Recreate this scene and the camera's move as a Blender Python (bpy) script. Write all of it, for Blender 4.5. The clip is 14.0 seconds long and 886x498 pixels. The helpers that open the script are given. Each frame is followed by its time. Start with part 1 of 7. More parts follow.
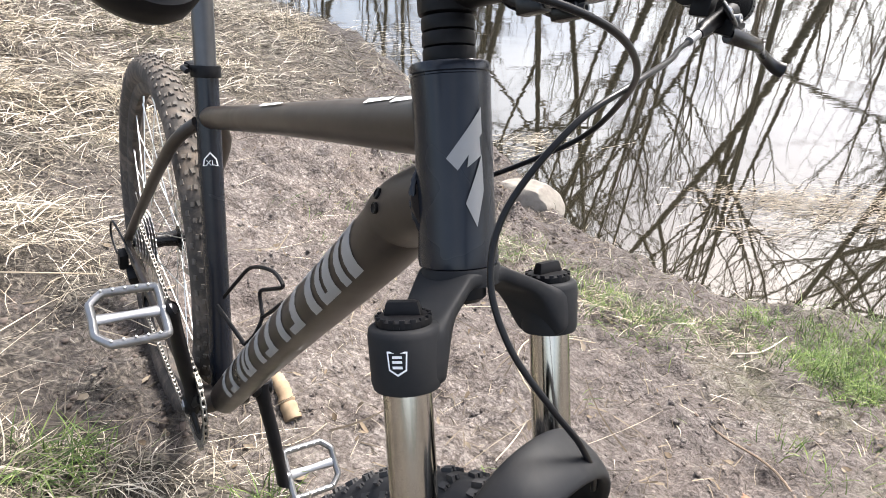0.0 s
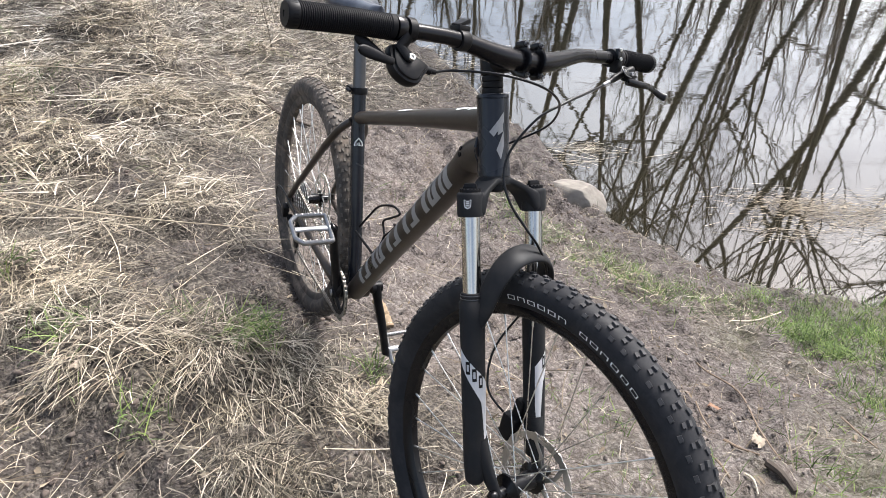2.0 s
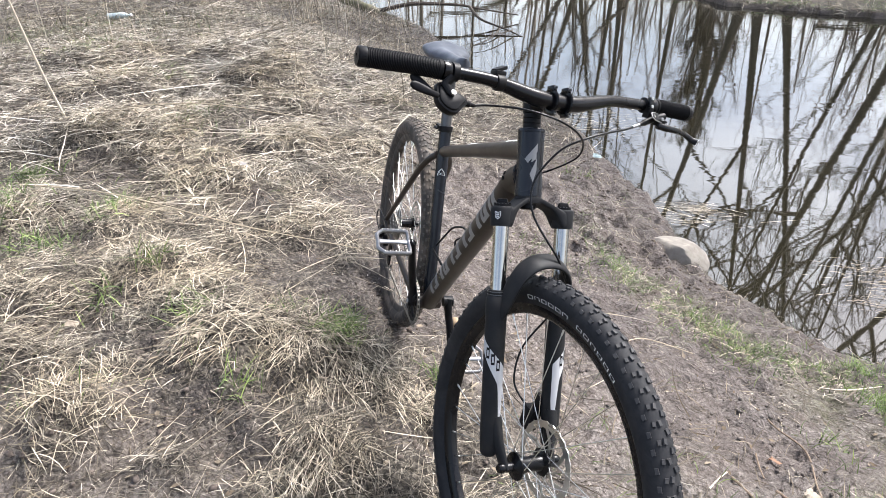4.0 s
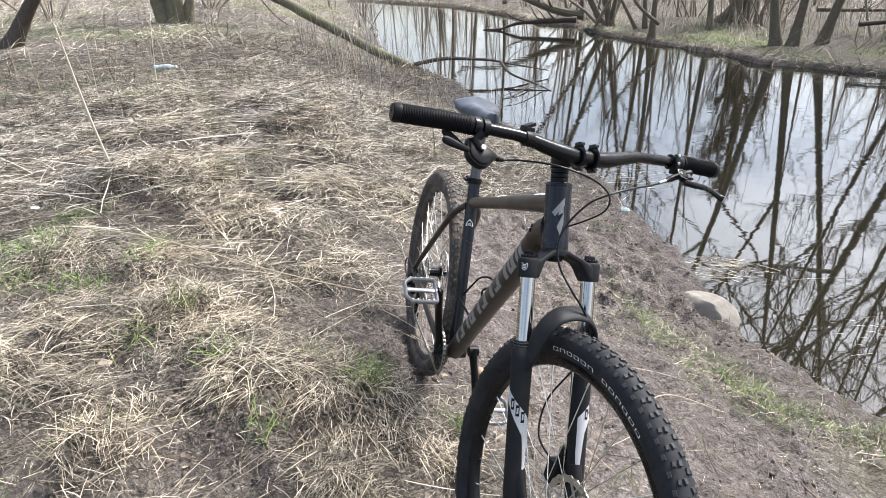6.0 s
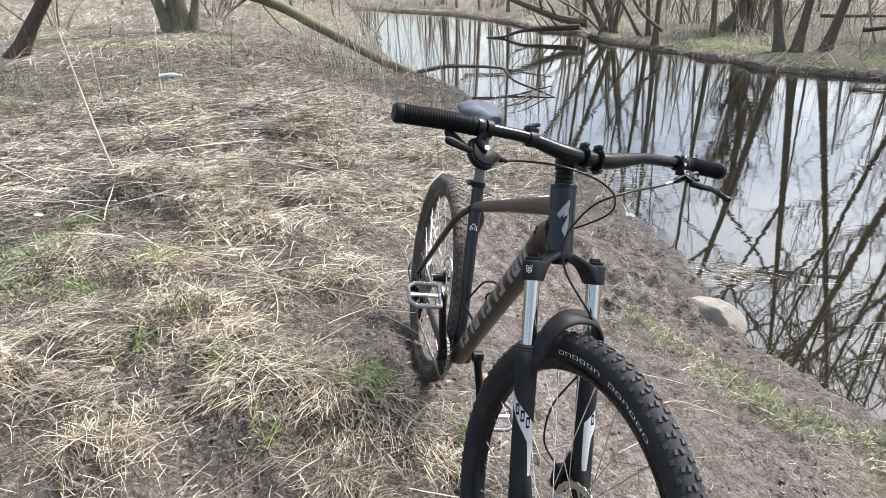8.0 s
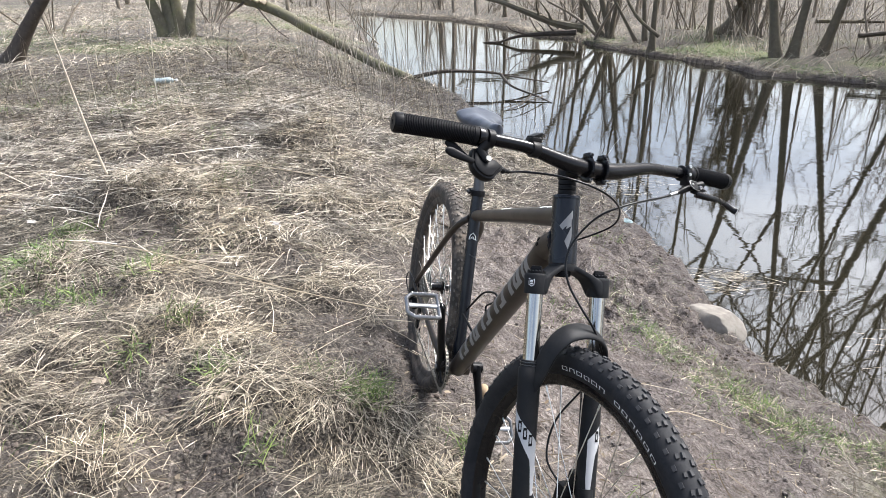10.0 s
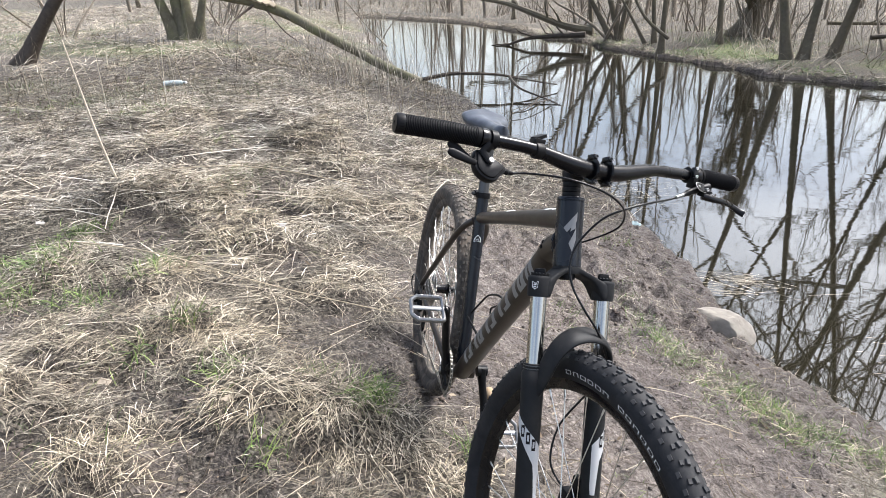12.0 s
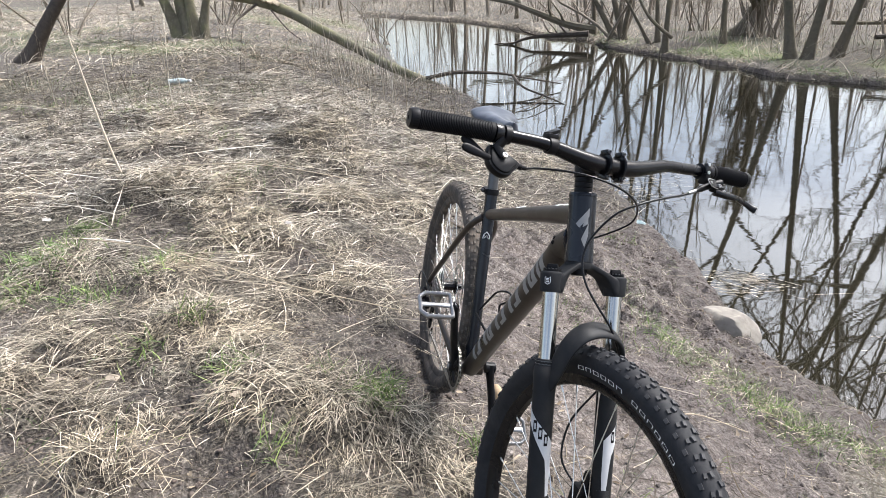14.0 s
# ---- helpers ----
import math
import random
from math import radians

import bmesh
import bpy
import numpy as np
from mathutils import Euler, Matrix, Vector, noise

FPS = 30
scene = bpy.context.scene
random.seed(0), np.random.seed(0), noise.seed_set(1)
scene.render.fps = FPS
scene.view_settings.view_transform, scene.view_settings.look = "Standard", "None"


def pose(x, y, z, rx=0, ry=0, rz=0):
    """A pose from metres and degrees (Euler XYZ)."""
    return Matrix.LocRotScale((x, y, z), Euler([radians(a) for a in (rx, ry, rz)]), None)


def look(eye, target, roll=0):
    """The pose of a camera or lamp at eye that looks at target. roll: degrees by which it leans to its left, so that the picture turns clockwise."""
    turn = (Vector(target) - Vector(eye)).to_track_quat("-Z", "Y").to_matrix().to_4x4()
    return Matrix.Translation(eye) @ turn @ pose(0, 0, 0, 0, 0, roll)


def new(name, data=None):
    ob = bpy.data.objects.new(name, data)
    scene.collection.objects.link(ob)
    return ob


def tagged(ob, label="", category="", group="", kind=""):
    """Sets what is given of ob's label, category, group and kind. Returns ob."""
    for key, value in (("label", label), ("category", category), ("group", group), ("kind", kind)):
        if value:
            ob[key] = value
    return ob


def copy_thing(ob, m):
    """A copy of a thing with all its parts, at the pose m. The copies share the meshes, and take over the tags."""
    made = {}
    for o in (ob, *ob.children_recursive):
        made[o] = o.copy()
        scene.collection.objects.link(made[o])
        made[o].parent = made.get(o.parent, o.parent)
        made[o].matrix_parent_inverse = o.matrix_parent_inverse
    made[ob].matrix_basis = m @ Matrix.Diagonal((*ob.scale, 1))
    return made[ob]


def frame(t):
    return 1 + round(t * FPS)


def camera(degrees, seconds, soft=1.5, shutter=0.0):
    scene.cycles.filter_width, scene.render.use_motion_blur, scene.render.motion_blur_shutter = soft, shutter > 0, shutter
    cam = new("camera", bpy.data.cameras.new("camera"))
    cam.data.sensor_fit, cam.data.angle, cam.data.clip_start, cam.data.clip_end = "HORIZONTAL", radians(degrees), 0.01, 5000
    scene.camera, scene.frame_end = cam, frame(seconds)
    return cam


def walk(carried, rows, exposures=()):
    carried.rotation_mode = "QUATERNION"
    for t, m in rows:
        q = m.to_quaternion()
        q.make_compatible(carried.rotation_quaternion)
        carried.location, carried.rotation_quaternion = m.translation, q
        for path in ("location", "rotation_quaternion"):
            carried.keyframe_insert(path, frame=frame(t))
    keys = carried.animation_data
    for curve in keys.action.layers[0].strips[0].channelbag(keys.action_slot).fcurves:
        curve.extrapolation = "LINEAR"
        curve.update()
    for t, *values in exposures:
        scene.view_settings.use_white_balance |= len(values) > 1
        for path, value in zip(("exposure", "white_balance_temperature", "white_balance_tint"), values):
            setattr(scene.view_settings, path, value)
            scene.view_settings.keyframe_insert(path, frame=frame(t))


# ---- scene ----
cam = camera(68.73, 14.0, 0.8)
# seconds, place, yaw to the left from +y, pitch, roll
PATH = [
    (0.0, 0.0442, 0.021, 1.0506, 4.299, -35.084, 1.119),
    (0.5, 0.0761, -0.1182, 1.1349, 4.922, -34.775, 0.656),
    (1.0, 0.114, -0.2621, 1.188, 8.518, -34.338, 0.136),
    (1.5, 0.1234, -0.4224, 1.2287, 10.006, -34.147, -0.046),
    (2.0, 0.1277, -0.5766, 1.2915, 10.994, -34.14, -0.365),
    (2.5, 0.1866, -0.619, 1.296, 11.904, -33.327, -0.419),
    (3.0, 0.2654, -0.6678, 1.2917, 16.215, -32.447, -1.032),
    (3.5, 0.3171, -0.7192, 1.3078, 21.018, -31.365, -1.505),
    (4.0, 0.3465, -0.7598, 1.3238, 23.908, -29.009, -1.815),
    (4.2, 0.3555, -0.7708, 1.3332, 24.388, -27.869, -1.845),
    (5.2, 0.3549, -0.7794, 1.3371, 25.898, -25.358, -1.703),
    (6.5, 0.3509, -0.7794, 1.3341, 26.608, -24.308, -1.703),
    (7.0, 0.3456, -0.7745, 1.3249, 26.696, -24.105, -1.983),
    (7.5, 0.3528, -0.7725, 1.3204, 26.859, -24.022, -1.986),
    (10.0, 0.3287, -0.7394, 1.3218, 26.459, -23.557, -1.81),
    (10.5, 0.3331, -0.7376, 1.3196, 26.635, -23.496, -1.814),
    (11.0, 0.3267, -0.7391, 1.3207, 26.664, -23.413, -1.689),
    (11.5, 0.3327, -0.7297, 1.3186, 27.088, -23.346, -1.667),
    (12.0, 0.3339, -0.7262, 1.317, 27.266, -23.326, -1.971),
    (12.5, 0.33, -0.7262, 1.3142, 27.196, -23.344, -1.874),
    (13.0, 0.3261, -0.7314, 1.308, 27.346, -23.362, -1.878),
    (13.5, 0.322, -0.7315, 1.3098, 27.301, -23.394, -1.851),
    (14.0, 0.3181, -0.7384, 1.311, 27.458, -23.385, -1.897),
]
EXPOSURE = [(0.0, 1.77, 6600, 10), (0.6, 1.54, 6500, 10), (1.2, 1.41, 6480, 10), (2.2, 1.32, 6420, 10), (3.0, 1.40, 6350, 10), (4.0, 1.46, 6330, 10), (6.5, 1.36, 6300, 9), (14.0, 1.35, 6300, 9)]
walk(cam, [(t, pose(x, y, z, 90 + p, 0, w) @ pose(0, 0, 0, 0, 0, r)) for t, x, y, z, w, p, r in PATH], EXPOSURE)

# ---- sky and sun: thin overcast ----
world = bpy.data.worlds.new("sky")
scene.world = world
world.use_nodes = True
wn, wl = world.node_tree.nodes, world.node_tree.links
sky = wn.new("ShaderNodeTexSky")
sky.sky_type, sky.sun_disc = "NISHITA", False
SUN_EL, SUN_AZ = 52.0, 35.0
sky.sun_elevation, sky.sun_rotation = radians(SUN_EL), radians(SUN_AZ)
sky.air_density, sky.dust_density, sky.ozone_density = 1.0, 4.0, 1.0
veil = wn.new("ShaderNodeHueSaturation")
veil.inputs["Saturation"].default_value = 0.88
veil.inputs["Value"].default_value = 0.92
wl.new(sky.outputs[0], veil.inputs["Color"])
# broken thin cloud all over the sky
cloud, deck, whiten = wn.new("ShaderNodeTexNoise"), wn.new("ShaderNodeValToRGB"), wn.new("ShaderNodeMix")
where = wn.new("ShaderNodeTexCoord")
wl.new(where.outputs["Generated"], cloud.inputs["Vector"])
cloud.inputs["Scale"].default_value, cloud.inputs["Detail"].default_value, cloud.inputs["Distortion"].default_value = 3.2, 5, 0.6
deck.color_ramp.elements[0].position, deck.color_ramp.elements[0].color = 0.42, (0.0, 0.0, 0.0, 1)
deck.color_ramp.elements[1].position, deck.color_ramp.elements[1].color = 0.60, (1.0, 1.0, 1.0, 1)
wl.new(cloud.outputs["Fac"], deck.inputs[0])
whiten.data_type, whiten.blend_type = "RGBA", "MIX"
pale = wn.new("ShaderNodeHueSaturation")
pale.inputs["Saturation"].default_value, pale.inputs["Value"].default_value = 0.44, 1.20
wl.new(sky.outputs[0], pale.inputs["Color"])
wl.new(deck.outputs[0], whiten.inputs[0])
wl.new(veil.outputs[0], whiten.inputs[6])
wl.new(pale.outputs[0], whiten.inputs[7])
wl.new(whiten.outputs[2], wn["Background"].inputs[0])
wn["Background"].inputs[1].default_value = 0.143
sun = new("sun", bpy.data.lights.new("sun", "SUN"))
sun.data.energy, sun.data.angle, sun.data.color = 3.9, radians(22), (1.0, 0.975, 0.95)
sun.matrix_world = look((20 * math.sin(radians(SUN_AZ)), 20 * math.cos(radians(SUN_AZ)), 20 * math.tan(radians(SUN_EL))), (0, 0, 0))


# ---- materials ----
def material(name):
    m = bpy.data.materials.new(name)
    m.use_nodes = True
    return m, m.node_tree.nodes, m.node_tree.links, m.node_tree.nodes["Principled BSDF"]


def ramp(n, l, fac, stops):
    r = n.new("ShaderNodeValToRGB")
    el = r.color_ramp.elements
    while len(el) < len(stops):
        el.new(0.5)
    for e, (p, c) in zip(el, stops):
        e.position, e.color = p, (*c, 1)
    l.new(fac, r.inputs[0])
    return r.outputs[0]


def noise_tex(n, l, scale, detail=4, rough=0.6, distort=0.0):
    tc = n.new("ShaderNodeTexCoord")
    t = n.new("ShaderNodeTexNoise")
    t.inputs["Scale"].default_value, t.inputs["Detail"].default_value = scale, detail
    t.inputs["Roughness"].default_value, t.inputs["Distortion"].default_value = rough, distort
    l.new(tc.outputs["Object"], t.inputs["Vector"])
    return t.outputs["Fac"]


def mix(n, l, fac, a, b, mode="MIX"):
    m = n.new("ShaderNodeMix")
    m.data_type, m.blend_type = "RGBA", mode
    for sock, v in ((m.inputs[0], fac), (m.inputs[6], a), (m.inputs[7], b)):
        if isinstance(v, (int, float)):
            sock.default_value = v
        elif isinstance(v, tuple):
            sock.default_value = (*v, 1)
        else:
            l.new(v, sock)
    return m.outputs[2]


def bump(n, l, bsdf, height, strength, dist):
    b = n.new("ShaderNodeBump")
    b.inputs["Strength"].default_value, b.inputs["Distance"].default_value = strength, dist
    l.new(height, b.inputs["Height"])
    l.new(b.outputs[0], bsdf.inputs["Normal"])


def simple(name, base, rough, metal=0.0, vary=0.25, scale=60.0, bumps=0.0, dust=None, amount=0.4, coat=0.0, spec=0.4):
    """A surface with grain, a second broader variation, and a thin veil of dust."""
    m, n, l, b = material(name)
    fine, broad = noise_tex(n, l, scale, 6, 0.65), noise_tex(n, l, scale / 9, 3, 0.6, 0.4)
    lo, hi = tuple(c * (1 - vary) for c in base), tuple(min(1, c * (1 + vary)) for c in base)
    col = mix(n, l, 0.5, ramp(n, l, fine, [(0.3, lo), (0.7, hi)]), ramp(n, l, broad, [(0.3, lo), (0.7, hi)]))
    if dust:
        mask = ramp(n, l, noise_tex(n, l, scale / 4, 5, 0.7, 0.6), [(0.45, (0, 0, 0)), (0.75, (amount,) * 3)])
        col = mix(n, l, mask, col, dust)
    l.new(col, b.inputs["Base Color"])
    l.new(ramp(n, l, broad, [(0.3, (rough * 0.8,) * 3), (0.7, (min(1, rough * 1.2),) * 3)]), b.inputs["Roughness"])
    b.inputs["Metallic"].default_value = metal
    b.inputs["Coat Weight"].default_value = coat
    b.inputs["Specular IOR Level"].default_value = spec
    if bumps:
        bump(n, l, b, fine, bumps, 0.002)
    return m


def island(name, stops, rough=0.75, soil=0.5):
    """Blades and leaves: each island of the mesh has its own tone."""
    m, n, l, b = material(name)
    g = n.new("ShaderNodeNewGeometry")
    col = ramp(n, l, g.outputs["Random Per Island"], stops)
    # patches that are yellower, patches that are greyer, and old weathered handfuls
    col = mix(n, l, 1.0, col, ramp(n, l, noise_tex(n, l, 2.2, 4, 0.65), [(0.36, (0.80, 0.82, 0.85)), (0.50, (1.0, 0.99, 0.97)), (0.64, (1.0, 0.965, 0.88))]), "MULTIPLY")
    col = mix(n, l, 1.0, col, ramp(n, l, noise_tex(n, l, 9.0, 5, 0.7), [(0.36, (0.36, 0.345, 0.33)), (0.50, (0.82, 0.81, 0.79)), (0.62, (1.0, 1.0, 1.0))]), "MULTIPLY")
    l.new(mix(n, l, ramp(n, l, noise_tex(n, l, 30), [(0.35, (0.0,) * 3), (0.7, (soil,) * 3)]), col, (0.10, 0.085, 0.062)), b.inputs["Base Color"])
    b.inputs["Roughness"].default_value = rough
    b.inputs["Specular IOR Level"].default_value = 0.25
    return m


DUST = (0.30, 0.25, 0.19)
PAINT = simple("smoke_paint", (0.034, 0.027, 0.023), 0.34, 0.2, 0.15, 90, 0.02, DUST, 0.04, spec=0.3)
HEAD_PAINT = simple("head_tube_paint", (0.008, 0.010, 0.015), 0.24, 0.0, 0.15, 90, 0.01, DUST, 0.02, 0.05, spec=0.3)
BLACK = simple("satin_black", (0.005, 0.005, 0.006), 0.42, 0.0, 0.25, 80, 0.03, DUST, 0.02, spec=0.14)
GLOSS = simple("gloss_black_alloy", (0.004, 0.004, 0.005), 0.26, 0.0, 0.2, 60, 0.0, DUST, 0.012, spec=0.24)
FORK_BLACK = simple("fork_black", (0.012, 0.0125, 0.014), 0.58, 0.0, 0.2, 80, 0.02, DUST, 0.03, spec=0.16)
CHROME = simple("chrome", (0.42, 0.405, 0.38), 0.13, 1.0, 0.10, 40)
STEEL = simple("steel", (0.55, 0.54, 0.52), 0.32, 1.0, 0.2, 60)
POST = simple("grey_alloy_post", (0.085, 0.085, 0.088), 0.34, 0.7, 0.12, 60)
ALLOY = simple("brushed_alloy", (0.27, 0.27, 0.275), 0.46, 1.0, 0.2, 90, 0.03, DUST, 0.15)
RUBBER = simple("tyre_rubber", (0.0145, 0.0150, 0.0172), 0.62, 0.0, 0.25, 90, 0.15, (0.10, 0.093, 0.088), 0.18, spec=0.15)
MUDDY = simple("muddy_tyre_rubber", (0.040, 0.034, 0.029), 0.85, 0.0, 0.3, 90, 0.25, (0.175, 0.138, 0.108), 0.85)
# muddy blocks, paler than the casing: their lit tops are put into the colour
LIT_MUDDY_TREAD = simple("lit_muddy_tread_rubber", (0.075, 0.066, 0.057), 0.8, 0.0, 0.35, 90, 0.2, (0.21, 0.175, 0.142), 0.6)
# front blocks: the grey sheen on their tops is put into the colour
LIT_TREAD = simple("lit_tread_rubber", (0.021, 0.0215, 0.024), 0.60, 0.0, 0.3, 90, 0.15, (0.12, 0.105, 0.095), 0.28, spec=0.3)
GRIP = simple("grip_rubber", (0.005, 0.005, 0.006), 0.68, 0.0, 0.2, 120, 0.1, spec=0.10)
DECAL = simple("grey_decal", (0.235, 0.232, 0.230), 0.45, 0.0, 0.08, 60)
PALE_DECAL = simple("pale_grey_decal", (0.43, 0.43, 0.44), 0.45, 0.0, 0.06, 60)
WHITE = simple("white_decal", (0.72, 0.72, 0.72), 0.5, 0.0, 0.06, 60)
SADDLE = simple("saddle_cover", (0.040, 0.045, 0.058), 0.36, 0.0, 0.30, 45, 0.08, (0.15, 0.16, 0.19), 0.5)
CHAIN = simple("chain_steel", (0.30, 0.28, 0.25), 0.4, 0.9, 0.35, 200)
HOSE = simple("hose_black", (0.008, 0.008, 0.009), 0.3, 0.0, 0.1, 60, spec=0.2)
THICKET = simple("thicket_bark", (0.20, 0.168, 0.132), 0.9, 0.0, 0.4, 14)
BARK = simple("bark", (0.115, 0.096, 0.070), 0.9, 0.0, 0.45, 14, 0.8, (0.13, 0.14, 0.05), 0.22)
BARK_DARK = simple("dark_bark", (0.062, 0.048, 0.037), 0.9, 0.0, 0.6, 11, 0.9)
MOSSY = simple("mossy_bark", (0.125, 0.110, 0.075), 0.9, 0.0, 0.5, 10, 0.8, (0.17, 0.18, 0.065), 0.6)
SPLIT = simple("split_wood", (0.37, 0.305, 0.22), 0.8, 0.0, 0.25, 25, 0.4)
PALE_WOOD = simple("bleached_stalk", (0.55, 0.48, 0.38), 0.8, 0.0, 0.2, 40)
ROCK = simple("rock", (0.235, 0.210, 0.180), 0.85, 0.0, 0.45, 22, 0.9, (0.12, 0.108, 0.092), 0.8)
STRAW = island("dry_grass", [(0.0, (0.030, 0.025, 0.019)), (0.25, (0.125, 0.105, 0.080)), (0.58, (0.385, 0.334, 0.260)), (1.0, (0.80, 0.720, 0.590))], 0.7, 0.24)
MID_STRAW = island("fallen_dry_grass", [(0.0, (0.035, 0.029, 0.024)), (0.25, (0.150, 0.130, 0.106)), (0.55, (0.46, 0.411, 0.340)), (1.0, (0.88, 0.815, 0.715))], 0.7, 0.24)
PALE_STRAW = island("pale_dry_grass", [(0.0, (0.20, 0.170, 0.132)), (0.5, (0.46, 0.405, 0.330)), (1.0, (0.85, 0.775, 0.665))], 0.7, 0.15)
# old grass under the straw, darkened in colour for the shade between blades
SHADED_THATCH = island("shaded_old_thatch", [(0.0, (0.015, 0.012, 0.010)), (0.42, (0.058, 0.049, 0.040)), (0.76, (0.27, 0.239, 0.198)), (1.0, (0.66, 0.605, 0.525))])
GREEN = island("green_grass", [(0.0, (0.048, 0.088, 0.026)), (0.5, (0.118, 0.195, 0.050)), (1.0, (0.27, 0.35, 0.11))], 0.6, 0.12)
MUD = simple("damp_clod", (0.078, 0.060, 0.050), 0.85, 0.0, 0.45, 50, 0.5, (0.17, 0.142, 0.122), 0.5)
DEAD_LEAF = island("dead_leaves", [(0.0, (0.10, 0.07, 0.045)), (0.5, (0.20, 0.155, 0.11)), (1.0, (0.34, 0.285, 0.22))])
TWIGS = island("twigs", [(0.0, (0.07, 0.055, 0.042)), (0.6, (0.15, 0.12, 0.09)), (1.0, (0.26, 0.22, 0.17))])
STALK = island("dead_stalks", [(0.0, (0.10, 0.078, 0.058)), (0.5, (0.26, 0.215, 0.165)), (1.0, (0.46, 0.40, 0.31))])


def soil_material():
    m, n, l, b = material("soil")

    def spot(name):
        a = n.new("ShaderNodeAttribute")
        a.attribute_name = name
        return a.outputs["Fac"]
    fine, mid, broad = noise_tex(n, l, 90, 8, 0.72), noise_tex(n, l, 13, 6, 0.68, 0.5), noise_tex(n, l, 1.6, 4, 0.6, 0.3)
    dry = ramp(n, l, fine, [(0.30, (0.060, 0.049, 0.042)), (0.48, (0.176, 0.157, 0.147)), (0.70, (0.325, 0.294, 0.276))])
    wetc = ramp(n, l, fine, [(0.3, (0.030, 0.024, 0.022)), (0.7, (0.185, 0.155, 0.143))])
    crumb = noise_tex(n, l, 36, 5, 0.7, 0.4)
    dry = mix(n, l, ramp(n, l, crumb, [(0.36, (0.55,) * 3), (0.45, (0.0,) * 3)]), dry, (0.040, 0.031, 0.026))
    col = mix(n, l, ramp(n, l, mid, [(0.42, (0.0,) * 3), (0.66, (0.50,) * 3)]), dry, ramp(n, l, fine, [(0.32, (0.028, 0.022, 0.020)), (0.66, (0.185, 0.164, 0.153))]))
    col = mix(n, l, 1.0, col, ramp(n, l, noise_tex(n, l, 4.5, 5, 0.7, 0.6), [(0.34, (0.58, 0.56, 0.55)), (0.49, (0.95, 0.945, 0.94)), (0.64, (1.14, 1.13, 1.12))]), "MULTIPLY")
    col = mix(n, l, ramp(n, l, noise_tex(n, l, 2.6, 5, 0.7, 0.4), [(0.48, (0.0,) * 3), (0.62, (0.55,) * 3)]), col, ramp(n, l, fine, [(0.30, (0.060, 0.045, 0.037)), (0.70, (0.270, 0.228, 0.203))]))
    # crumbs and clods of two sizes, each with its own tone, parted by dark gaps
    spread = n.new("ShaderNodeVectorMath")
    spread.operation = "MULTIPLY_ADD"
    stir = n.new("ShaderNodeTexNoise")
    stir.inputs["Scale"].default_value, stir.inputs["Detail"].default_value = 22, 4
    place = n.new("ShaderNodeTexCoord")
    l.new(place.outputs["Object"], stir.inputs["Vector"])
    l.new(stir.outputs["Color"], spread.inputs[0])
    spread.inputs[1].default_value = (0.014, 0.014, 0.014)
    l.new(place.outputs["Object"], spread.inputs[2])
    lump = []
    for size, gap in ((38, 0.62), (105, 0.70)):
        cell = n.new("ShaderNodeTexVoronoi")
        cell.inputs["Scale"].default_value = size
        l.new(spread.outputs[0], cell.inputs["Vector"])
        tone = n.new("ShaderNodeSeparateColor")
        l.new(cell.outputs["Color"], tone.inputs[0])
        col = mix(n, l, 1.0, col, ramp(n, l, tone.outputs[0], [(0.0, (0.78, 0.77, 0.76)), (0.5, (1.0, 0.995, 0.99)), (1.0, (1.15, 1.14, 1.13))]), "MULTIPLY")
        # gaps between lumps: shade put into the colour where the bump is low
        col = mix(n, l, ramp(n, l, cell.outputs["Distance"], [(gap * 0.75, (0.0,) * 3), (gap, (0.42,) * 3)]), col, (0.060, 0.047, 0.040))
        lump.append(ramp(n, l, cell.outputs["Distance"], [(0.0, (0.75,) * 3), (0.45, (0.62,) * 3), (0.9, (0.25,) * 3)]))
    # matted straw between the blades, its dark tones standing for shade in the gaps
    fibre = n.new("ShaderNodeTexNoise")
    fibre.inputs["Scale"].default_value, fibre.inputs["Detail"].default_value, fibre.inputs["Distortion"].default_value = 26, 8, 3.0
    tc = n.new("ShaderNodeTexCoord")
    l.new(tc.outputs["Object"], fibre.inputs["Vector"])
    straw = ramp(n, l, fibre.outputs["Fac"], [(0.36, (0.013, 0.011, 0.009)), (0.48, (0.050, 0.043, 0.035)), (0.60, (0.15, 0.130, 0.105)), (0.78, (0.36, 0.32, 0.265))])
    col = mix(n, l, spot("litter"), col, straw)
    green = ramp(n, l, fibre.outputs["Fac"], [(0.35, (0.06, 0.075, 0.025)), (0.7, (0.20, 0.23, 0.09))])
    col = mix(n, l, mix(n, l, 1.0, spot("moss"), ramp(n, l, mid, [(0.35, (0.2,) * 3), (0.6, (0.9,) * 3)]), "MULTIPLY"), col, green)
    # damp soil, and the shade of the bank's lip painted with the same darkening
    damp_and_shade = mix(n, l, 1.0, spot("damp_and_shade"), ramp(n, l, broad, [(0.3, (0.75,) * 3), (0.6, (1.0,) * 3)]), "MULTIPLY")
    col = mix(n, l, damp_and_shade, col, mix(n, l, 0.35, mix(n, l, 1.0, col, (0.42, 0.385, 0.385), "MULTIPLY"), wetc))
    l.new(col, b.inputs["Base Color"])
    l.new(mix(n, l, damp_and_shade, (0.95,) * 3, (0.55,) * 3), b.inputs["Roughness"])
    b.inputs["Specular IOR Level"].default_value = 0.3
    grit = noise_tex(n, l, 36, 6, 0.7)
    bump(n, l, b, mix(n, l, 0.5, mix(n, l, 0.45, fine, mix(n, l, 0.5, grit, mid)), mix(n, l, 0.35, lump[0], lump[1])), 1.0, 0.042)
    return m


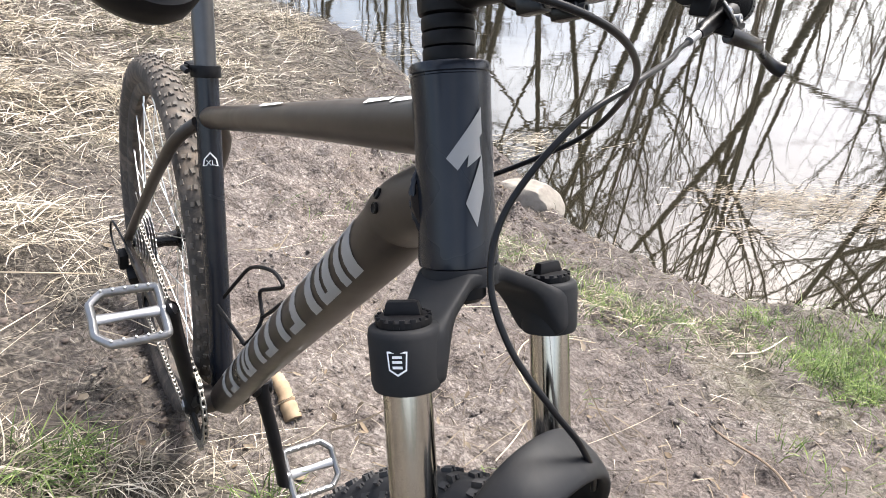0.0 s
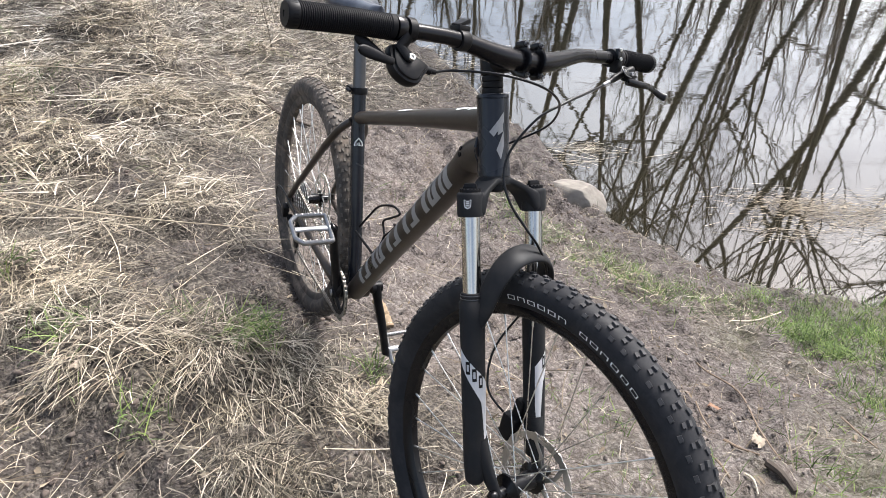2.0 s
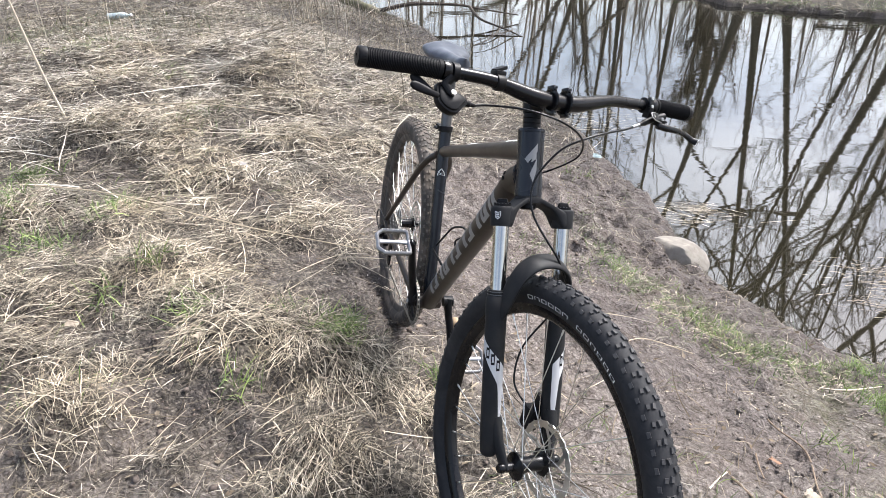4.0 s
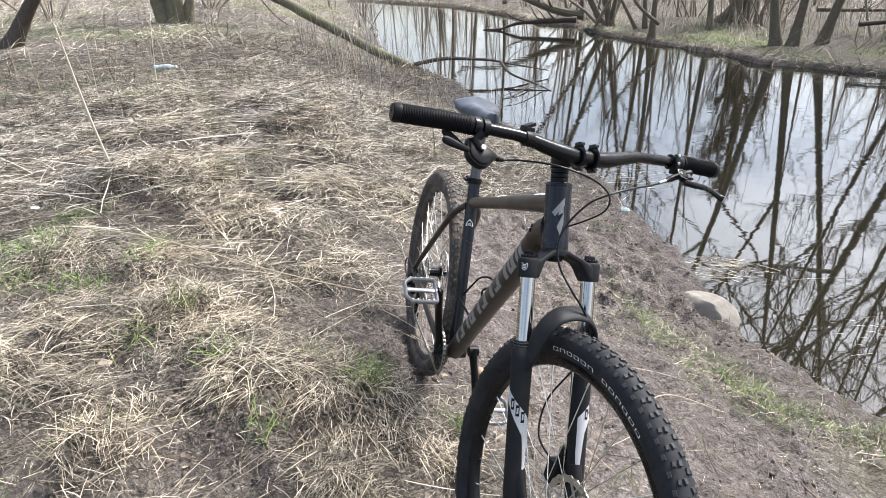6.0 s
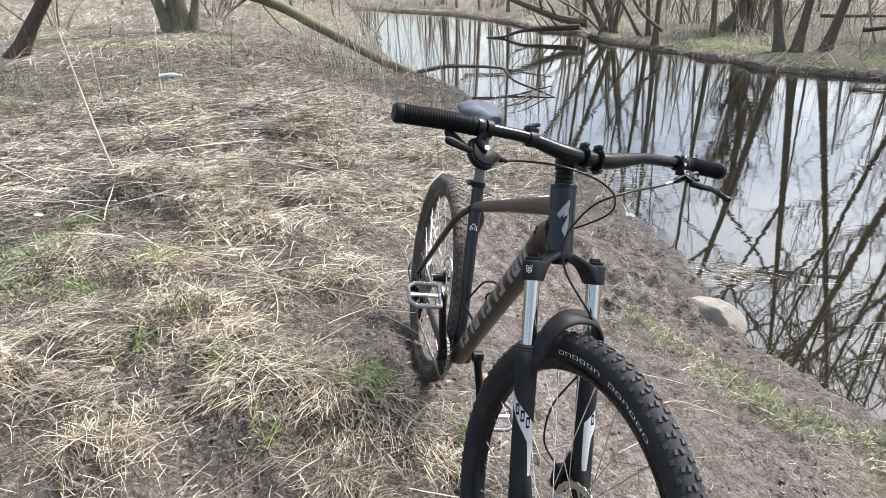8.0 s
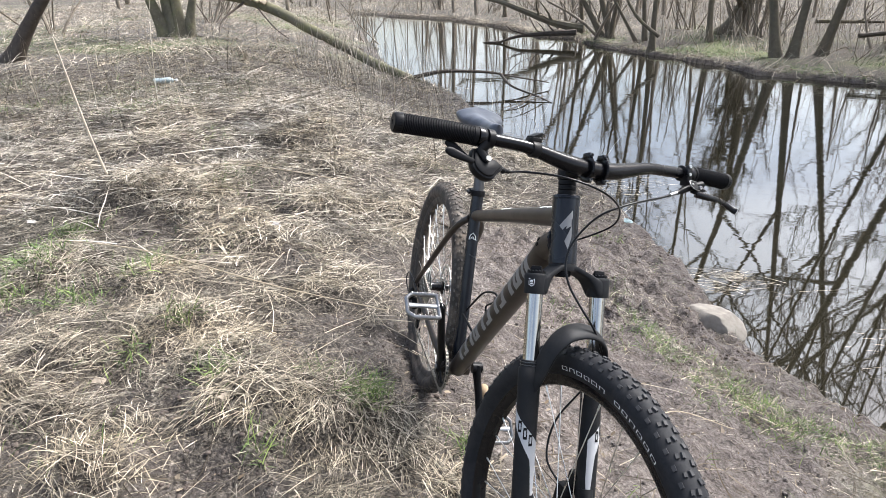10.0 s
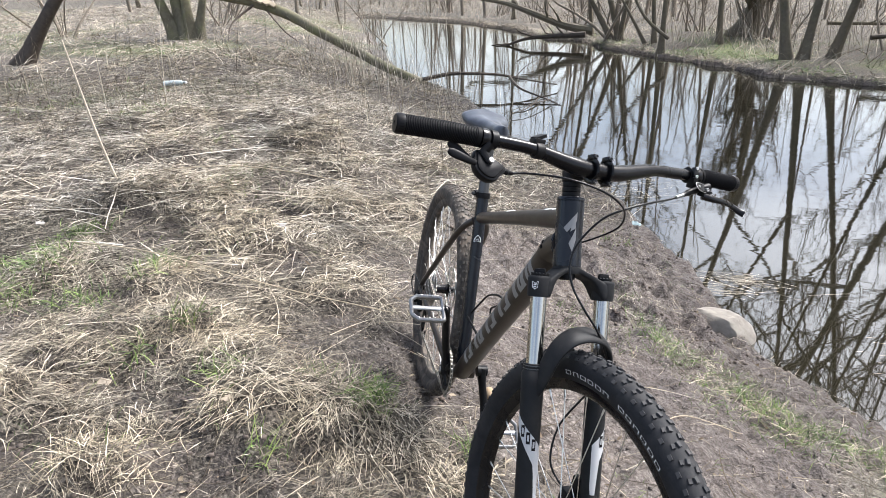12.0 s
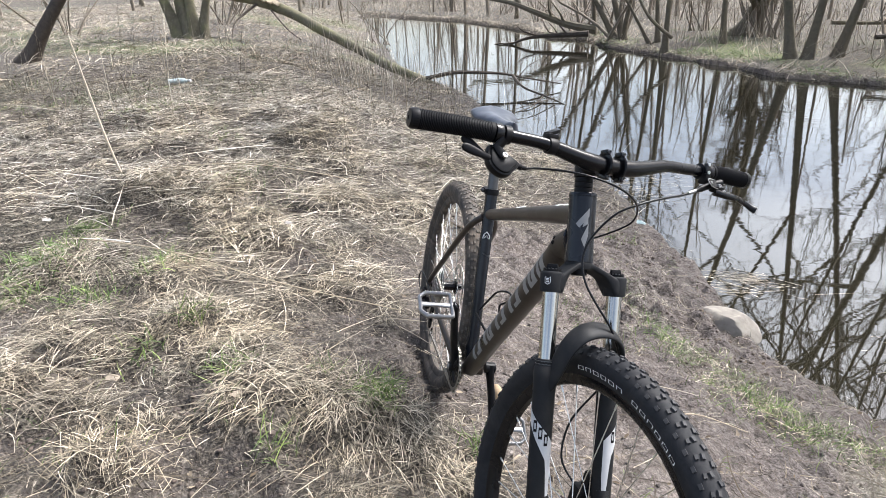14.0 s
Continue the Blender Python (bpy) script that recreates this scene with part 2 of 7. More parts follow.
def water_material():
    m, n, l, b = material("river_water")
    b.inputs["Base Color"].default_value = (0.016, 0.014, 0.009, 1)
    b.inputs["Roughness"].default_value = 0.02
    b.inputs["IOR"].default_value = 1.95
    tc, mp, t = n.new("ShaderNodeTexCoord"), n.new("ShaderNodeMapping"), n.new("ShaderNodeTexNoise")
    mp.inputs["Rotation"].default_value = (0, 0, radians(25))
    mp.inputs["Scale"].default_value = (1.6, 4.5, 1)
    t.inputs["Scale"].default_value, t.inputs["Detail"].default_value = 1.1, 3
    l.new(tc.outputs["Object"], mp.inputs[0])
    l.new(mp.outputs[0], t.inputs["Vector"])
    # small ripples, here and there
    fine = n.new("ShaderNodeTexNoise")
    fine.inputs["Scale"].default_value, fine.inputs["Detail"].default_value = 9.0, 3
    l.new(mp.outputs[0], fine.inputs["Vector"])
    calm = ramp(n, l, noise_tex(n, l, 0.55, 3, 0.6), [(0.40, (0.03,) * 3), (0.60, (0.13,) * 3)])
    # sheltered and still by the near bank, more stirred in midstream
    apart, reach = n.new("ShaderNodeSeparateXYZ"), n.new("ShaderNodeMapRange")
    l.new(tc.outputs["Object"], apart.inputs[0])
    l.new(apart.outputs["Y"], reach.inputs["Value"])
    reach.inputs["From Min"].default_value, reach.inputs["From Max"].default_value = 2.5, 8.0
    reach.inputs["To Min"].default_value, reach.inputs["To Max"].default_value = 0.25, 2.0
    height = mix(n, l, 1.0, mix(n, l, calm, t.outputs["Fac"], fine.outputs["Fac"]), reach.outputs[0], "MULTIPLY")
    bump(n, l, b, height, 0.046, 0.02)
    return m


SOIL, WATER = soil_material(), water_material()


# ---- mesh helpers ----
class Mesher:
    """Collects vertices and faces for one mesh."""

    def __init__(self):
        self.v, self.f = [], []

    def add(self, verts, faces):
        o = len(self.v)
        self.v.extend([tuple(p) for p in verts])
        self.f.extend([tuple(i + o for i in q) for q in faces])

    def sweep(self, path, radius, seg=12, closed=False, flat=None, cap=True, broad=None):
        """A tube along path. radius: one number or one a point, or pairs (across, along the up hint in flat); broad: the first radius's direction."""
        pts = [Vector(p) for p in path]
        n = len(pts)
        rr = list(radius) if isinstance(radius, (list, tuple)) else [radius] * n
        if isinstance(radius, tuple):
            rr = [radius] * n
        up = Vector(flat) if flat else None
        verts, prev = [], None
        for i, p in enumerate(pts):
            a = pts[(i + 1) % n] if closed or i < n - 1 else p
            b = pts[i - 1] if closed or i > 0 else p
            t = (a - b).normalized()
            if broad is not None:
                side = (Vector(broad) - t * t.dot(Vector(broad))).normalized()
            elif up is not None:
                side = t.cross(up).normalized()
            elif prev is None:
                side = t.orthogonal().normalized()
            else:
                side = (prev - t * prev.dot(t)).normalized()
            prev = side
            other = side.cross(t)
            ra, rb = rr[i] if isinstance(rr[i], tuple) else (rr[i], rr[i])
            for k in range(seg):
                w = 2 * math.pi * k / seg
                verts.append(p + side * (math.cos(w) * ra) + other * (math.sin(w) * rb))
        faces = []
        for i in range(n if closed else n - 1):
            j = (i + 1) % n
            for k in range(seg):
                k2 = (k + 1) % seg
                faces.append((i * seg + k, i * seg + k2, j * seg + k2, j * seg + k))
        if cap and not closed:
            faces.append(tuple(range(seg))[::-1])
            faces.append(tuple((n - 1) * seg + k for k in range(seg)))
        self.add(verts, faces)

    def lathe(self, profile, centre, axis, seg=48, loop=False, ends=True):
        """profile: (radius, along the axis)."""
        axis = Vector(axis).normalized()
        e1 = axis.orthogonal().normalized()
        e2 = axis.cross(e1)
        c, verts, m = Vector(centre), [], len(profile)
        for i in range(seg):
            w = 2 * math.pi * i / seg
            o = e1 * math.cos(w) + e2 * math.sin(w)
            verts += [c + o * r + axis * h for r, h in profile]
        faces = []
        for i in range(seg):
            j = (i + 1) % seg
            for k in range(m if loop else m - 1):
                k2 = (k + 1) % m
                faces.append((i * m + k, j * m + k, j * m + k2, i * m + k2))
        if ends and not loop:
            if profile[0][0] > 1e-5:
                faces.append(tuple(i * m for i in range(seg))[::-1])
            if profile[-1][0] > 1e-5:
                faces.append(tuple(i * m + m - 1 for i in range(seg)))
        self.add(verts, faces)

    def box(self, m, size, bevel=0.0, taper=1.0):
        """A box with chamfered edges, in the pose m; taper narrows its top."""
        bm = bmesh.new()
        bmesh.ops.create_cube(bm, size=1.0)
        for v in bm.verts:
            k = taper if v.co.z > 0 else 1.0
            v.co = Vector((v.co.x * size[0] * k, v.co.y * size[1] * k, v.co.z * size[2]))
        if bevel:
            bmesh.ops.bevel(bm, geom=bm.edges[:], offset=bevel, segments=2, affect="EDGES", profile=0.6)
        bm.verts.index_update()
        self.add([m @ v.co for v in bm.verts], [[v.index for v in f.verts] for f in bm.faces])
        bm.free()

    def mesh(self, name, mat, sharp=40):
        me = bpy.data.meshes.new(name)
        me.from_pydata(self.v, [], self.f)
        me.validate()
        bm = bmesh.new()
        bm.from_mesh(me)
        bmesh.ops.recalc_face_normals(bm, faces=bm.faces[:])
        bm.to_mesh(me)
        bm.free()
        me.shade_smooth()
        me.set_sharp_from_angle(angle=radians(sharp))
        me.materials.append(mat)
        return me


def part(name, mb, mat, parent=None, label="", sharp=40):
    ob = new(name, mb.mesh(name, mat, sharp))
    ob.parent = parent
    return tagged(ob, label) if label else ob


def big_mesh(name, verts, faces, mat, smooth=True):
    """A mesh from arrays, all faces of one size."""
    me = bpy.data.meshes.new(name)
    k = faces.shape[1]
    me.vertices.add(len(verts))
    me.vertices.foreach_set("co", verts.astype(np.float32).ravel())
    me.loops.add(faces.size)
    me.loops.foreach_set("vertex_index", faces.astype(np.int32).ravel())
    me.polygons.add(len(faces))
    me.polygons.foreach_set("loop_start", np.arange(0, faces.size, k, dtype=np.int32))
    me.polygons.foreach_set("loop_total", np.full(len(faces), k, dtype=np.int32))
    me.update(calc_edges=True)
    me.validate()
    if smooth:
        me.shade_smooth()
    me.materials.append(mat)
    return me


def lattice(x, y, seed):
    """Smooth value noise, about -1 to 1, one cell a unit."""
    xi, yi = np.floor(x).astype(np.int64), np.floor(y).astype(np.int64)
    fx, fy = x - xi, y - yi
    fx, fy = fx * fx * (3 - 2 * fx), fy * fy * (3 - 2 * fy)

    def h(i, j):
        k = (i * 374761393 + j * 668265263 + seed * 1442695041) & 0x7FFFFFFF
        k = ((k ^ (k >> 13)) * 1274126177) & 0x7FFFFFFF
        return ((k ^ (k >> 16)) & 0xFFFF) / 32767.5 - 1

    return (h(xi, yi) * (1 - fx) + h(xi + 1, yi) * fx) * (1 - fy) + (h(xi, yi + 1) * (1 - fx) + h(xi + 1, yi + 1) * fx) * fy


def fbm(x, y, seed, octaves=4):
    s, a = 0, 1.0
    for o in range(octaves):
        s = s + a * lattice(x * 2**o + 17.3 * o, y * 2**o - 9.1 * o, seed + o)
        a *= 0.5
    return s / 1.9


# ---- the river bank ----
WATER_Z = -0.80
NEAR = [(60, -14), (12, -1.2), (5, 1.2), (3, 1.95), (1.78, 2.26), (1.05, 2.33), (0.8, 2.56), (0.47, 2.9), (0.3, 3.3), (-0.07, 3.97), (-0.5, 4.66), (-1.15, 5.8),
        (-2.8, 7.4), (-4.3, 9.5), (-5.2, 10.4), (-6.4, 11.2), (-8.6, 14.0), (-13.4, 20.8), (-19, 28.2)]
FAR = [(-19.5, 29.5), (-16, 27.6), (-12.3, 25.9), (-8.3, 22.2), (-6.2, 19.6), (-5.1, 19.4), (-4.2, 17.8), (-2.7, 16.4), (-1.6, 15.5), (-1.1, 14.9), (-0.5, 14.5), (0.2, 13.4), (1.1, 13.2),
       (2.1, 12.8), (4.5, 12.2), (12, 10.5), (60, 0)]


def distance(x, y, line):
    best = np.full(x.shape, 1e9)
    for (ax, ay), (bx, by) in zip(line, line[1:]):
        dx, dy = bx - ax, by - ay
        t = np.clip(((x - ax) * dx + (y - ay) * dy) / (dx * dx + dy * dy), 0, 1)
        best = np.minimum(best, np.hypot(x - ax - t * dx, y - ay - t * dy))
    return best


def in_river(x, y):
    poly, inside = NEAR + FAR, np.zeros(x.shape, bool)
    for (ax, ay), (bx, by) in zip(poly, poly[1:] + poly[:1]):
        cross = (ay > y) != (by > y)
        inside ^= cross & (x < (bx - ax) * (y - ay) / (by - ay if by != ay else 1e-9) + ax)
    return inside


def shore(x, y):
    """Distance inland from the near and from the far water's edge; both are negative in the river."""
    wet = in_river(x, y)
    dn, df = distance(x, y, NEAR), distance(x, y, FAR)
    return np.where(wet, -dn, dn), np.where(wet, -df, df)


def soften(a, b, k):
    h = np.clip(0.5 + 0.5 * (b - a) / k, 0, 1)
    return b * (1 - h) + a * h - k * h * (1 - h)


# bare patches: place, radius, how wet
PATCHES = [(-1.14, 0.40, 0.10, 1.0), (-0.87, 0.23, 0.14, 0.9), (-0.72, 0.26, 0.12, 0.8), (-0.52, 0.39, 0.08, 0.15), (-0.33, 0.36, 0.08, 0.6), (-0.76, 0.85, 0.12, 1.0), (-0.63, 0.86, 0.12, 1.0), (-0.73, 1.01, 0.15, 1.0), (-0.60, 0.98, 0.13, 1.0), (-0.88, 0.12, 0.08, 0.6), (-0.58, 0.16, 0.07, 0.4), (-1.14, 0.86, 0.10, 1.0),
           (-2.46, 1.39, 0.16, 1.0), (-2.90, 1.19, 0.10, 0.9), (-2.69, 1.49, 0.10, 1.0), (-1.43, 0.03, 0.10, 0.8), (-1.11, 1.14, 0.09, 0.8), (-1.58, 1.44, 0.10, 0.8), (-1.30, 0.30, 0.07, 0.8), (-2.0, 0.75, 0.09, 0.8), (-1.95, 1.35, 0.09, 0.8), (-1.35, 1.80, 0.10, 0.7), (-2.2, 2.45, 0.12, 0.7), (-3.3, 1.95, 0.12, 0.9)]
# mounds of grass: place, radius, height
HUMMOCKS = [(-0.93, 0.46, 0.17, 0.090), (-0.73, 0.56, 0.15, 0.070), (-0.60, 0.67, 0.13, 0.045), (-0.43, 0.20, 0.12, 0.045), (-1.16, 0.63, 0.16, 0.055), (-1.08, 0.06, 0.16, 0.060), (-1.80, 0.36, 0.22, 0.070), (-1.25, 1.42, 0.17, 0.060),
            (-2.81, 3.27, 0.30, 0.150), (-2.96, 1.74, 0.25, 0.130), (-2.60, 1.84, 0.22, 0.080), (-2.57, 2.22, 0.25, 0.080), (-1.75, 1.63, 0.20, 0.060), (-1.90, 2.20, 0.25, 0.070), (-1.50, 0.75, 0.20, 0.050), (-2.15, 1.75, 0.20, 0.050),
            (-3.70, 2.60, 0.35, 0.110), (-2.30, 2.95, 0.30, 0.080), (-1.90, 0.98, 0.16, 0.045), (-2.45, 0.95, 0.20, 0.060), (-1.60, 2.55, 0.24, 0.060), (-4.6, 3.4, 0.45, 0.12), (-3.6, 3.9, 0.4, 0.10), (-0.29, 0.50, 0.09, 0.025)]


def muddy(x, y, wet=False):
    """Bare patches in the grass and by the rear wheel; wet: weighed by how damp they are."""
    v = 0
    for cx, cy, r, w in PATCHES:
        v = np.maximum(v, (w if wet else 1.0) * np.exp(-((x - cx) ** 2 + (y - cy) ** 2) / r**2))
    return np.clip(v * (0.85 + 1.9 * fbm(x * 12, y * 12, 69, 3) if wet else 1.1 + 0.7 * fbm(x * 6, y * 6, 66)), 0, 1)


def mounds(x, y):
    """Height of the grassy mounds: flat tops and steep, ragged sides."""
    v = 0
    wob = 1 + 0.35 * fbm(x * 7, y * 7, 88, 3)
    for cx, cy, r, h in HUMMOCKS:
        v = np.maximum(v, h * np.exp(-((np.hypot(x - cx, y - cy) / r * wob) ** 4)))
    return v


def clefts(x, y):
    """1 in the bare gaps between the hummocks of grass."""
    return np.exp(-((fbm(x * 1.9, y * 1.9, 45, 3) / 0.13) ** 2)) * np.clip(0.75 + 1.2 * fbm(x * 1.1, y * 1.1, 46, 2), 0, 1)


def trodden(x, y, dn):
    """1 on the bare trodden soil by the water, 0 in the grass."""
    edge = 2.10 + 0.22 * fbm(x * 1.1, y * 1.1, 5) + 0.06 * fbm(x * 5, y * 5, 6) - 0.42 * np.clip(y - 1.6, 0, 3.0) - 0.38 * np.clip(y - 2.7, 0, 3.0) + 0.32 * np.clip(0.7 - y, 0, 2)
    return np.clip((edge - dn) / 0.35 + 0.5, 0, 1)


def ground_height(x, y, fine=True):
    x, y = np.asarray(x, float), np.asarray(y, float)
    dn, df = shore(x, y)
    near = dn <= df
    d = np.where(near, dn, df) + 0.07 * fbm(x * 2.2, y * 2.2, 3) * np.where(near, 1, 2)
    steep = np.where(near, 0.345 - 0.035 * np.clip(y - 4.5, 0, 4), 0.28)
    lip = np.where(near, 0.10, 0.09 + 0.05 * fbm(x * 1.7, y * 1.7, 14, 2)) * np.clip(d / 0.08, 0, 1)
    z = WATER_Z + lip + steep * np.maximum(d, 0) - 0.05 * np.clip(d / 0.4, 0, 1)
    top = np.where(near, 0.10 + 0.05 * fbm(x * 0.6, y * 0.6, 9, 2), -0.65 + 0.018 * np.minimum(df, 40) + 0.06 * fbm(x * 1.3, y * 1.3, 12, 3))
    z = soften(z, top, 0.16)
    z = np.where(d < 0, WATER_Z + 1.2 * np.maximum(d, -0.6), z)
    # hollows where the wheels stand
    z = z - 0.075 * np.exp(-((x - 0.14) ** 2 + (y - 0.1) ** 2) / 0.18) - 0.04 * np.exp(-((x + 0.61) ** 2 + (y - 1.07) ** 2) / 0.05)
    if fine:
        bare = trodden(x, y, dn) * near
        close = np.exp(-np.maximum(np.hypot(x, y - 1.5) - 6, 0) / 6)
        tuft = np.clip(fbm(x * 2.6, y * 2.6, 21, 3), 0, 1) ** 1.3
        z = z - 0.030 * muddy(x, y) + 0.050 * muddy(x, y) * np.abs(fbm(x * 13, y * 13, 43, 3)) + close * ((1 - bare) * (0.070 * tuft * (1 - muddy(x, y)) + mounds(x, y) - 0.060 * clefts(x, y) + 0.028 * fbm(x * 9, y * 9, 23, 3)) + bare * (0.042 * fbm(x * 4.5, y * 4.5, 31, 4) + 0.060 * np.abs(fbm(x * 10, y * 10, 37, 4))))
        rough = bare * np.clip(dn / 0.3, 0, 1) * np.clip((2.2 - dn) / 0.6, 0, 1) * (0.45 + 0.55 * np.clip((y - 1.9) / 0.8, 0, 1))
        z = z + rough * (0.120 * np.abs(fbm(x * 7, y * 7, 41, 3)) + 0.055 * np.abs(fbm(x * 19, y * 19, 42, 2)) - 0.04)
    return z


def spaced(lo, a, b, hi, step, cap=0.13, cap_lo=-1e9, cap_hi=1e9, grow=1.05):
    """Even steps between a and b that widen outwards, held to cap between cap_lo and cap_hi."""
    out = list(np.arange(a, b + 1e-6, step))
    for sign, end in ((1, hi), (-1, lo)):
        st, p, side = step, out[-1] if sign > 0 else a, []
        while p * sign < end * sign:
            st *= grow
            if cap_lo < p < cap_hi:
                st = min(st, cap)
            p += sign * st
            side.append(p)
        out = out + side if sign > 0 else side[::-1] + out
    return np.array(out)


def build_ground():
    gx, gy = spaced(-900, -2.7, 1.6, 900, 0.023, 0.16, -7.0, 5.0), spaced(-900, -0.3, 4.2, 900, 0.024, 0.13, 3.0, 17.5)
    x, y = np.meshgrid(gx, gy)
    z = ground_height(x, y)
    nx, ny = len(gx), len(gy)
    i = np.arange(nx * ny).reshape(ny, nx)
    faces = np.stack([i[:-1, :-1], i[:-1, 1:], i[1:, 1:], i[1:, :-1]], -1).reshape(-1, 4)
    me = big_mesh("ground", np.stack([x, y, z], -1).reshape(-1, 3), faces, SOIL)
    dn, df = shore(x, y)
    near = dn <= df
    # share of the straw colour, whose dark tones hold the shade under the grass
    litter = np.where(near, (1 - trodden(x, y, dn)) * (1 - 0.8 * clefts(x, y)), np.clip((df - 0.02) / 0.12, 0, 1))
    bare = trodden(x, y, dn) * near
    moss = np.where(near, 0.45 * bare * np.clip(2.4 * fbm(x * 1.7, y * 1.7, 67, 4) + 0.15, 0, 1) * np.clip((x - 0.2) / 0.5, 0, 1) + 0.6 * np.clip((-x - 2.5) / 3, 0, 1) * np.clip(fbm(x * 0.5, y * 0.5, 61) * 2, 0, 1), np.clip((df - 0.3) / 0.5, 0, 1) * np.clip(1.3 - df / 4, 0, 1) * np.clip((x + 3) / 2, 0, 1) * np.clip(0.35 + 1.4 * fbm(x * 0.9, y * 0.9, 63, 3), 0, 1))
    # wet soil; the strip by the near water also paints in the lip's shade
    damp_and_shade = np.where(near, np.clip(1 - dn / 0.45, 0, 1) + np.clip((y - 2.1) / 0.5, 0, 1) * np.clip(1.25 - dn / 0.8, 0, 1) * np.clip(0.55 + 1.3 * fbm(x * 5, y * 5, 47, 3), 0, 1), np.clip(1 - df / 0.15, 0, 1))
    damp_and_shade = np.clip(np.maximum(np.maximum(damp_and_shade, 0.60 * bare * np.clip(2.6 * fbm(x * 1.9, y * 1.9, 68, 4), 0, 1)), muddy(x, y, True)), 0, 1)
    for nm, val in (("litter", litter), ("moss", moss), ("damp_and_shade", damp_and_shade)):
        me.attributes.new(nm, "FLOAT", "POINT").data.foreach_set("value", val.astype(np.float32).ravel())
    ob = new("ground", me)
    return tagged(ob, "bare brown soil of a river bank, trodden and damp", "ground", kind="structure")


build_ground()
wm = Mesher()
wm.add([(-70, -20, WATER_Z), (90, -20, WATER_Z), (90, 60, WATER_Z), (-70, 60, WATER_Z)], [(0, 1, 2, 3)])
tagged(part("water", wm, WATER), "still brown river water mirroring bare trees", "water", kind="structure")


# ---- the bicycle: x ahead, y to its left, z up, from the rear axle ----
bicycle = tagged(new("bicycle"), "dark smoke-grey hardtail mountain bicycle standing on the bank", "bicycle")
bicycle.matrix_world = Matrix.Translation((-0.6133, 1.0754, 0.2879)) @ Matrix.Rotation(radians(-53.38), 4, "Z") @ Matrix.Rotation(radians(-11.28), 4, "X") @ Matrix.Rotation(radians(-0.78), 4, "Y")
BB, SEAT_ANGLE = Vector((0.4248, 0, -0.0645)), radians(77.2)
SEAT_UP = Vector((-math.cos(SEAT_ANGLE), 0, math.sin(SEAT_ANGLE)))
HEAD_TOP, HEAD_ANGLE, HEAD_LEN, STEER = Vector((0.8959, 0, 0.6181)), radians(66.66), 0.1322, radians(12.23)
DOWN = Vector((math.cos(HEAD_ANGLE), 0, -math.sin(HEAD_ANGLE)))
AHEAD0 = Vector((math.sin(HEAD_ANGLE), 0, math.cos(HEAD_ANGLE)))
LEFT0 = Vector((0, 1, 0))
AHEAD = math.cos(STEER) * AHEAD0 + math.sin(STEER) * LEFT0
LEFT = math.cos(STEER) * LEFT0 - math.sin(STEER) * AHEAD0


def S(s, f, w):
    """A point of the steered parts: s down the steering axis from the head tube's top, f ahead, w to the left."""
    return HEAD_TOP + DOWN * s + AHEAD * f + LEFT * w


SM = Matrix((AHEAD, LEFT, -DOWN)).transposed().to_4x4()


def SP(s, f, w, rx=0, ry=0, rz=0):
    """A pose in the steered parts: x ahead, y left, z up the axis."""
    return Matrix.Translation(S(s, f, w)) @ SM @ pose(0, 0, 0, rx, ry, rz)


def smooth_path(pts, n=10, closed=False):
    """A rounded line through the points."""
    p = [Vector(q) for q in pts]
    out, m = [], len(p)
    for i in range(m if closed else m - 1):
        if closed:
            a, b, c, d = p[i - 1], p[i], p[(i + 1) % m], p[(i + 2) % m]
        else:
            a, b, c, d = p[max(i - 1, 0)], p[i], p[i + 1], p[min(i + 2, m - 1)]
        for k in range(n):
            t = k / n
            out.append(0.5 * (2 * b + (c - a) * t + (2 * a - 5 * b + 4 * c - d) * t * t + (3 * b - a - 3 * c + d) * t**3))
    if not closed:
        out.append(p[-1])
    return out


def tube(name, pts, r, mat, parent, seg=14, label="", flat=None, n=8, cap=True):
    mb = Mesher()
    path = smooth_path(pts, n) if len(pts) > 2 else [Vector(q) for q in pts]
    if isinstance(r, list):
        rr = []
        for i in range(len(path)):
            u = i / (len(path) - 1) * (len(r) - 1)
            k = min(int(u), len(r) - 2)
            g = u - k
            a, b = r[k], r[k + 1]
            rr.append(tuple(x * (1 - g) + y * g for x, y in zip(a, b)) if isinstance(a, tuple) else a * (1 - g) + b * g)
        r = rr
    mb.sweep(path, r, seg, flat=flat, cap=cap)
    return part(name, mb, mat, parent, label)


SEAT_CLAMP, TT_REAR = BB + SEAT_UP * 0.5183, BB + SEAT_UP * 0.4557


DT_TOP = HEAD_TOP + DOWN * 0.094 + Vector((-0.010, 0, 0.002))
DT_PATH = [DT_TOP, DT_TOP + Vector((-0.045, 0, -0.032)), DT_TOP + Vector((-0.085, 0, -0.088)), DT_TOP.lerp(BB, 0.60) + Vector((-0.002, 0, 0.004)), BB + Vector((0.012, 0, 0.006))]
DT_R = [(0.027, 0.030), (0.028, 0.0315), (0.028, 0.0315), (0.0275, 0.0285), (0.0265, 0.025)]


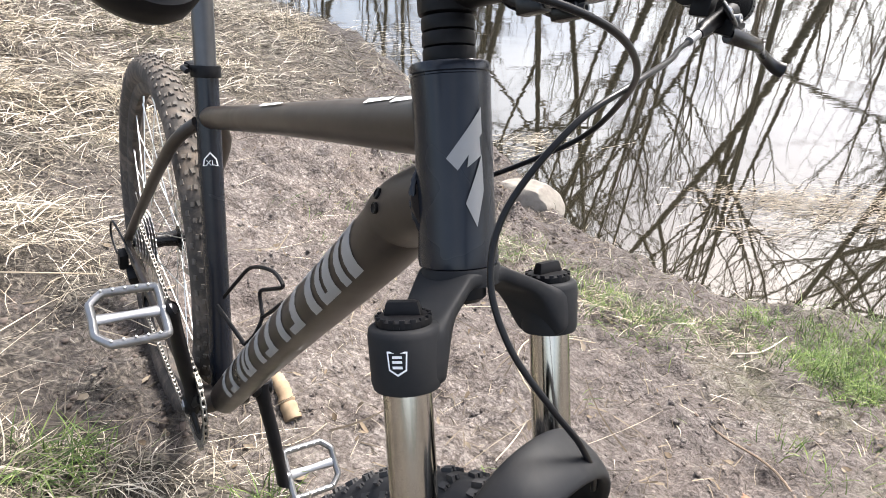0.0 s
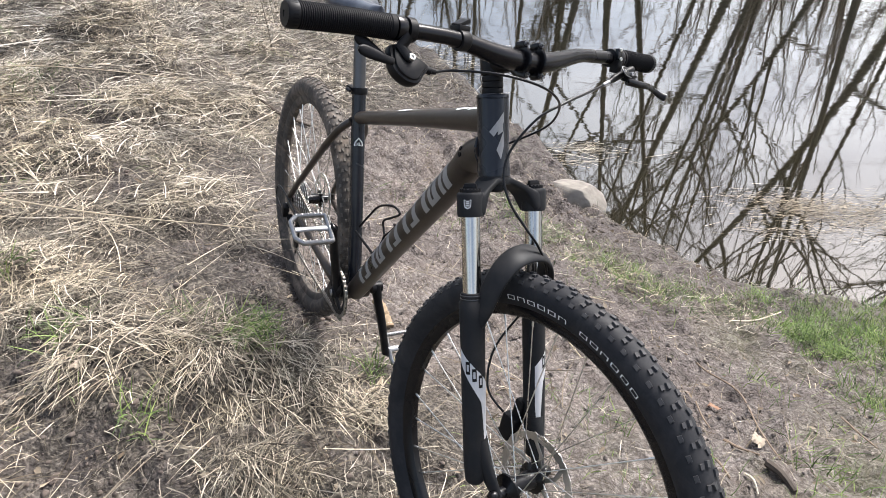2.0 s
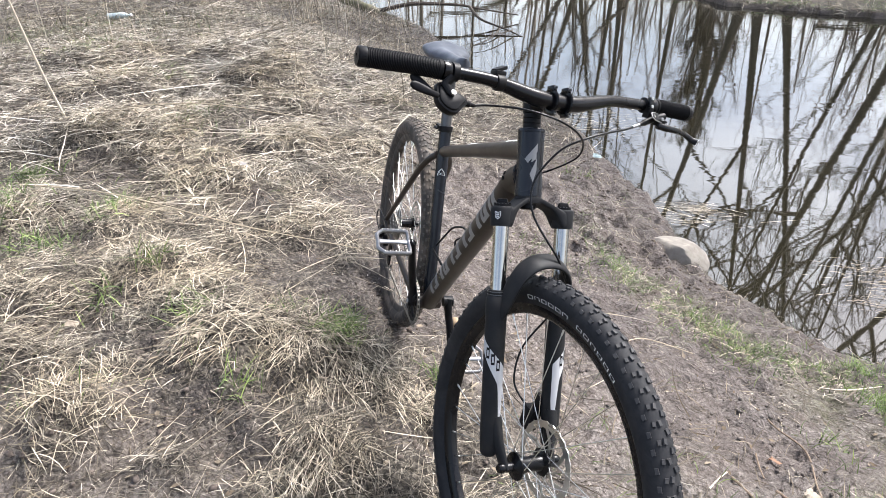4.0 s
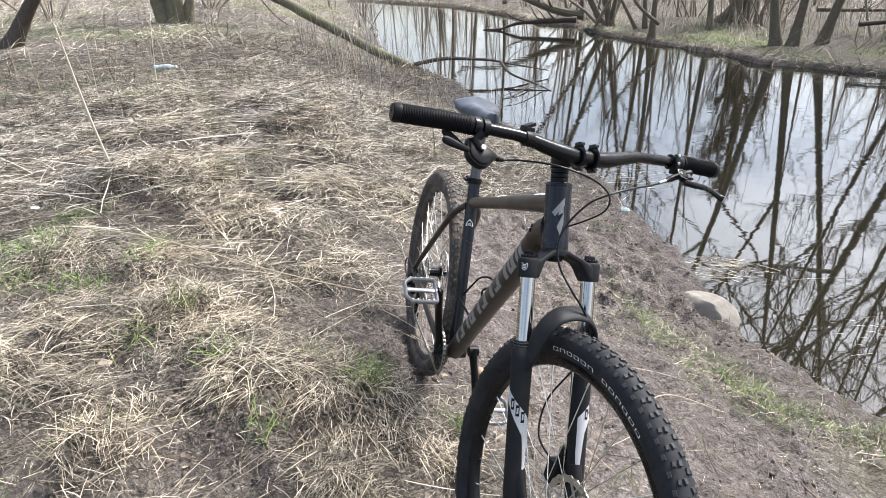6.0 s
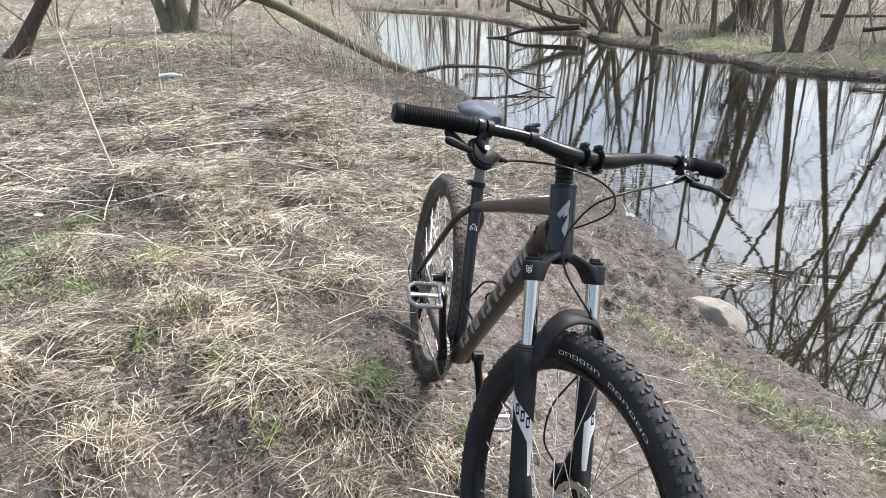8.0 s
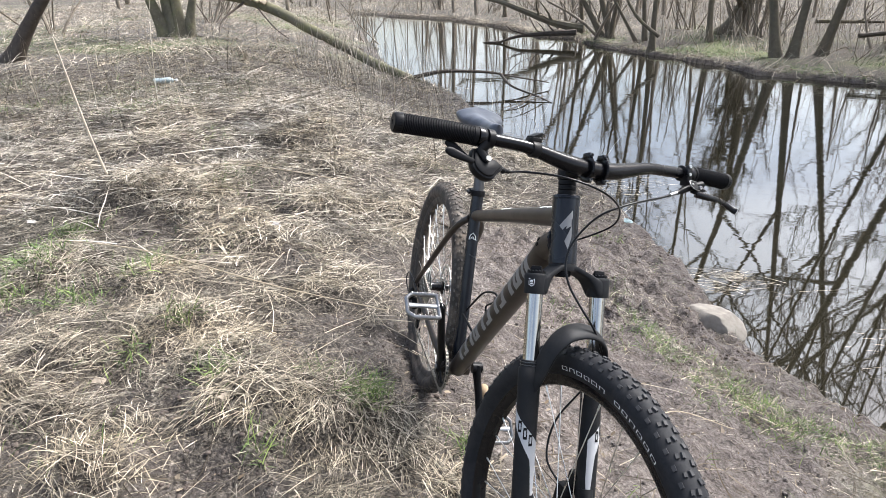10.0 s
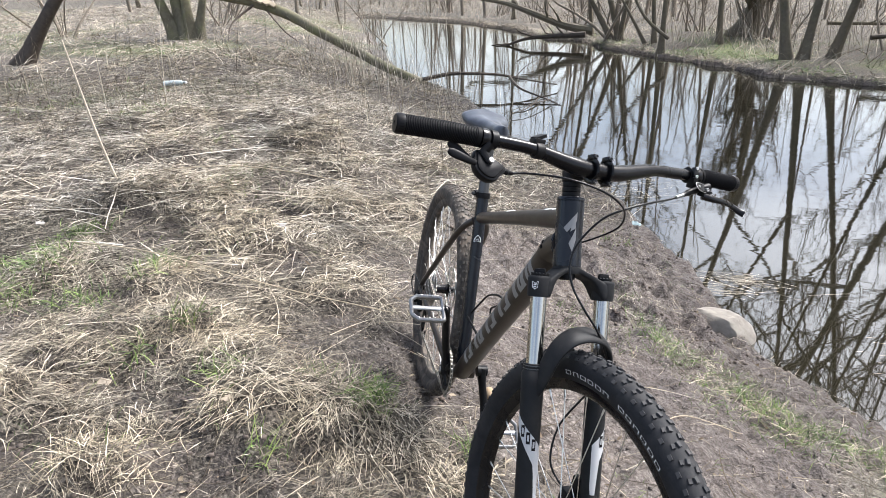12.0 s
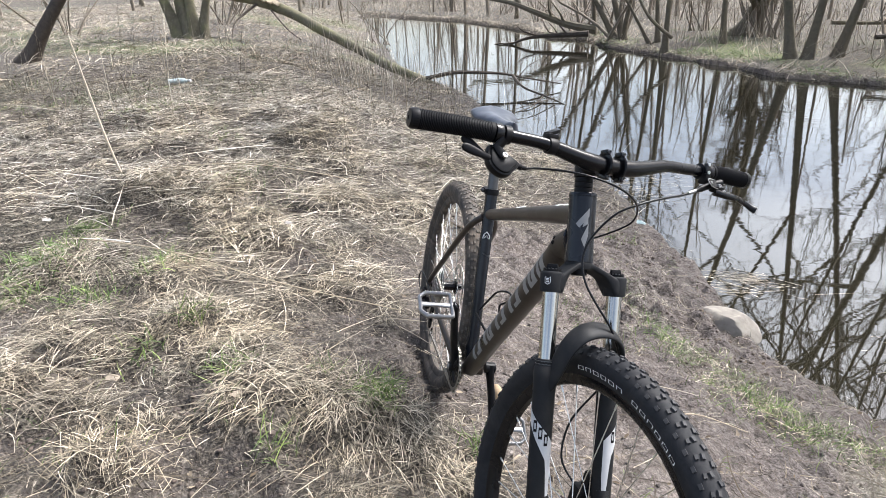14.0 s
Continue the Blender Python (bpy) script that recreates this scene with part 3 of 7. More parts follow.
def build_frame():
    # head tube: waisted, with a wider lower end
    mb = Mesher()
    mb.lathe([(0.0150, 0.0005), (0.0258, 0.0), (0.0268, -0.0015), (0.0268, -0.006), (0.0258, -0.0068), (0.0258, -0.0078), (0.0266, -0.0085), (0.0262, -0.030), (0.0260, -HEAD_LEN + 0.045), (0.0268, -HEAD_LEN + 0.018), (0.0276, -HEAD_LEN + 0.004),
              (0.0272, -HEAD_LEN), (0.015, -HEAD_LEN)], HEAD_TOP, -DOWN, 40)
    head = part("head_tube", mb, HEAD_PAINT, bicycle, "blue-black head tube")
    # seat tube
    seat = tube("seat_tube", [BB - SEAT_UP * 0.004, SEAT_CLAMP], [0.0185, 0.0170], HEAD_PAINT, bicycle, 22)
    # top tube: bowed slightly, deeper at the head
    a, b = TT_REAR + Vector((0.010, 0, 0.001)), HEAD_TOP + DOWN * 0.044 + Vector((-0.012, 0, 0))
    mid = (a + b) / 2 + Vector((0, 0, 0.001))
    top = tube("top_tube", [a, mid, b], [(0.015, 0.0155), (0.0185, 0.017), (0.021, 0.0225)], PAINT, bicycle, 22, flat=(0, 0, 1))
    # down tube: leaves the head high, bends down to the bottom bracket
    c = DT_TOP
    path = DT_PATH
    down = tube("down_tube", path, DT_R, PAINT, bicycle, 26, flat=(0, 1, 0))
    mb = Mesher()
    mb.lathe([(0.017, -0.0365), (0.0225, -0.0365), (0.023, -0.034), (0.023, 0.034), (0.0225, 0.0365), (0.017, 0.0365)], BB, (0, 1, 0), 28)
    part("bottom_bracket_shell", mb, PAINT, bicycle)
    # weld beads
    mb = Mesher()
    for centre, axis, ra, rb in ((b + Vector((0.002, 0, 0)), (b - mid).normalized(), 0.0215, 0.023), (c + Vector((-0.002, 0, -0.001)), Vector((0.9, 0, 0.43)), 0.028, 0.0325)):
        e1 = Vector((0, 1, 0))
        e2 = axis.cross(e1).normalized()
        ring = [centre + e1 * math.cos(w) * ra + e2 * math.sin(w) * rb for w in np.linspace(0, 2 * math.pi, 73)[:-1]]
        mb.sweep(ring, [0.0022 + 0.0005 * math.sin(i * 2.1) for i in range(72)], 8, closed=True)
    part("weld_bead", mb, HEAD_PAINT, bicycle)
    # stays, bowed out round the wheel
    for side in (-1, 1):
        tube("seat_stay", [TT_REAR + Vector((-0.006, side * 0.013, -0.012)), TT_REAR + Vector((-0.060, side * 0.042, -0.075)), Vector((0.055, side * 0.062, 0.075)), Vector((0.004, side * 0.068, 0.012))],
             [(0.010, 0.0105), (0.0095, 0.010), (0.0085, 0.009), (0.008, 0.009)], PAINT, bicycle, 14)
        tube("chain_stay", [BB + Vector((-0.012, side * 0.020, -0.004)), BB + Vector((-0.075, side * 0.038, 0.002)), Vector((0.15, side * 0.060, -0.018)), Vector((0.012, side * 0.068, -0.004))],
             [(0.011, 0.017), (0.010, 0.016), (0.0085, 0.0115), (0.0075, 0.010)], PAINT, bicycle, 14, flat=(0, 0, 1))
        mb = Mesher()
        mb.box(Matrix.Translation((0.004, side * 0.069, 0.0)) @ pose(0, 0, 0, 0, -35, 0), (0.040, 0.007, 0.034), 0.003)
        part("dropout", mb, PAINT, bicycle)
    # seat clamp, post and saddle
    mb = Mesher()
    mb.lathe([(0.0165, -0.008), (0.0205, -0.008), (0.021, -0.006), (0.021, 0.006), (0.0205, 0.008), (0.0165, 0.008)], SEAT_CLAMP, SEAT_UP, 26)
    mb.box(Matrix.Translation(SEAT_CLAMP + Vector((-0.022, -0.012, 0.0))) @ pose(0, 0, 0, 0, 12, 30), (0.016, 0.020, 0.012), 0.002)
    clamp = part("seat_clamp", mb, BLACK, bicycle)
    tube("clamp_lever", [SEAT_CLAMP + Vector((-0.018, -0.020, 0.0)), SEAT_CLAMP + Vector((-0.004, -0.030, 0.003)), SEAT_CLAMP + Vector((0.016, -0.029, 0.004))], [(0.004, 0.004), (0.004, 0.004), (0.0045, 0.003)], BLACK, clamp, 10)
    top_post = SEAT_CLAMP + SEAT_UP * 0.145
    post = tube("seat_post", [SEAT_CLAMP - SEAT_UP * 0.02, top_post], 0.0152, POST, bicycle, 20, "grey alloy seat post")
    mb = Mesher()
    mb.box(Matrix.Translation(top_post + Vector((0, 0, 0.004))), (0.046, 0.034, 0.022), 0.005)
    part("saddle_clamp", mb, BLACK, post)
    return head, seat, top, down, top_post


head_tube, seat_tube, top_tube, down_tube, POST_TOP = build_frame()


def build_saddle():
    base = POST_TOP + Vector((0.005, 0, 0.052))
    rows, seg = [], 20
    for i in range(25):
        u = i / 24
        x = 0.104 - 0.232 * u
        wide = 0.020 + 0.003 * math.sin(u * 3) + 0.049 / (1 + math.exp(-(u - 0.60) * 13))
        if u < 0.06:
            wide *= math.sqrt(max(u, 0.004) / 0.06)
        if u > 0.93:
            wide *= math.sqrt(max(1.0 - u, 0.004) / 0.07)
        z = 0.007 * (2 * u - 1) ** 2 + (0.005 * max(0, u - 0.75) * 4)
        rows.append((x, wide, z))
    verts, faces = [], []
    for x, wd, z in rows:
        for k in range(seg):
            w = math.pi * k / (seg - 1)
            verts.append(base + Vector((x, math.cos(w) * wd, z + 0.015 * math.sin(w) ** 0.6 - 0.007 * abs(math.cos(w)) ** 3 - 0.003 * math.exp(-((w - math.pi / 2) / 0.25) ** 2))))
        for k in range(seg):
            w = math.pi * (1 - k / (seg - 1))
            verts.append(base + Vector((x, math.cos(w) * wd * 0.90, z - 0.020 - 0.001 * math.sin(w))))
    r = 2 * seg
    for i in range(len(rows) - 1):
        for k in range(r):
            faces.append((i * r + k, (i + 1) * r + k, (i + 1) * r + (k + 1) % r, i * r + (k + 1) % r))
    faces += [tuple(range(r)), tuple((len(rows) - 1) * r + k for k in range(r))[::-1]]
    mb = Mesher()
    mb.add(verts, faces)
    saddle = part("saddle", mb, SADDLE, bicycle, "blue-grey padded saddle", 60)
    for side in (-1, 1):
        tube("saddle_rail", [base + Vector((0.085, side * 0.010, -0.014)), base + Vector((0.055, side * 0.021, -0.040)), base + Vector((-0.035, side * 0.022, -0.042)), base + Vector((-0.095, side * 0.034, -0.010))], 0.0035, STEEL, saddle, 8)


build_saddle()


def build_wheel(name, centre, axle, lead, muddy, disc, label):
    """axle points to the bicycle's left, lead ahead."""
    axle, lead = Vector(axle), Vector(lead)
    rise = lead.cross(axle)
    wheel = part(name, hub_mesh(centre, axle), GLOSS, bicycle, label)
    W = Matrix.Translation(centre) @ Matrix((lead, axle, rise)).transposed().to_4x4()
    # tyre: casing and knobs
    mb = Mesher()
    prof = [(0.3095, -0.0115), (0.316, -0.0165), (0.324, -0.0232), (0.334, -0.0262), (0.344, -0.0260), (0.353, -0.0230), (0.3605, -0.0172), (0.3650, -0.0090), (0.3665, 0.0)]
    prof += [(r, -h) for r, h in prof[-2::-1]]
    mb.lathe(prof, centre, axle, 120, ends=False)
    part("tyre", mb, MUDDY if muddy else RUBBER, wheel, "black tyre with dried mud" if muddy else "black tyre with white lettering", 35)
    mb, rnd = Mesher(), random.Random(4)
    count = 86
    for i in range(count):
        for row, (off, ww, ln, tilt) in enumerate(((0.0050, 0.0070, 0.0098, 0), (-0.0050, 0.0070, 0.0098, 0), (0.0134, 0.0062, 0.0086, 28), (-0.0134, 0.0062, 0.0086, 28), (0.0214, 0.0068, 0.0100, 54), (-0.0214, 0.0068, 0.0100, 54))):
            step = 0.5 if row in (1, 3, 4) else 0.0
            a = 2 * math.pi * (i + step + rnd.uniform(-0.03, 0.03)) / count
            s = 1 if off > 0 else -1
            r = {0: 0.3668, 28: 0.3630, 54: 0.3552}[tilt]
            m = W @ Matrix.Rotation(-a, 4, "Y") @ Matrix.Translation((0, off, r)) @ Matrix.Rotation(radians(-tilt * s), 4, "X") @ Matrix.Rotation(radians((14 if i % 2 else -14) if row < 2 else (9 * s if row < 4 else 0)), 4, "Z")
            ex, ey, ez = ln / 2, ww / 2, 0.0023 if row < 4 else 0.0019
            # a block with a siped notch at one end
            low = [(-ex, -ey), (ex, -ey), (ex, -ey * 0.3), (ex * 0.7, 0), (ex, ey * 0.3), (ex, ey), (-ex, ey)]
            q = [m @ Vector((x, y, -0.002)) for x, y in low] + [m @ Vector((x * 0.86, y * 0.84, ez)) for x, y in low]
            k = len(low)
            mb.add(q, [tuple(range(k, 2 * k))] + [(j, (j + 1) % k, k + (j + 1) % k, k + j) for j in range(k)])
    part("tread", mb, LIT_MUDDY_TREAD if muddy else LIT_TREAD, wheel, "knobbly rubber tread blocks", 35)
    # rim
    mb = Mesher()
    mb.lathe([(0.3125, -0.0148), (0.3160, -0.0150), (0.3160, -0.0130), (0.3080, -0.0118), (0.3060, 0.0), (0.3080, 0.0118), (0.3160, 0.0130), (0.3160, 0.0150), (0.3125, 0.0148), (0.3000, 0.0125), (0.2935, 0.0070), (0.2925, 0.0), (0.2935, -0.0070), (0.3000, -0.0125)],
             centre, axle, 96, loop=True)
    part("rim", mb, MUDDY if muddy else GLOSS, wheel, "black alloy rim" + (" caked with dried mud" if muddy else ""))
    # spokes: two flanges, crossed
    for i in range(32):
        side = 1 if i % 2 else -1
        k = i // 2
        cross = (1 if k % 2 else -1) * radians(62)
        rim_a = 2 * math.pi * (i + 0.5) / 32
        hub_a = rim_a + cross
        p = Vector((math.cos(hub_a) * 0.023, side * 0.030, math.sin(hub_a) * 0.023))
        q = Vector((math.cos(rim_a) * 0.2935, side * 0.003, math.sin(rim_a) * 0.2935))
        mb = Mesher()
        mb.sweep([W @ p, W @ (p.lerp(q, 0.95)), W @ (p.lerp(q, 0.952)), W @ q], [0.0010, 0.0010, 0.0019, 0.0019], 6)
        part("spoke", mb, STEEL, wheel)
    # valve
    mb = Mesher()
    a = radians(115 if disc else 40)
    o = Vector((math.cos(a), 0, -math.sin(a)))
    mb.sweep([W @ (o * 0.296), W @ (o * 0.262), W @ (o * 0.261), W @ (o * 0.248)], [0.0032, 0.0032, 0.0042, 0.0036], 10)
    part("valve", mb, BLACK, wheel)
    if disc:
        mb = Mesher()
        for k in range(48):
            a0, a1 = 2 * math.pi * k / 48, 2 * math.pi * (k + 1) / 48
            w0 = 0.0016 if k % 2 else -0.0006
            q = [Vector((math.cos(a) * r, h, math.sin(a) * r)) for a, r in ((a0, 0.066 + w0), (a0, 0.080 - w0), (a1, 0.080 + w0), (a1, 0.066 - w0)) for h in (0.0375, 0.0392)]
            mb.add([W @ p for p in q], [(0, 2, 4, 6), (1, 7, 5, 3), (0, 1, 3, 2), (4, 5, 7, 6), (2, 3, 5, 4), (0, 6, 7, 1)])
        for k in range(6):
            a = 2 * math.pi * k / 6
            p = [Vector((math.cos(a + d) * r, 0.0383, math.sin(a + d) * r)) for d, r in ((0, 0.022), (0.22, 0.045), (0.50, 0.0675))]
            mb.sweep([W @ q for q in p], (0.0042, 0.0009), 6, flat=tuple(axle))
        part("brake_disc", mb, STEEL, wheel, "drilled steel brake disc")
    return wheel, W


def hub_mesh(centre, axle):
    mb = Mesher()
    mb.lathe([(0.004, -0.060), (0.0085, -0.060), (0.0095, -0.050), (0.0095, -0.040), (0.017, -0.036), (0.027, -0.033), (0.0275, -0.029), (0.017, -0.024), (0.0145, 0.0), (0.017, 0.024), (0.0275, 0.029), (0.027, 0.033), (0.018, 0.036), (0.0095, 0.040),
              (0.0095, 0.050), (0.0085, 0.060), (0.004, 0.060)], centre, axle, 30)
    return mb


AXLE_F = S(0.6524, 0.0552, 0)
front_wheel, WF = build_wheel("front_wheel", AXLE_F, LEFT, AHEAD, False, True, "front wheel with steel spokes")
rear_wheel, WR = build_wheel("rear_wheel", Vector((0, 0, 0)), (0, 1, 0), (1, 0, 0), True, True, "rear wheel with steel spokes")


def build_fork():
    HL = HEAD_LEN
    FL = 0.0219
    HS = 0.0729
    # crown
    mb = Mesher()
    mb.lathe([(0.015, -0.0005), (0.0265, -0.0008), (0.0272, -0.003), (0.0276, -0.008), (0.0270, -0.013), (0.012, -0.0135)], S(HL, 0.002, 0), -DOWN, 34)
    # forged bridge: a broad plate that slopes from the head's foot out to the barrels, hollowed below
    rows, seg, verts = 33, 28, []
    for i in range(rows):
        w = HS * (2 * i / (rows - 1) - 1)
        a = abs(w)
        g = min(1, max(0, (a - 0.016) / 0.044))
        hi = 0.0015 + 0.0215 * g
        lo = hi + 0.0125 + 0.026 * min(1, max(0, (a - 0.038) / 0.020)) ** 2
        half = 0.0274 - 0.0065 * min(1, a / 0.045)
        fc = 0.002 + (FL - 0.002) * g
        for k in range(seg):
            q = 2 * math.pi * k / seg
            cx, cy = math.cos(q), math.sin(q)
            verts.append(S(HL + (hi + lo) / 2 - (lo - hi) / 2 * math.copysign(abs(cy) ** 0.42, cy), fc + half * math.copysign(abs(cx) ** 0.42, cx), w))
    mb.add(verts, [(i * seg + k, i * seg + (k + 1) % seg, (i + 1) * seg + (k + 1) % seg, (i + 1) * seg + k) for i in range(rows - 1) for k in range(seg)] + [tuple(range(seg)), tuple((rows - 1) * seg + k for k in range(seg))])
    for side in (-1, 1):
        mb.lathe([(0.010, 0.0), (0.0190, 0.0), (0.0210, -0.0015), (0.0218, -0.005), (0.0212, -0.034), (0.0202, -0.038), (0.0150, -0.038)], S(HL + 0.0225, FL, side * HS), -DOWN, 34)
    crown = part("fork_crown", mb, FORK_BLACK, bicycle, "matt black forged fork crown", 50)
    mb = Mesher()
    mb.lathe([(0.004, 0), (0.017, 0), (0.0165, -0.010), (0.013, -0.013)], S(HL + 0.013, 0.002, 0), -DOWN, 24)
    part("steerer_plug", mb, BLACK, crown)
    for side in (-1, 1):
        # adjuster knob with a grip bar and notches
        mb = Mesher()
        c = S(HL + 0.0225, FL, side * HS)
        mb.lathe([(0.0165, -0.002), (0.0170, 0.004), (0.0140, 0.0055), (0.004, 0.006)], c, -DOWN, 30)
        for k in range(16):
            mb.box(SP(HL + 0.0195, FL, side * HS, 0, 0, 22.5 * k) @ pose(0.0158, 0, 0), (0.0022, 0.0034, 0.006), 0.0006)
        mb.box(SP(HL + 0.0135, FL, side * HS, 0, 0, 35 if side < 0 else 80), (0.024, 0.009, 0.010), 0.0025, 0.8)
        part("adjuster_knob", mb, BLACK, crown)
        mb = Mesher()
        mb.lathe([(0.0150, 0), (0.0150, -0.185)], S(HL + 0.055, FL, side * HS), -DOWN, 36)
        part("stanchion", mb, CHROME, bicycle, "chromed fork stanchion")
        # lower leg: dust seal, barrel that tapers, dropout that reaches ahead to the axle
        mb = Mesher()
        top = 0.318
        mb.lathe([(0.0152, 0.004), (0.0180, 0.003), (0.0188, 0.0), (0.0188, -0.004), (0.0180, -0.006), (0.0188, -0.009), (0.0215, -0.013), (0.0215, -0.030), (0.0205, -0.060), (0.0195, -0.200), (0.0185, -0.285), (0.0165, -0.312), (0.012, -0.318), (0.004, -0.319)],
                 S(top, FL, side * HS), -DOWN, 34)
        mb.sweep([S(0.560, FL + 0.004, side * 0.0685), S(0.608, FL + 0.014, side * 0.0635), S(0.640, 0.046, side * 0.0560), S(0.658, 0.0575, side * 0.0545)], [(0.017, 0.015), (0.0165, 0.011), (0.014, 0.007), (0.010, 0.006)], 14, flat=tuple(LEFT))
        leg = part("lower_leg", mb, FORK_BLACK, bicycle, "black fork lower leg with a pale flash", 50)
        mb = Mesher()
        mb.lathe([(0.003, 0.0), (0.0085, 0.0), (0.0095, 0.003), (0.0095, 0.010), (0.007, 0.014), (0.003, 0.014)], S(0.6513, 0.0562, side * 0.058), LEFT * side, 20)
        part("axle_nut", mb, GLOSS, leg)
        # two thin rings of the wiper seal
        mb = Mesher()
        for d in (0.0, 0.0055):
            mb.lathe([(0.0178, 0.0009), (0.0193, 0.0006), (0.0193, -0.0006), (0.0178, -0.0009)], S(top + d, FL, side * HS), -DOWN, 30)
        part("wiper_seal", mb, POST, leg, "grey wiper seal rings")
        # pale angular flash wrapped round the front of the leg: a slanted band that ends in a long spike
        def skin(s, ang, off=0.0003):
            o = AHEAD * math.cos(ang) + LEFT * (side * math.sin(ang))
            return S(s, FL, side * HS) + o * (0.0206 - 0.0075 * max(0, s - 0.378) + off)
        mb = Mesher()
        verts, cols = [], 26
        for i in range(cols + 1):
            ang = 2.0 - 2.75 * i / cols
            hi = 0.402 + 0.062 * (2.0 - ang) / 2.75
            if ang > 0.05:
                lo = 0.424 + 0.070 * (2.0 - ang) / 1.95
            elif ang > -0.45:
                lo = 0.494 + 0.118 * (0.05 - ang) / 0.5
            else:
                lo = 0.612 - 0.075 * (-0.45 - ang) / 0.3
            verts += [skin(hi + (lo - hi) * k / 4, ang) for k in range(5)]
        mb.add(verts, [(i * 5 + k, i * 5 + k + 1, (i + 1) * 5 + k + 1, (i + 1) * 5 + k) for i in range(cols) for k in range(4)])
        flash = part("flash_decal", mb, PALE_DECAL, leg, "pale grey angular decal")
        for k in range(3):
            c, mb = 1.30 - 0.52 * k, Mesher()
            for da, s0, s1 in ((0.0, 0.0, 0.021), (0.26, 0.0, 0.021), (0.13, 0.0, 0.005), (0.13, 0.016, 0.021)):
                w = 0.09 if da in (0.0, 0.26) else 0.20
                base = 0.4235 + 0.0115 * k
                g = [skin(base + s, c - da + e * w / 2, 0.0009) for s, e in ((s0, -1), (s0, 0), (s0, 1), (s1, 1), (s1, 0), (s1, -1))]
                mb.add(g, [(0, 1, 4, 5), (1, 2, 3, 4)])
            part("lettering_bar", mb, BLACK, flash)
        if side < 0:
            # small badge on the crown's right barrel
            mb = Mesher()
            outline = [(-0.0075, 0.0), (0.0075, 0.0), (0.0065, 0.014), (0.0, 0.018), (-0.0065, 0.014)]

            def onbarrel(x, s, off):
                x, s = x * 0.8, s * 0.8 - 0.003
                ang = 0.95 - x / 0.0218
                return S(HL + 0.036 + s, FL, -HS) + (AHEAD * math.cos(ang) - LEFT * math.sin(ang)) * (0.0215 + off)
            rim_w = [onbarrel(x * k, 0.008 + (s - 0.008) * k, 0.0006) for k in (1.0, 0.84) for x, s in outline]
            mb.add(rim_w, [(i, (i + 1) % 5, 5 + (i + 1) % 5, 5 + i) for i in range(5)])
            badge = part("badge", mb, WHITE, crown, "small white-edged badge")
            for s0 in (0.003, 0.0065, 0.0105):
                mb = Mesher()
                mb.add([onbarrel(x, s0 + h, 0.0008) for x, h in ((-0.0035, 0), (0.0035, 0), (0.0035, 0.002), (-0.0035, 0.002))], [(0, 1, 2, 3)])
                part("lettering_bar", mb, WHITE, badge)
    # arch between the lower legs, ahead of the crown
    mb = Mesher()
    arch = smooth_path([S(0.368, FL - 0.002, -HS + 0.001), S(0.338, FL + 0.020, -HS + 0.004), S(0.288, FL + 0.042, -HS + 0.016), S(0.262, FL + 0.052, -0.034), S(0.254, FL + 0.055, 0), S(0.262, FL + 0.052, 0.034), S(0.288, FL + 0.042, HS - 0.016), S(0.338, FL + 0.020, HS - 0.004), S(0.368, FL - 0.002, HS - 0.001)], 6)
    rr = [(0.0195 + 0.0010 * math.sin(math.pi * i / (len(arch) - 1)), 0.0085 - 0.002 * math.sin(math.pi * i / (len(arch) - 1))) for i in range(len(arch))]
    mb.sweep(arch, rr, 20, broad=(AHEAD * 0.80 + DOWN * 0.60).normalized())
    part("fork_arch", mb, FORK_BLACK, bicycle, "black brace arching over the tyre", 60)
    # disc caliper on the left leg
    mb = Mesher()
    mb.box(SP(0.585, -0.014, 0.050, 0, 20, 0), (0.034, 0.026, 0.050), 0.006)
    mb.box(SP(0.560, -0.002, 0.058, 0, 20, 0), (0.020, 0.016, 0.060), 0.004)
    part("brake_caliper", mb, BLACK, bicycle)
    return crown


build_fork()


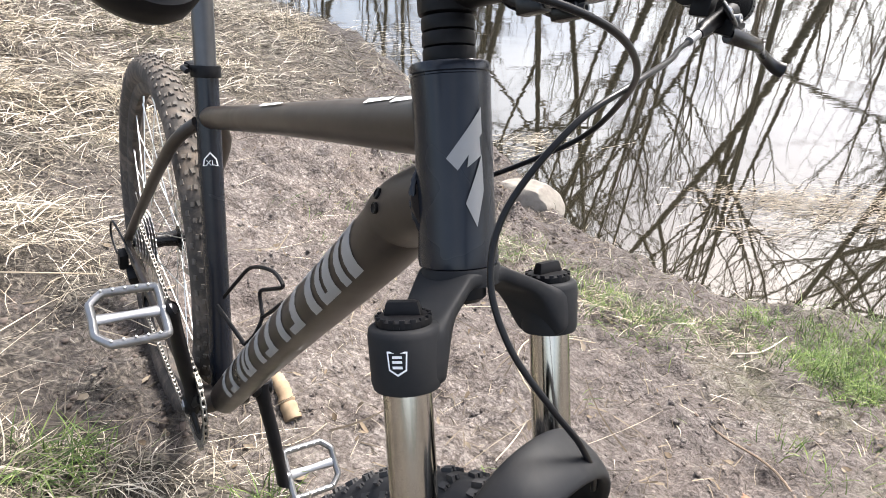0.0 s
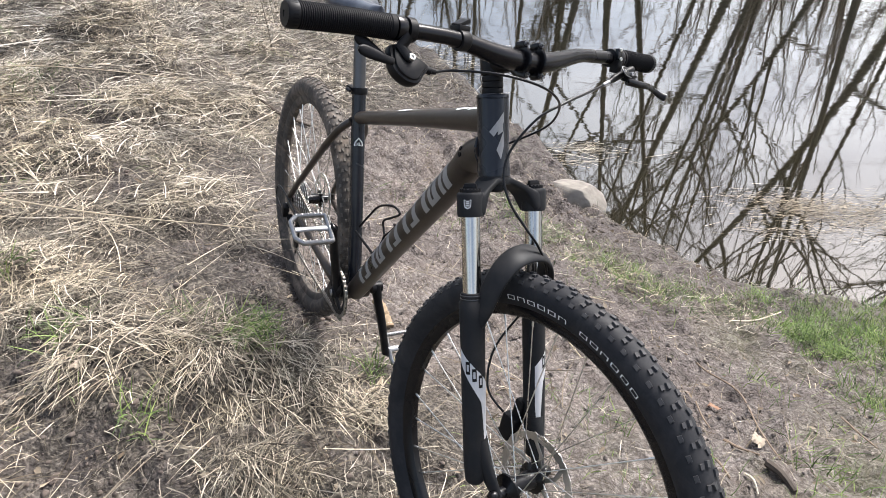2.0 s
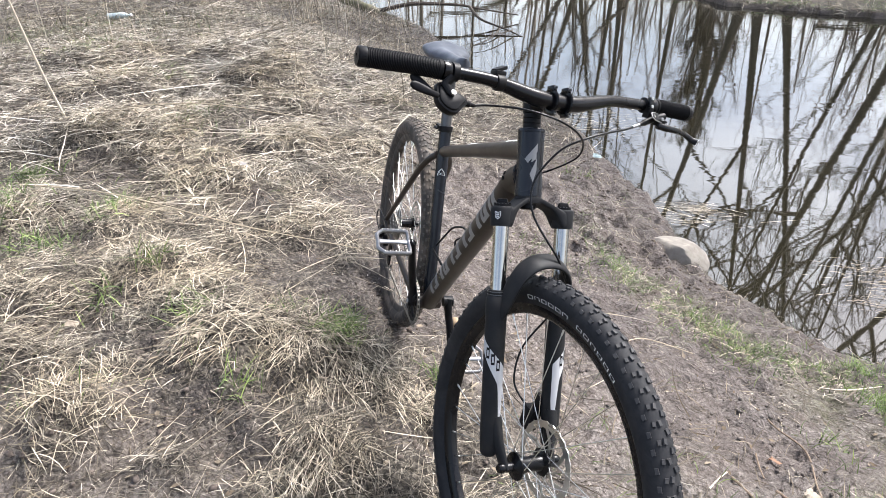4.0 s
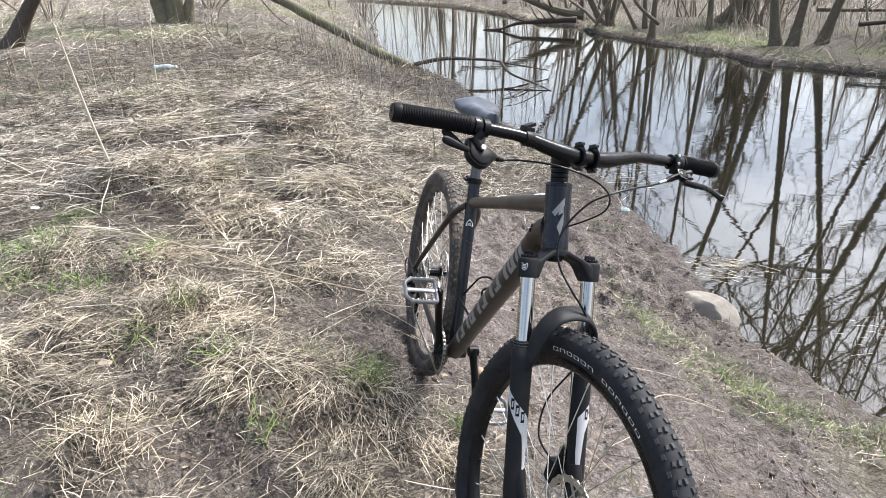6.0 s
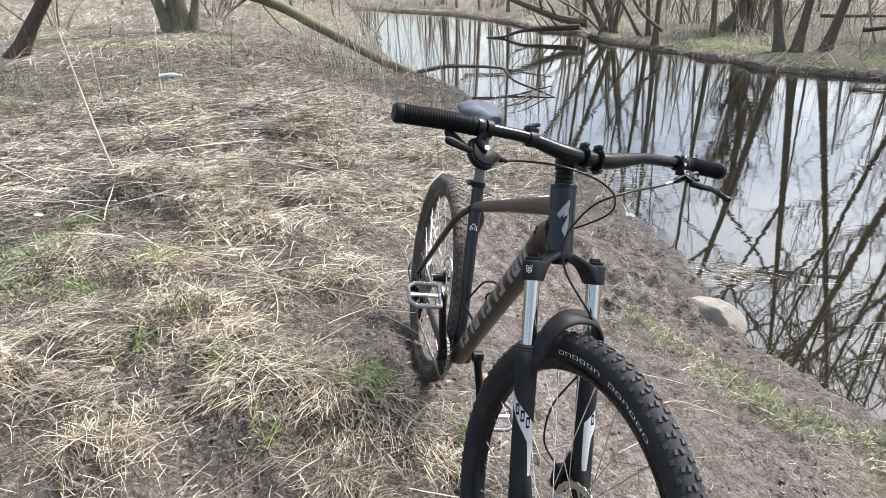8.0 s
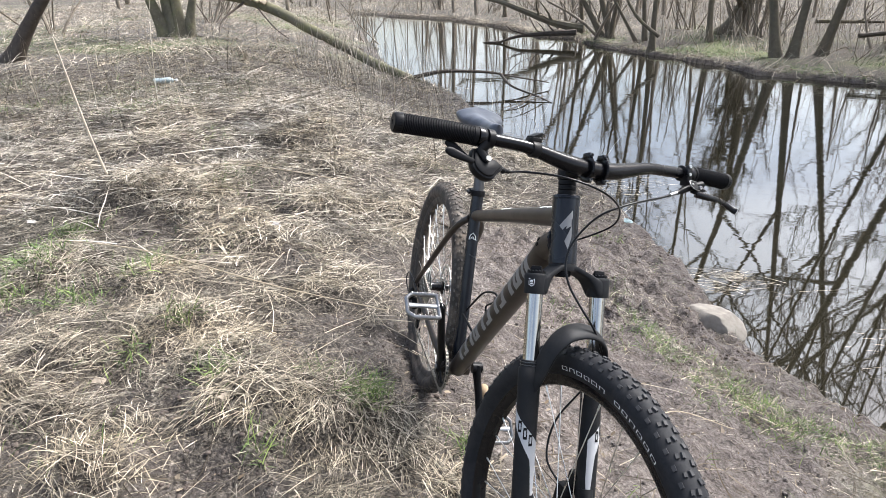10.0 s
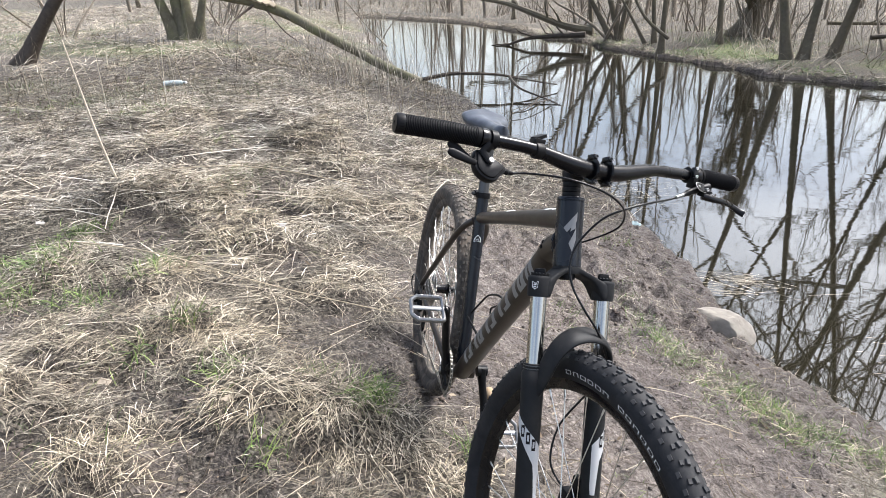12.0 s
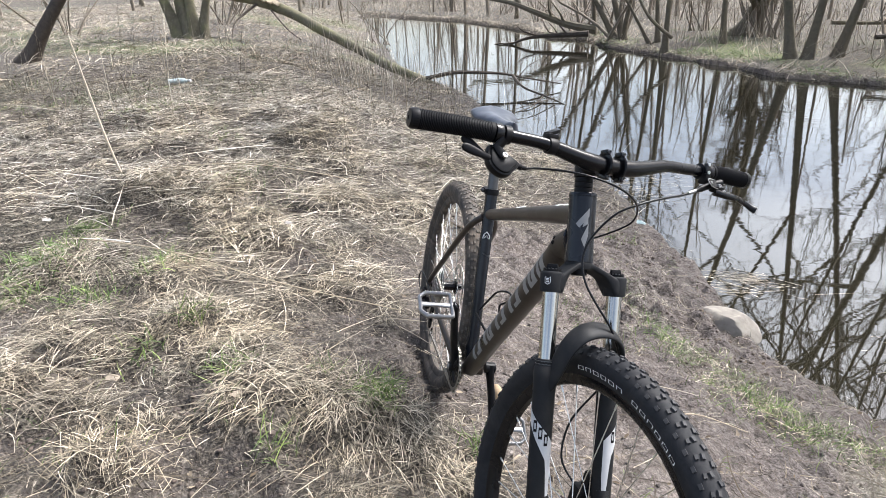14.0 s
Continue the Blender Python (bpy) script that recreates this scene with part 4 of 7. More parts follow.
def build_cockpit():
    # spacers, stem
    mb = Mesher()
    for k in range(3):
        mb.lathe([(0.0145, 0), (0.0172, 0.0006), (0.0176, 0.002), (0.0176, 0.0075), (0.0172, 0.009), (0.0145, 0.0094)], S(-0.0005 - 0.0098 * k, 0, 0), -DOWN, 30)
    part("headset_spacer", mb, BLACK, bicycle)
    mb = Mesher()
    mb.lathe([(0.0145, 0), (0.019, 0.001), (0.0195, 0.004), (0.0195, 0.036), (0.018, 0.040), (0.012, 0.0415), (0.003, 0.0415)], S(-0.0300, 0, 0), -DOWN, 30)
    mb.sweep([S(-0.048, 0.008, 0), S(-0.046, 0.040, 0), S(-0.0445, 0.062, 0)], [(0.0170, 0.0165), (0.0155, 0.0150), (0.0185, 0.0170)], 18, flat=tuple(-DOWN))
    stem = part("stem", mb, BLACK, bicycle, "black alloy stem", 45)
    c = S(-0.0431, 0.076, 0)
    for side in (-1, 1):
        mb = Mesher()
        ring = [c + LEFT * (side * 0.0165) + AHEAD * math.cos(w) * 0.0190 - DOWN * math.sin(w) * 0.0190 for w in np.linspace(0, 2 * math.pi, 33)[:-1]]
        mb.sweep(ring, (0.0058, 0.0032), 8, closed=True, flat=tuple(LEFT))
        for up in (-1, 1):
            mb.box(SP(-0.0431 + up * 0.0225, 0.080, side * 0.0165), (0.018, 0.0105, 0.010), 0.0022)
        band = part("clamp_band", mb, GLOSS, stem)
        for up in (-1, 1):
            mb = Mesher()
            mb.lathe([(0.0006, -0.002), (0.0016, -0.0015), (0.0020, 0.0015), (0.0030, 0.0018), (0.0034, 0.0), (0.0034, -0.004)], S(-0.0431 + up * 0.0225, 0.0915, side * 0.0165), AHEAD, 12)
            part("bolt", mb, POST, band)
    # handlebar: swept back, slightly raised at the bends
    def bar(w):
        a = abs(w)
        g = min(1, max(0, (a - 0.03) / 0.13))
        k = 0.55 * g * g * (3 - 2 * g) + 0.45 * min(1, max(0, (a - 0.025) / 0.27)) ** 0.85
        return S(-0.0431 - 0.0297 * k, 0.076 - 0.034 * max(0, (a - 0.04) / 0.341), w)
    ws = np.linspace(-0.374, 0.374, 61)
    mb = Mesher()
    mb.sweep([bar(w) for w in ws], [0.0159 if abs(w) < 0.05 else max(0.0111, 0.0159 - 0.0048 * (abs(w) - 0.05) / 0.10) for w in ws], 20)
    bar_ob = part("handlebar", mb, GLOSS, bicycle, "black riser handlebar")
    for side in (-1, 1):
        mb = Mesher()
        lo, hi = 0.2385 if side < 0 else 0.268, 0.381
        ws = np.linspace(lo, hi, 200)
        mb.sweep([bar(side * w) for w in ws], [0.0160 + (0.0008 if (i // 2) % 2 else 0) if 10 < i < 189 else 0.0172 for i in range(200)], 22)
        grip = part("grip", mb, GRIP, bar_ob, "ribbed black rubber grip", 25)
        mb = Mesher()
        mb.lathe([(0.0040, 0.0016), (0.0045, 0.0025), (0.0150, 0.0022), (0.0172, -0.001), (0.0172, -0.012), (0.012, -0.012)], bar(side * 0.3835), (bar(side * 0.3835) - bar(side * 0.36)).normalized(), 26)
        part("grip_end_cap", mb, BLACK, grip)
        mb = Mesher()
        mb.lathe([(0.011, -0.007), (0.0165, -0.007), (0.0172, -0.004), (0.0172, 0.004), (0.0165, 0.007), (0.011, 0.007)], bar(side * (lo - 0.008)), LEFT, 26)
        part("lock_ring", mb, GLOSS, grip)
    # small clip for a light
    mb = Mesher()
    mb.lathe([(0.0112, -0.008), (0.0142, -0.008), (0.0147, -0.006), (0.0147, 0.006), (0.0142, 0.008), (0.0112, 0.008)], bar(-0.126), LEFT, 22)
    mb.box(Matrix.Translation(bar(-0.126)) @ SM @ pose(-0.003, 0, 0.0175, 0, 8, 0), (0.022, 0.021, 0.008), 0.0018)
    mb.box(Matrix.Translation(bar(-0.126)) @ SM @ pose(-0.004, 0.003, 0.0255, 24, 12, 10), (0.016, 0.025, 0.0065), 0.0016)
    part("light_clip", mb, BLACK, bar_ob)
    # shifter on the right: a round pod under the bar with two paddles
    p = bar(-0.214)
    F = Matrix.Translation(p) @ SM
    mb = Mesher()
    mb.lathe([(0.0112, -0.007), (0.0165, -0.006), (0.0165, 0.006), (0.0112, 0.007)], p, LEFT, 22)
    pod = F @ pose(0.000, -0.006, -0.042, 0, -18, 0)
    # clamp arm that comes down to the cover's screw
    mb.sweep([F @ Vector((0.008, -0.006, -0.010)), pod @ Vector((0.010, -0.010, 0.016)), pod @ Vector((0.0115, -0.002, 0.002)), pod @ Vector((0.0115, 0.001, -0.004))], [(0.010, 0.006), (0.0105, 0.005), (0.0085, 0.0035), (0.004, 0.002)], 14, broad=pod.to_3x3() @ Vector((0, 1, 0.5)))
    # flat cover with a rounded belly and a snout towards the cable
    outline = smooth_path([(0, y, z) for y, z in ((-0.024, 0.020), (-0.028, -0.003), (-0.024, -0.018), (-0.012, -0.029), (0.001, -0.033), (0.013, -0.030), (0.023, -0.020), (0.033, -0.011), (0.033, -0.003), (0.012, 0.009), (0.0, 0.013), (-0.010, 0.022))], 4, closed=True)
    n, verts, rings = len(outline), [], ((0.80, -0.013), (0.95, -0.010), (1.0, -0.006), (1.0, 0.001), (0.95, 0.0045), (0.84, 0.0052), (0.80, 0.0080), (0.70, 0.0092))
    for k, h in rings:
        verts += [pod @ Vector((h, 0.001 + (q.y - 0.001) * k, -0.006 + (q.z + 0.006) * k)) for q in outline]
    mb.add(verts, [(r * n + a, r * n + (a + 1) % n, (r + 1) * n + (a + 1) % n, (r + 1) * n + a) for r in range(len(rings) - 1) for a in range(n)] + [tuple(range(n)), tuple((len(rings) - 1) * n + a for a in range(n))])
    # cable adjuster on the snout
    mb.sweep([pod @ Vector((-0.002, 0.030, -0.007)), pod @ Vector((-0.002, 0.040, -0.009)), pod @ Vector((-0.002, 0.041, -0.009)), pod @ Vector((-0.002, 0.050, -0.010))], [0.0048, 0.0058, 0.0042, 0.0034], 12)
    shifter = part("shifter", mb, BLACK, bicycle, "black trigger shifter", 40)
    for tip, hx in ((Vector((0.006, -0.076, 0.010)), 0.004), (Vector((-0.006, -0.068, 0.034)), -0.008)):
        mb = Mesher()
        root = Vector((hx, -0.024, -0.004 if hx > 0 else 0.004))
        q = smooth_path([pod @ root, pod @ (root.lerp(tip, 0.35) + Vector((0.002, 0, -0.002))), pod @ (root.lerp(tip, 0.7) + Vector((0.001, 0, -0.001))), pod @ tip], 5)
        w = [0.0050, 0.0052, 0.0054, 0.0057, 0.006, 0.0063, 0.0066, 0.007, 0.0073, 0.0076, 0.0078, 0.0078, 0.0076, 0.0070, 0.0056, 0.0028]
        mb.sweep(q, [(a, 0.0032) for a in w], 14, broad=pod.to_3x3() @ Vector((0.35, 0.25, 1)))
        part("paddle", mb, BLACK, shifter)
    mb = Mesher()
    mb.lathe([(0.0010, 0.0150), (0.0022, 0.0150), (0.0026, 0.0168), (0.0046, 0.0168), (0.0052, 0.0158), (0.0052, 0.011)], pod @ Vector((0.0, 0.0, 0.0)), pod.to_3x3() @ Vector((1, 0, 0)), 16)
    part("cover_screw", mb, STEEL, shifter)
    # brake lever on the left
    p = bar(0.243)
    F = Matrix.Translation(p) @ SM
    mb = Mesher()
    mb.lathe([(0.0112, -0.007), (0.0160, -0.006), (0.0160, 0.006), (0.0112, 0.007)], p, LEFT, 22)
    mb.box(F @ pose(0.010, 0.000, -0.016, 0, 15, 0), (0.018, 0.013, 0.022), 0.003)
    body = smooth_path([F @ Vector((0.018, -0.030, -0.045)), F @ Vector((0.018, -0.010, -0.036)), F @ Vector((0.019, 0.012, -0.028)), F @ Vector((0.020, 0.034, -0.021))], 5)
    mb.sweep(body, [0.0045] * 3 + [0.0066] * (len(body) - 7) + [0.0078] * 4, 14)
    mb.box(F @ pose(0.024, 0.020, -0.036, 0, 20, 0), (0.016, 0.026, 0.014), 0.003)
    lever = part("brake_lever", mb, BLACK, bicycle, "black hydraulic brake lever", 45)
    # bright-edged lid of the reservoir with its two screws
    mb = Mesher()
    lid = F @ pose(0.0275, 0.010, -0.0275, 0, 62, 18)
    mb.box(lid, (0.017, 0.044, 0.0034), 0.0014)
    cover = part("reservoir_lid", mb, BLACK, lever)
    mb = Mesher()
    rim = [lid @ Vector((x, y, 0.0012)) for x, y in ((-0.0085, -0.021), (0.0085, -0.021), (0.0085, 0.021), (-0.0085, 0.021))]
    mb.sweep(smooth_path(rim, 4, closed=True), 0.0009, 6, closed=True)
    part("lid_edge", mb, ALLOY, cover, "bright worn metal edge")
    for y in (-0.0165, 0.0165):
        mb = Mesher()
        mb.lathe([(0.0008, 0.0010), (0.0014, 0.0022), (0.0026, 0.0022), (0.0028, 0.0)], lid @ Vector((0, y, 0.0012)), lid.to_3x3() @ Vector((0, 0, 1)), 10)
        part("screw", mb, STEEL, cover)
    # split bar clamp with its bolt
    mb = Mesher()
    mb.box(F @ pose(0.0165, 0.0, 0.004, 0, 0, 0), (0.007, 0.013, 0.020), 0.002)
    clamp = part("bar_clamp", mb, GLOSS, lever)
    for z in (-0.0045, 0.0115):
        mb = Mesher()
        mb.lathe([(0.001, 0.0008), (0.0016, 0.002), (0.0030, 0.002), (0.0033, 0.0)], F @ Vector((0.0200, 0.0, z)), AHEAD, 10)
        part("bolt", mb, STEEL, clamp)
    mb = Mesher()
    blade = smooth_path([F @ Vector((0.026, 0.012, -0.042)), F @ Vector((0.033, 0.034, -0.047)), F @ Vector((0.035, 0.056, -0.049)), F @ Vector((0.029, 0.078, -0.050)), F @ Vector((0.026, 0.096, -0.054)), F @ Vector((0.030, 0.112, -0.063)), F @ Vector((0.037, 0.119, -0.068))], 6)
    n = len(blade)
    mb.sweep(blade, [(0.0062 - 0.0022 * min(1, i / 10) + 0.0016 * max(0, (i - n + 9) / 9), 0.0080 - 0.0018 * min(1, i / 10) + 0.0012 * max(0, (i - n + 9) / 9)) for i in range(n)], 12, flat=tuple(-DOWN))
    part("blade", mb, GLOSS, lever)
    for y, z in ((0.018, -0.030), (0.030, -0.0405)):
        mb = Mesher()
        mb.lathe([(0.001, 0.0006), (0.002, 0.002), (0.0038, 0.0016), (0.0042, -0.004)], F @ Vector((0.0325, y, z)), AHEAD, 12)
        part("pivot_bolt", mb, ALLOY, lever)
    # hoses and cables
    inlet = F @ Vector((0.018, -0.030, -0.045))
    tube("hose_ferrule", [F @ Vector((0.018, -0.028, -0.044)), F @ Vector((0.0195, -0.050, -0.052))], 0.0036, ALLOY, lever, 10)
    hose = [inlet, F @ Vector((0.022, -0.072, -0.0595)), S(0.003, 0.098, 0.112), S(0.021, 0.104, 0.052), S(0.045, 0.090, 0.006), S(0.090, 0.062, -0.022), S(0.131, 0.056, -0.033), S(0.172, 0.066, -0.030), S(0.212, 0.082, -0.012), S(0.245, 0.088, 0.012), S(0.285, 0.078, 0.042),
            S(0.330, 0.044, 0.078), S(0.385, -0.012, 0.070), S(0.450, -0.050, 0.044), S(0.520, -0.056, 0.034), S(0.562, -0.028, 0.046)]
    tube("brake_hose", hose, 0.0022, HOSE, bicycle, 10, "black hydraulic hose")
    out = pod @ Vector((-0.002, 0.049, -0.010))
    cab = [out, pod @ Vector((0.004, 0.082, -0.008)), S(-0.012, 0.118, -0.100), S(0.002, 0.140, -0.045), S(0.017, 0.128, 0.009), S(0.032, 0.092, 0.055), S(0.052, 0.049, 0.077), S(0.072, -0.006, 0.066), DT_TOP + Vector((-0.050, 0.029, -0.022))]
    tube("shift_cable", cab, 0.0020, HOSE, bicycle, 10, "black shift cable housing")


build_cockpit()


def build_drive():
    # cranks, chainring, chain, cassette, derailleur
    up = Vector((0.0178, 0, 0.1940))
    ring_y = -0.046
    mb = Mesher()
    teeth = 32
    prof = []
    for i in range(teeth * 4):
        a = 2 * math.pi * i / (teeth * 4)
        r = 0.0675 if i % 4 in (0, 1) else 0.0625
        prof.append((a, r))
    n = len(prof)
    verts = [BB + Vector((math.cos(a) * r, ring_y + h, math.sin(a) * r)) for h in (-0.0012, 0.0012) for a, r in prof]
    verts += [BB + Vector((math.cos(a) * 0.047, ring_y + h, math.sin(a) * 0.047)) for h in (-0.0012, 0.0012) for a, r in prof]
    faces = []
    for i in range(n):
        j = (i + 1) % n
        faces += [(i, j, n + j, n + i), (i, 2 * n + i, 2 * n + j, j), (n + i, n + j, 3 * n + j, 3 * n + i), (2 * n + i, 3 * n + i, 3 * n + j, 2 * n + j)]
    mb.add(verts, faces)
    for k in range(4):
        a = radians(45 + 90 * k)
        mb.sweep([BB + Vector((math.cos(a) * 0.012, ring_y - 0.006, math.sin(a) * 0.012)), BB + Vector((math.cos(a) * 0.050, ring_y - 0.002, math.sin(a) * 0.050))], [(0.010, 0.005), (0.007, 0.004)], 10, flat=(0, 1, 0))
    part("chainring", mb, BLACK, bicycle, "black steel chainring")
    pedals = []
    for side in (-1, 1):
        d = up if side < 0 else Vector((0.058, 0, -0.176))
        y0, y1 = side * (0.050 if side < 0 else 0.066), side * (0.080 if side < 0 else 0.090)
        p0, p1 = BB + Vector((0, y0, 0)), BB + d + Vector((0, y1, 0))
        mb = Mesher()
        mb.sweep(smooth_path([p0 - d * 0.05, p0 + d * 0.12, p0.lerp(p1, 0.5), p1, p1 + d * 0.07], 5), [(0.0190, 0.0125)] * 6 + [(0.0160, 0.0110)] * 7 + [(0.0155, 0.0100)] * 7 + [(0.009, 0.0075)], 16, flat=(0, 1, 0))
        mb.lathe([(0.006, 0.005), (0.0125, 0.006), (0.0165, 0.003), (0.0165, -0.026)], p0 + Vector((0, side * 0.008, 0)), (0, side, 0), 20)
        arm = part("crank_arm", mb, BLACK, bicycle, "black crank arm")
        mb = Mesher()
        mb.lathe([(0.002, 0.004), (0.0045, 0.0045), (0.0050, 0.0075), (0.0085, 0.0075), (0.0092, 0.005)], p0 + Vector((0, side * 0.008, 0)), (0, side, 0), 16)
        part("crank_bolt", mb, ALLOY, arm, "alloy crank bolt")
        pedals.append((p1, side))
    for p1, side in pedals:
        F = Matrix.Translation(p1 + Vector((0, side * 0.055, 0.010 if side < 0 else 0))) @ pose(0, 0, 0, 0, 22 if side < 0 else 34, 0) @ Matrix.Scale(0.90, 4)
        mb = Mesher()
        mb.sweep([F @ Vector((0, -side * 0.060, 0)), F @ Vector((0, -side * 0.046, 0))], 0.0075, 14)
        mb.sweep([F @ Vector((0, -side * 0.047, 0)), F @ Vector((0, 0, 0)), F @ Vector((0, side * 0.046, 0))], [(0.0095, 0.0040), (0.0064, 0.0048), (0.0090, 0.0040)], 16, flat=tuple(F.to_3x3() @ Vector((0, 0, 1))))
        for s in (-1, 1):
            rail = smooth_path([F @ Vector((0, -side * 0.047, 0)), F @ Vector((s * 0.020, -side * 0.0475, 0)), F @ Vector((s * 0.041, -side * 0.047, 0)), F @ Vector((s * 0.0455, -side * 0.043, 0)), F @ Vector((s * 0.047, -side * 0.030, 0)), F @ Vector((s * 0.047, side * 0.024, 0)), F @ Vector((s * 0.045, side * 0.034, 0)), F @ Vector((s * 0.030, side * 0.050, 0)), F @ Vector((s * 0.022, side * 0.052, 0)), F @ Vector((0, side * 0.051, 0))], 5)
            mb.sweep(rail, (0.0060, 0.0068), 8, flat=tuple(F.to_3x3() @ Vector((0, 0, 1))))
        pedal = part("pedal", mb, ALLOY, bicycle, "silver alloy platform pedal", 45)
        for s in (-1, 1):
            for w in (-0.034, -0.017, 0, 0.017, 0.034):
                for h in (-1, 1):
                    mb = Mesher()
                    mb.lathe([(0.0018, 0), (0.0018, 0.0035), (0.0005, 0.004)], F @ Vector((s * 0.0455, w, h * 0.0070)), F.to_3x3() @ Vector((0, 0, h)), 8)
                    part("grip_pin", mb, STEEL, pedal)
    # cassette
    mb = Mesher()
    for k in range(8):
        r = 0.064 - 0.0056 * k
        y = -0.026 - 0.0042 * k
        m2 = max(11, int(2 * math.pi * r / 0.0127))
        vv = [(math.cos(2 * math.pi * i / (m2 * 2)) * (r if i % 2 else r - 0.004), math.sin(2 * math.pi * i / (m2 * 2)) * (r if i % 2 else r - 0.004)) for i in range(m2 * 2)]
        verts = [Vector((a, y + h, b)) for h in (-0.0009, 0.0009) for a, b in vv]
        q = len(vv)
        mb.add(verts, [tuple(range(q)), tuple(range(q, 2 * q))[::-1]] + [(i, (i + 1) % q, q + (i + 1) % q, q + i) for i in range(q)])
    part("cassette", mb, STEEL, bicycle, "steel rear cassette")
    # chain: links along the upper and lower runs and round the ring
    jockey = Vector((0.028, -0.046, -0.135))
    route = [Vector((0.004, -0.046, 0.047))]
    route += [BB + Vector((math.sin(a) * 0.0655, ring_y, math.cos(a) * 0.0655)) for a in np.linspace(0.05, math.pi - 0.15, 16)]
    route += [jockey + Vector((0.012, 0, -0.020)), jockey + Vector((-0.012, 0, -0.016)), jockey + Vector((-0.020, 0, 0.006)), Vector((0.018, -0.046, -0.080)), Vector((0.034, -0.046, -0.058))]
    route += [Vector((math.cos(a) * 0.047, -0.046, math.sin(a) * 0.047)) for a in np.linspace(-1.9, -4.6, 9)]
    dense = smooth_path(route, 24, closed=True)
    total, pts, want = 0.0, [], 0.0
    for a, b in zip(dense, dense[1:] + dense[:1]):
        ln = (b - a).length
        while want <= total + ln and ln > 0:
            pts.append(a.lerp(b, (want - total) / ln))
            want += 0.0127
        total += ln
    mb = Mesher()
    for i, (a, b) in enumerate(zip(pts, pts[1:] + pts[:1])):
        d = b - a
        if d.length < 0.004 or d.length > 0.02:
            continue
        x = d.normalized()
        z = Vector((0, 1, 0))
        y = z.cross(x)
        m = Matrix((x, y, z)).transposed().to_4x4()
        m.translation = (a + b) / 2
        w = 0.0030 if i % 2 else 0.0020
        for h in (-w, w):
            mb.box(m @ Matrix.Translation((0, 0, h)), (0.0175, 0.0080, 0.0011))
        mb.sweep([m @ Vector((0.0062, 0, -0.0034)), m @ Vector((0.0062, 0, 0.0034))], 0.0036, 7)
    part("chain", mb, CHAIN, bicycle, "oily steel chain")
    # rear derailleur
    mb = Mesher()
    mb.box(pose(0.008, -0.080, -0.030, 0, 15, 0), (0.026, 0.018, 0.040), 0.005)
    mb.box(pose(0.020, -0.066, -0.062, 10, 30, 0), (0.034, 0.020, 0.030), 0.006)
    for y in (-0.041, -0.051):
        mb.sweep([Vector((0.034, y, -0.070)), jockey + Vector((0, y + 0.046, 0))], [(0.012, 0.0012), (0.011, 0.0012)], 8, flat=(0, 1, 0))
    for c in (Vector((0.034, -0.046, -0.070)), jockey):
        mb.lathe([(0.004, -0.003), (0.018, -0.003), (0.0195, 0.0), (0.018, 0.003), (0.004, 0.003)], c, (0, 1, 0), 22)
    part("derailleur", mb, BLACK, bicycle, "black rear derailleur")
    tube("shift_cable", [Vector((0.100, -0.066, -0.012)), Vector((0.02, -0.078, 0.018)), Vector((-0.045, -0.088, 0.030)), Vector((-0.062, -0.090, -0.008)), Vector((-0.022, -0.086, -0.034))], 0.0023, HOSE, bicycle, 8)
    # bottle cage: bent wire on the seat tube's front face
    wire = [(0.3987, 0.004, 0.1106), (0.4282, 0.016, 0.1584), (0.4589, 0.026, 0.1988), (0.5201, 0.034, 0.2283), (0.556, 0.036, 0.226), (0.5148, 0.036, 0.195), (0.4787, 0.034, 0.1686), (0.4838, 0.034, 0.1481), (0.4965, 0.032, 0.1349), (0.4972, 0.022, 0.107), (0.4839, 0.012, 0.081)]
    cage = tube("bottle_cage", wire, 0.0030, BLACK, bicycle, 8, "bent black wire bottle cage")
    tube("cage_wire", [(0.4965, 0.032, 0.1349), (0.525, 0.036, 0.165), (0.5561, 0.037, 0.1988)], 0.0030, BLACK, cage, 8)
    tube("cage_strut", [(0.398, -0.008, 0.1045), (0.4839, 0.012, 0.081)], [(0.0034, 0.0015), (0.0034, 0.0015)], BLACK, cage, 8)


build_drive()


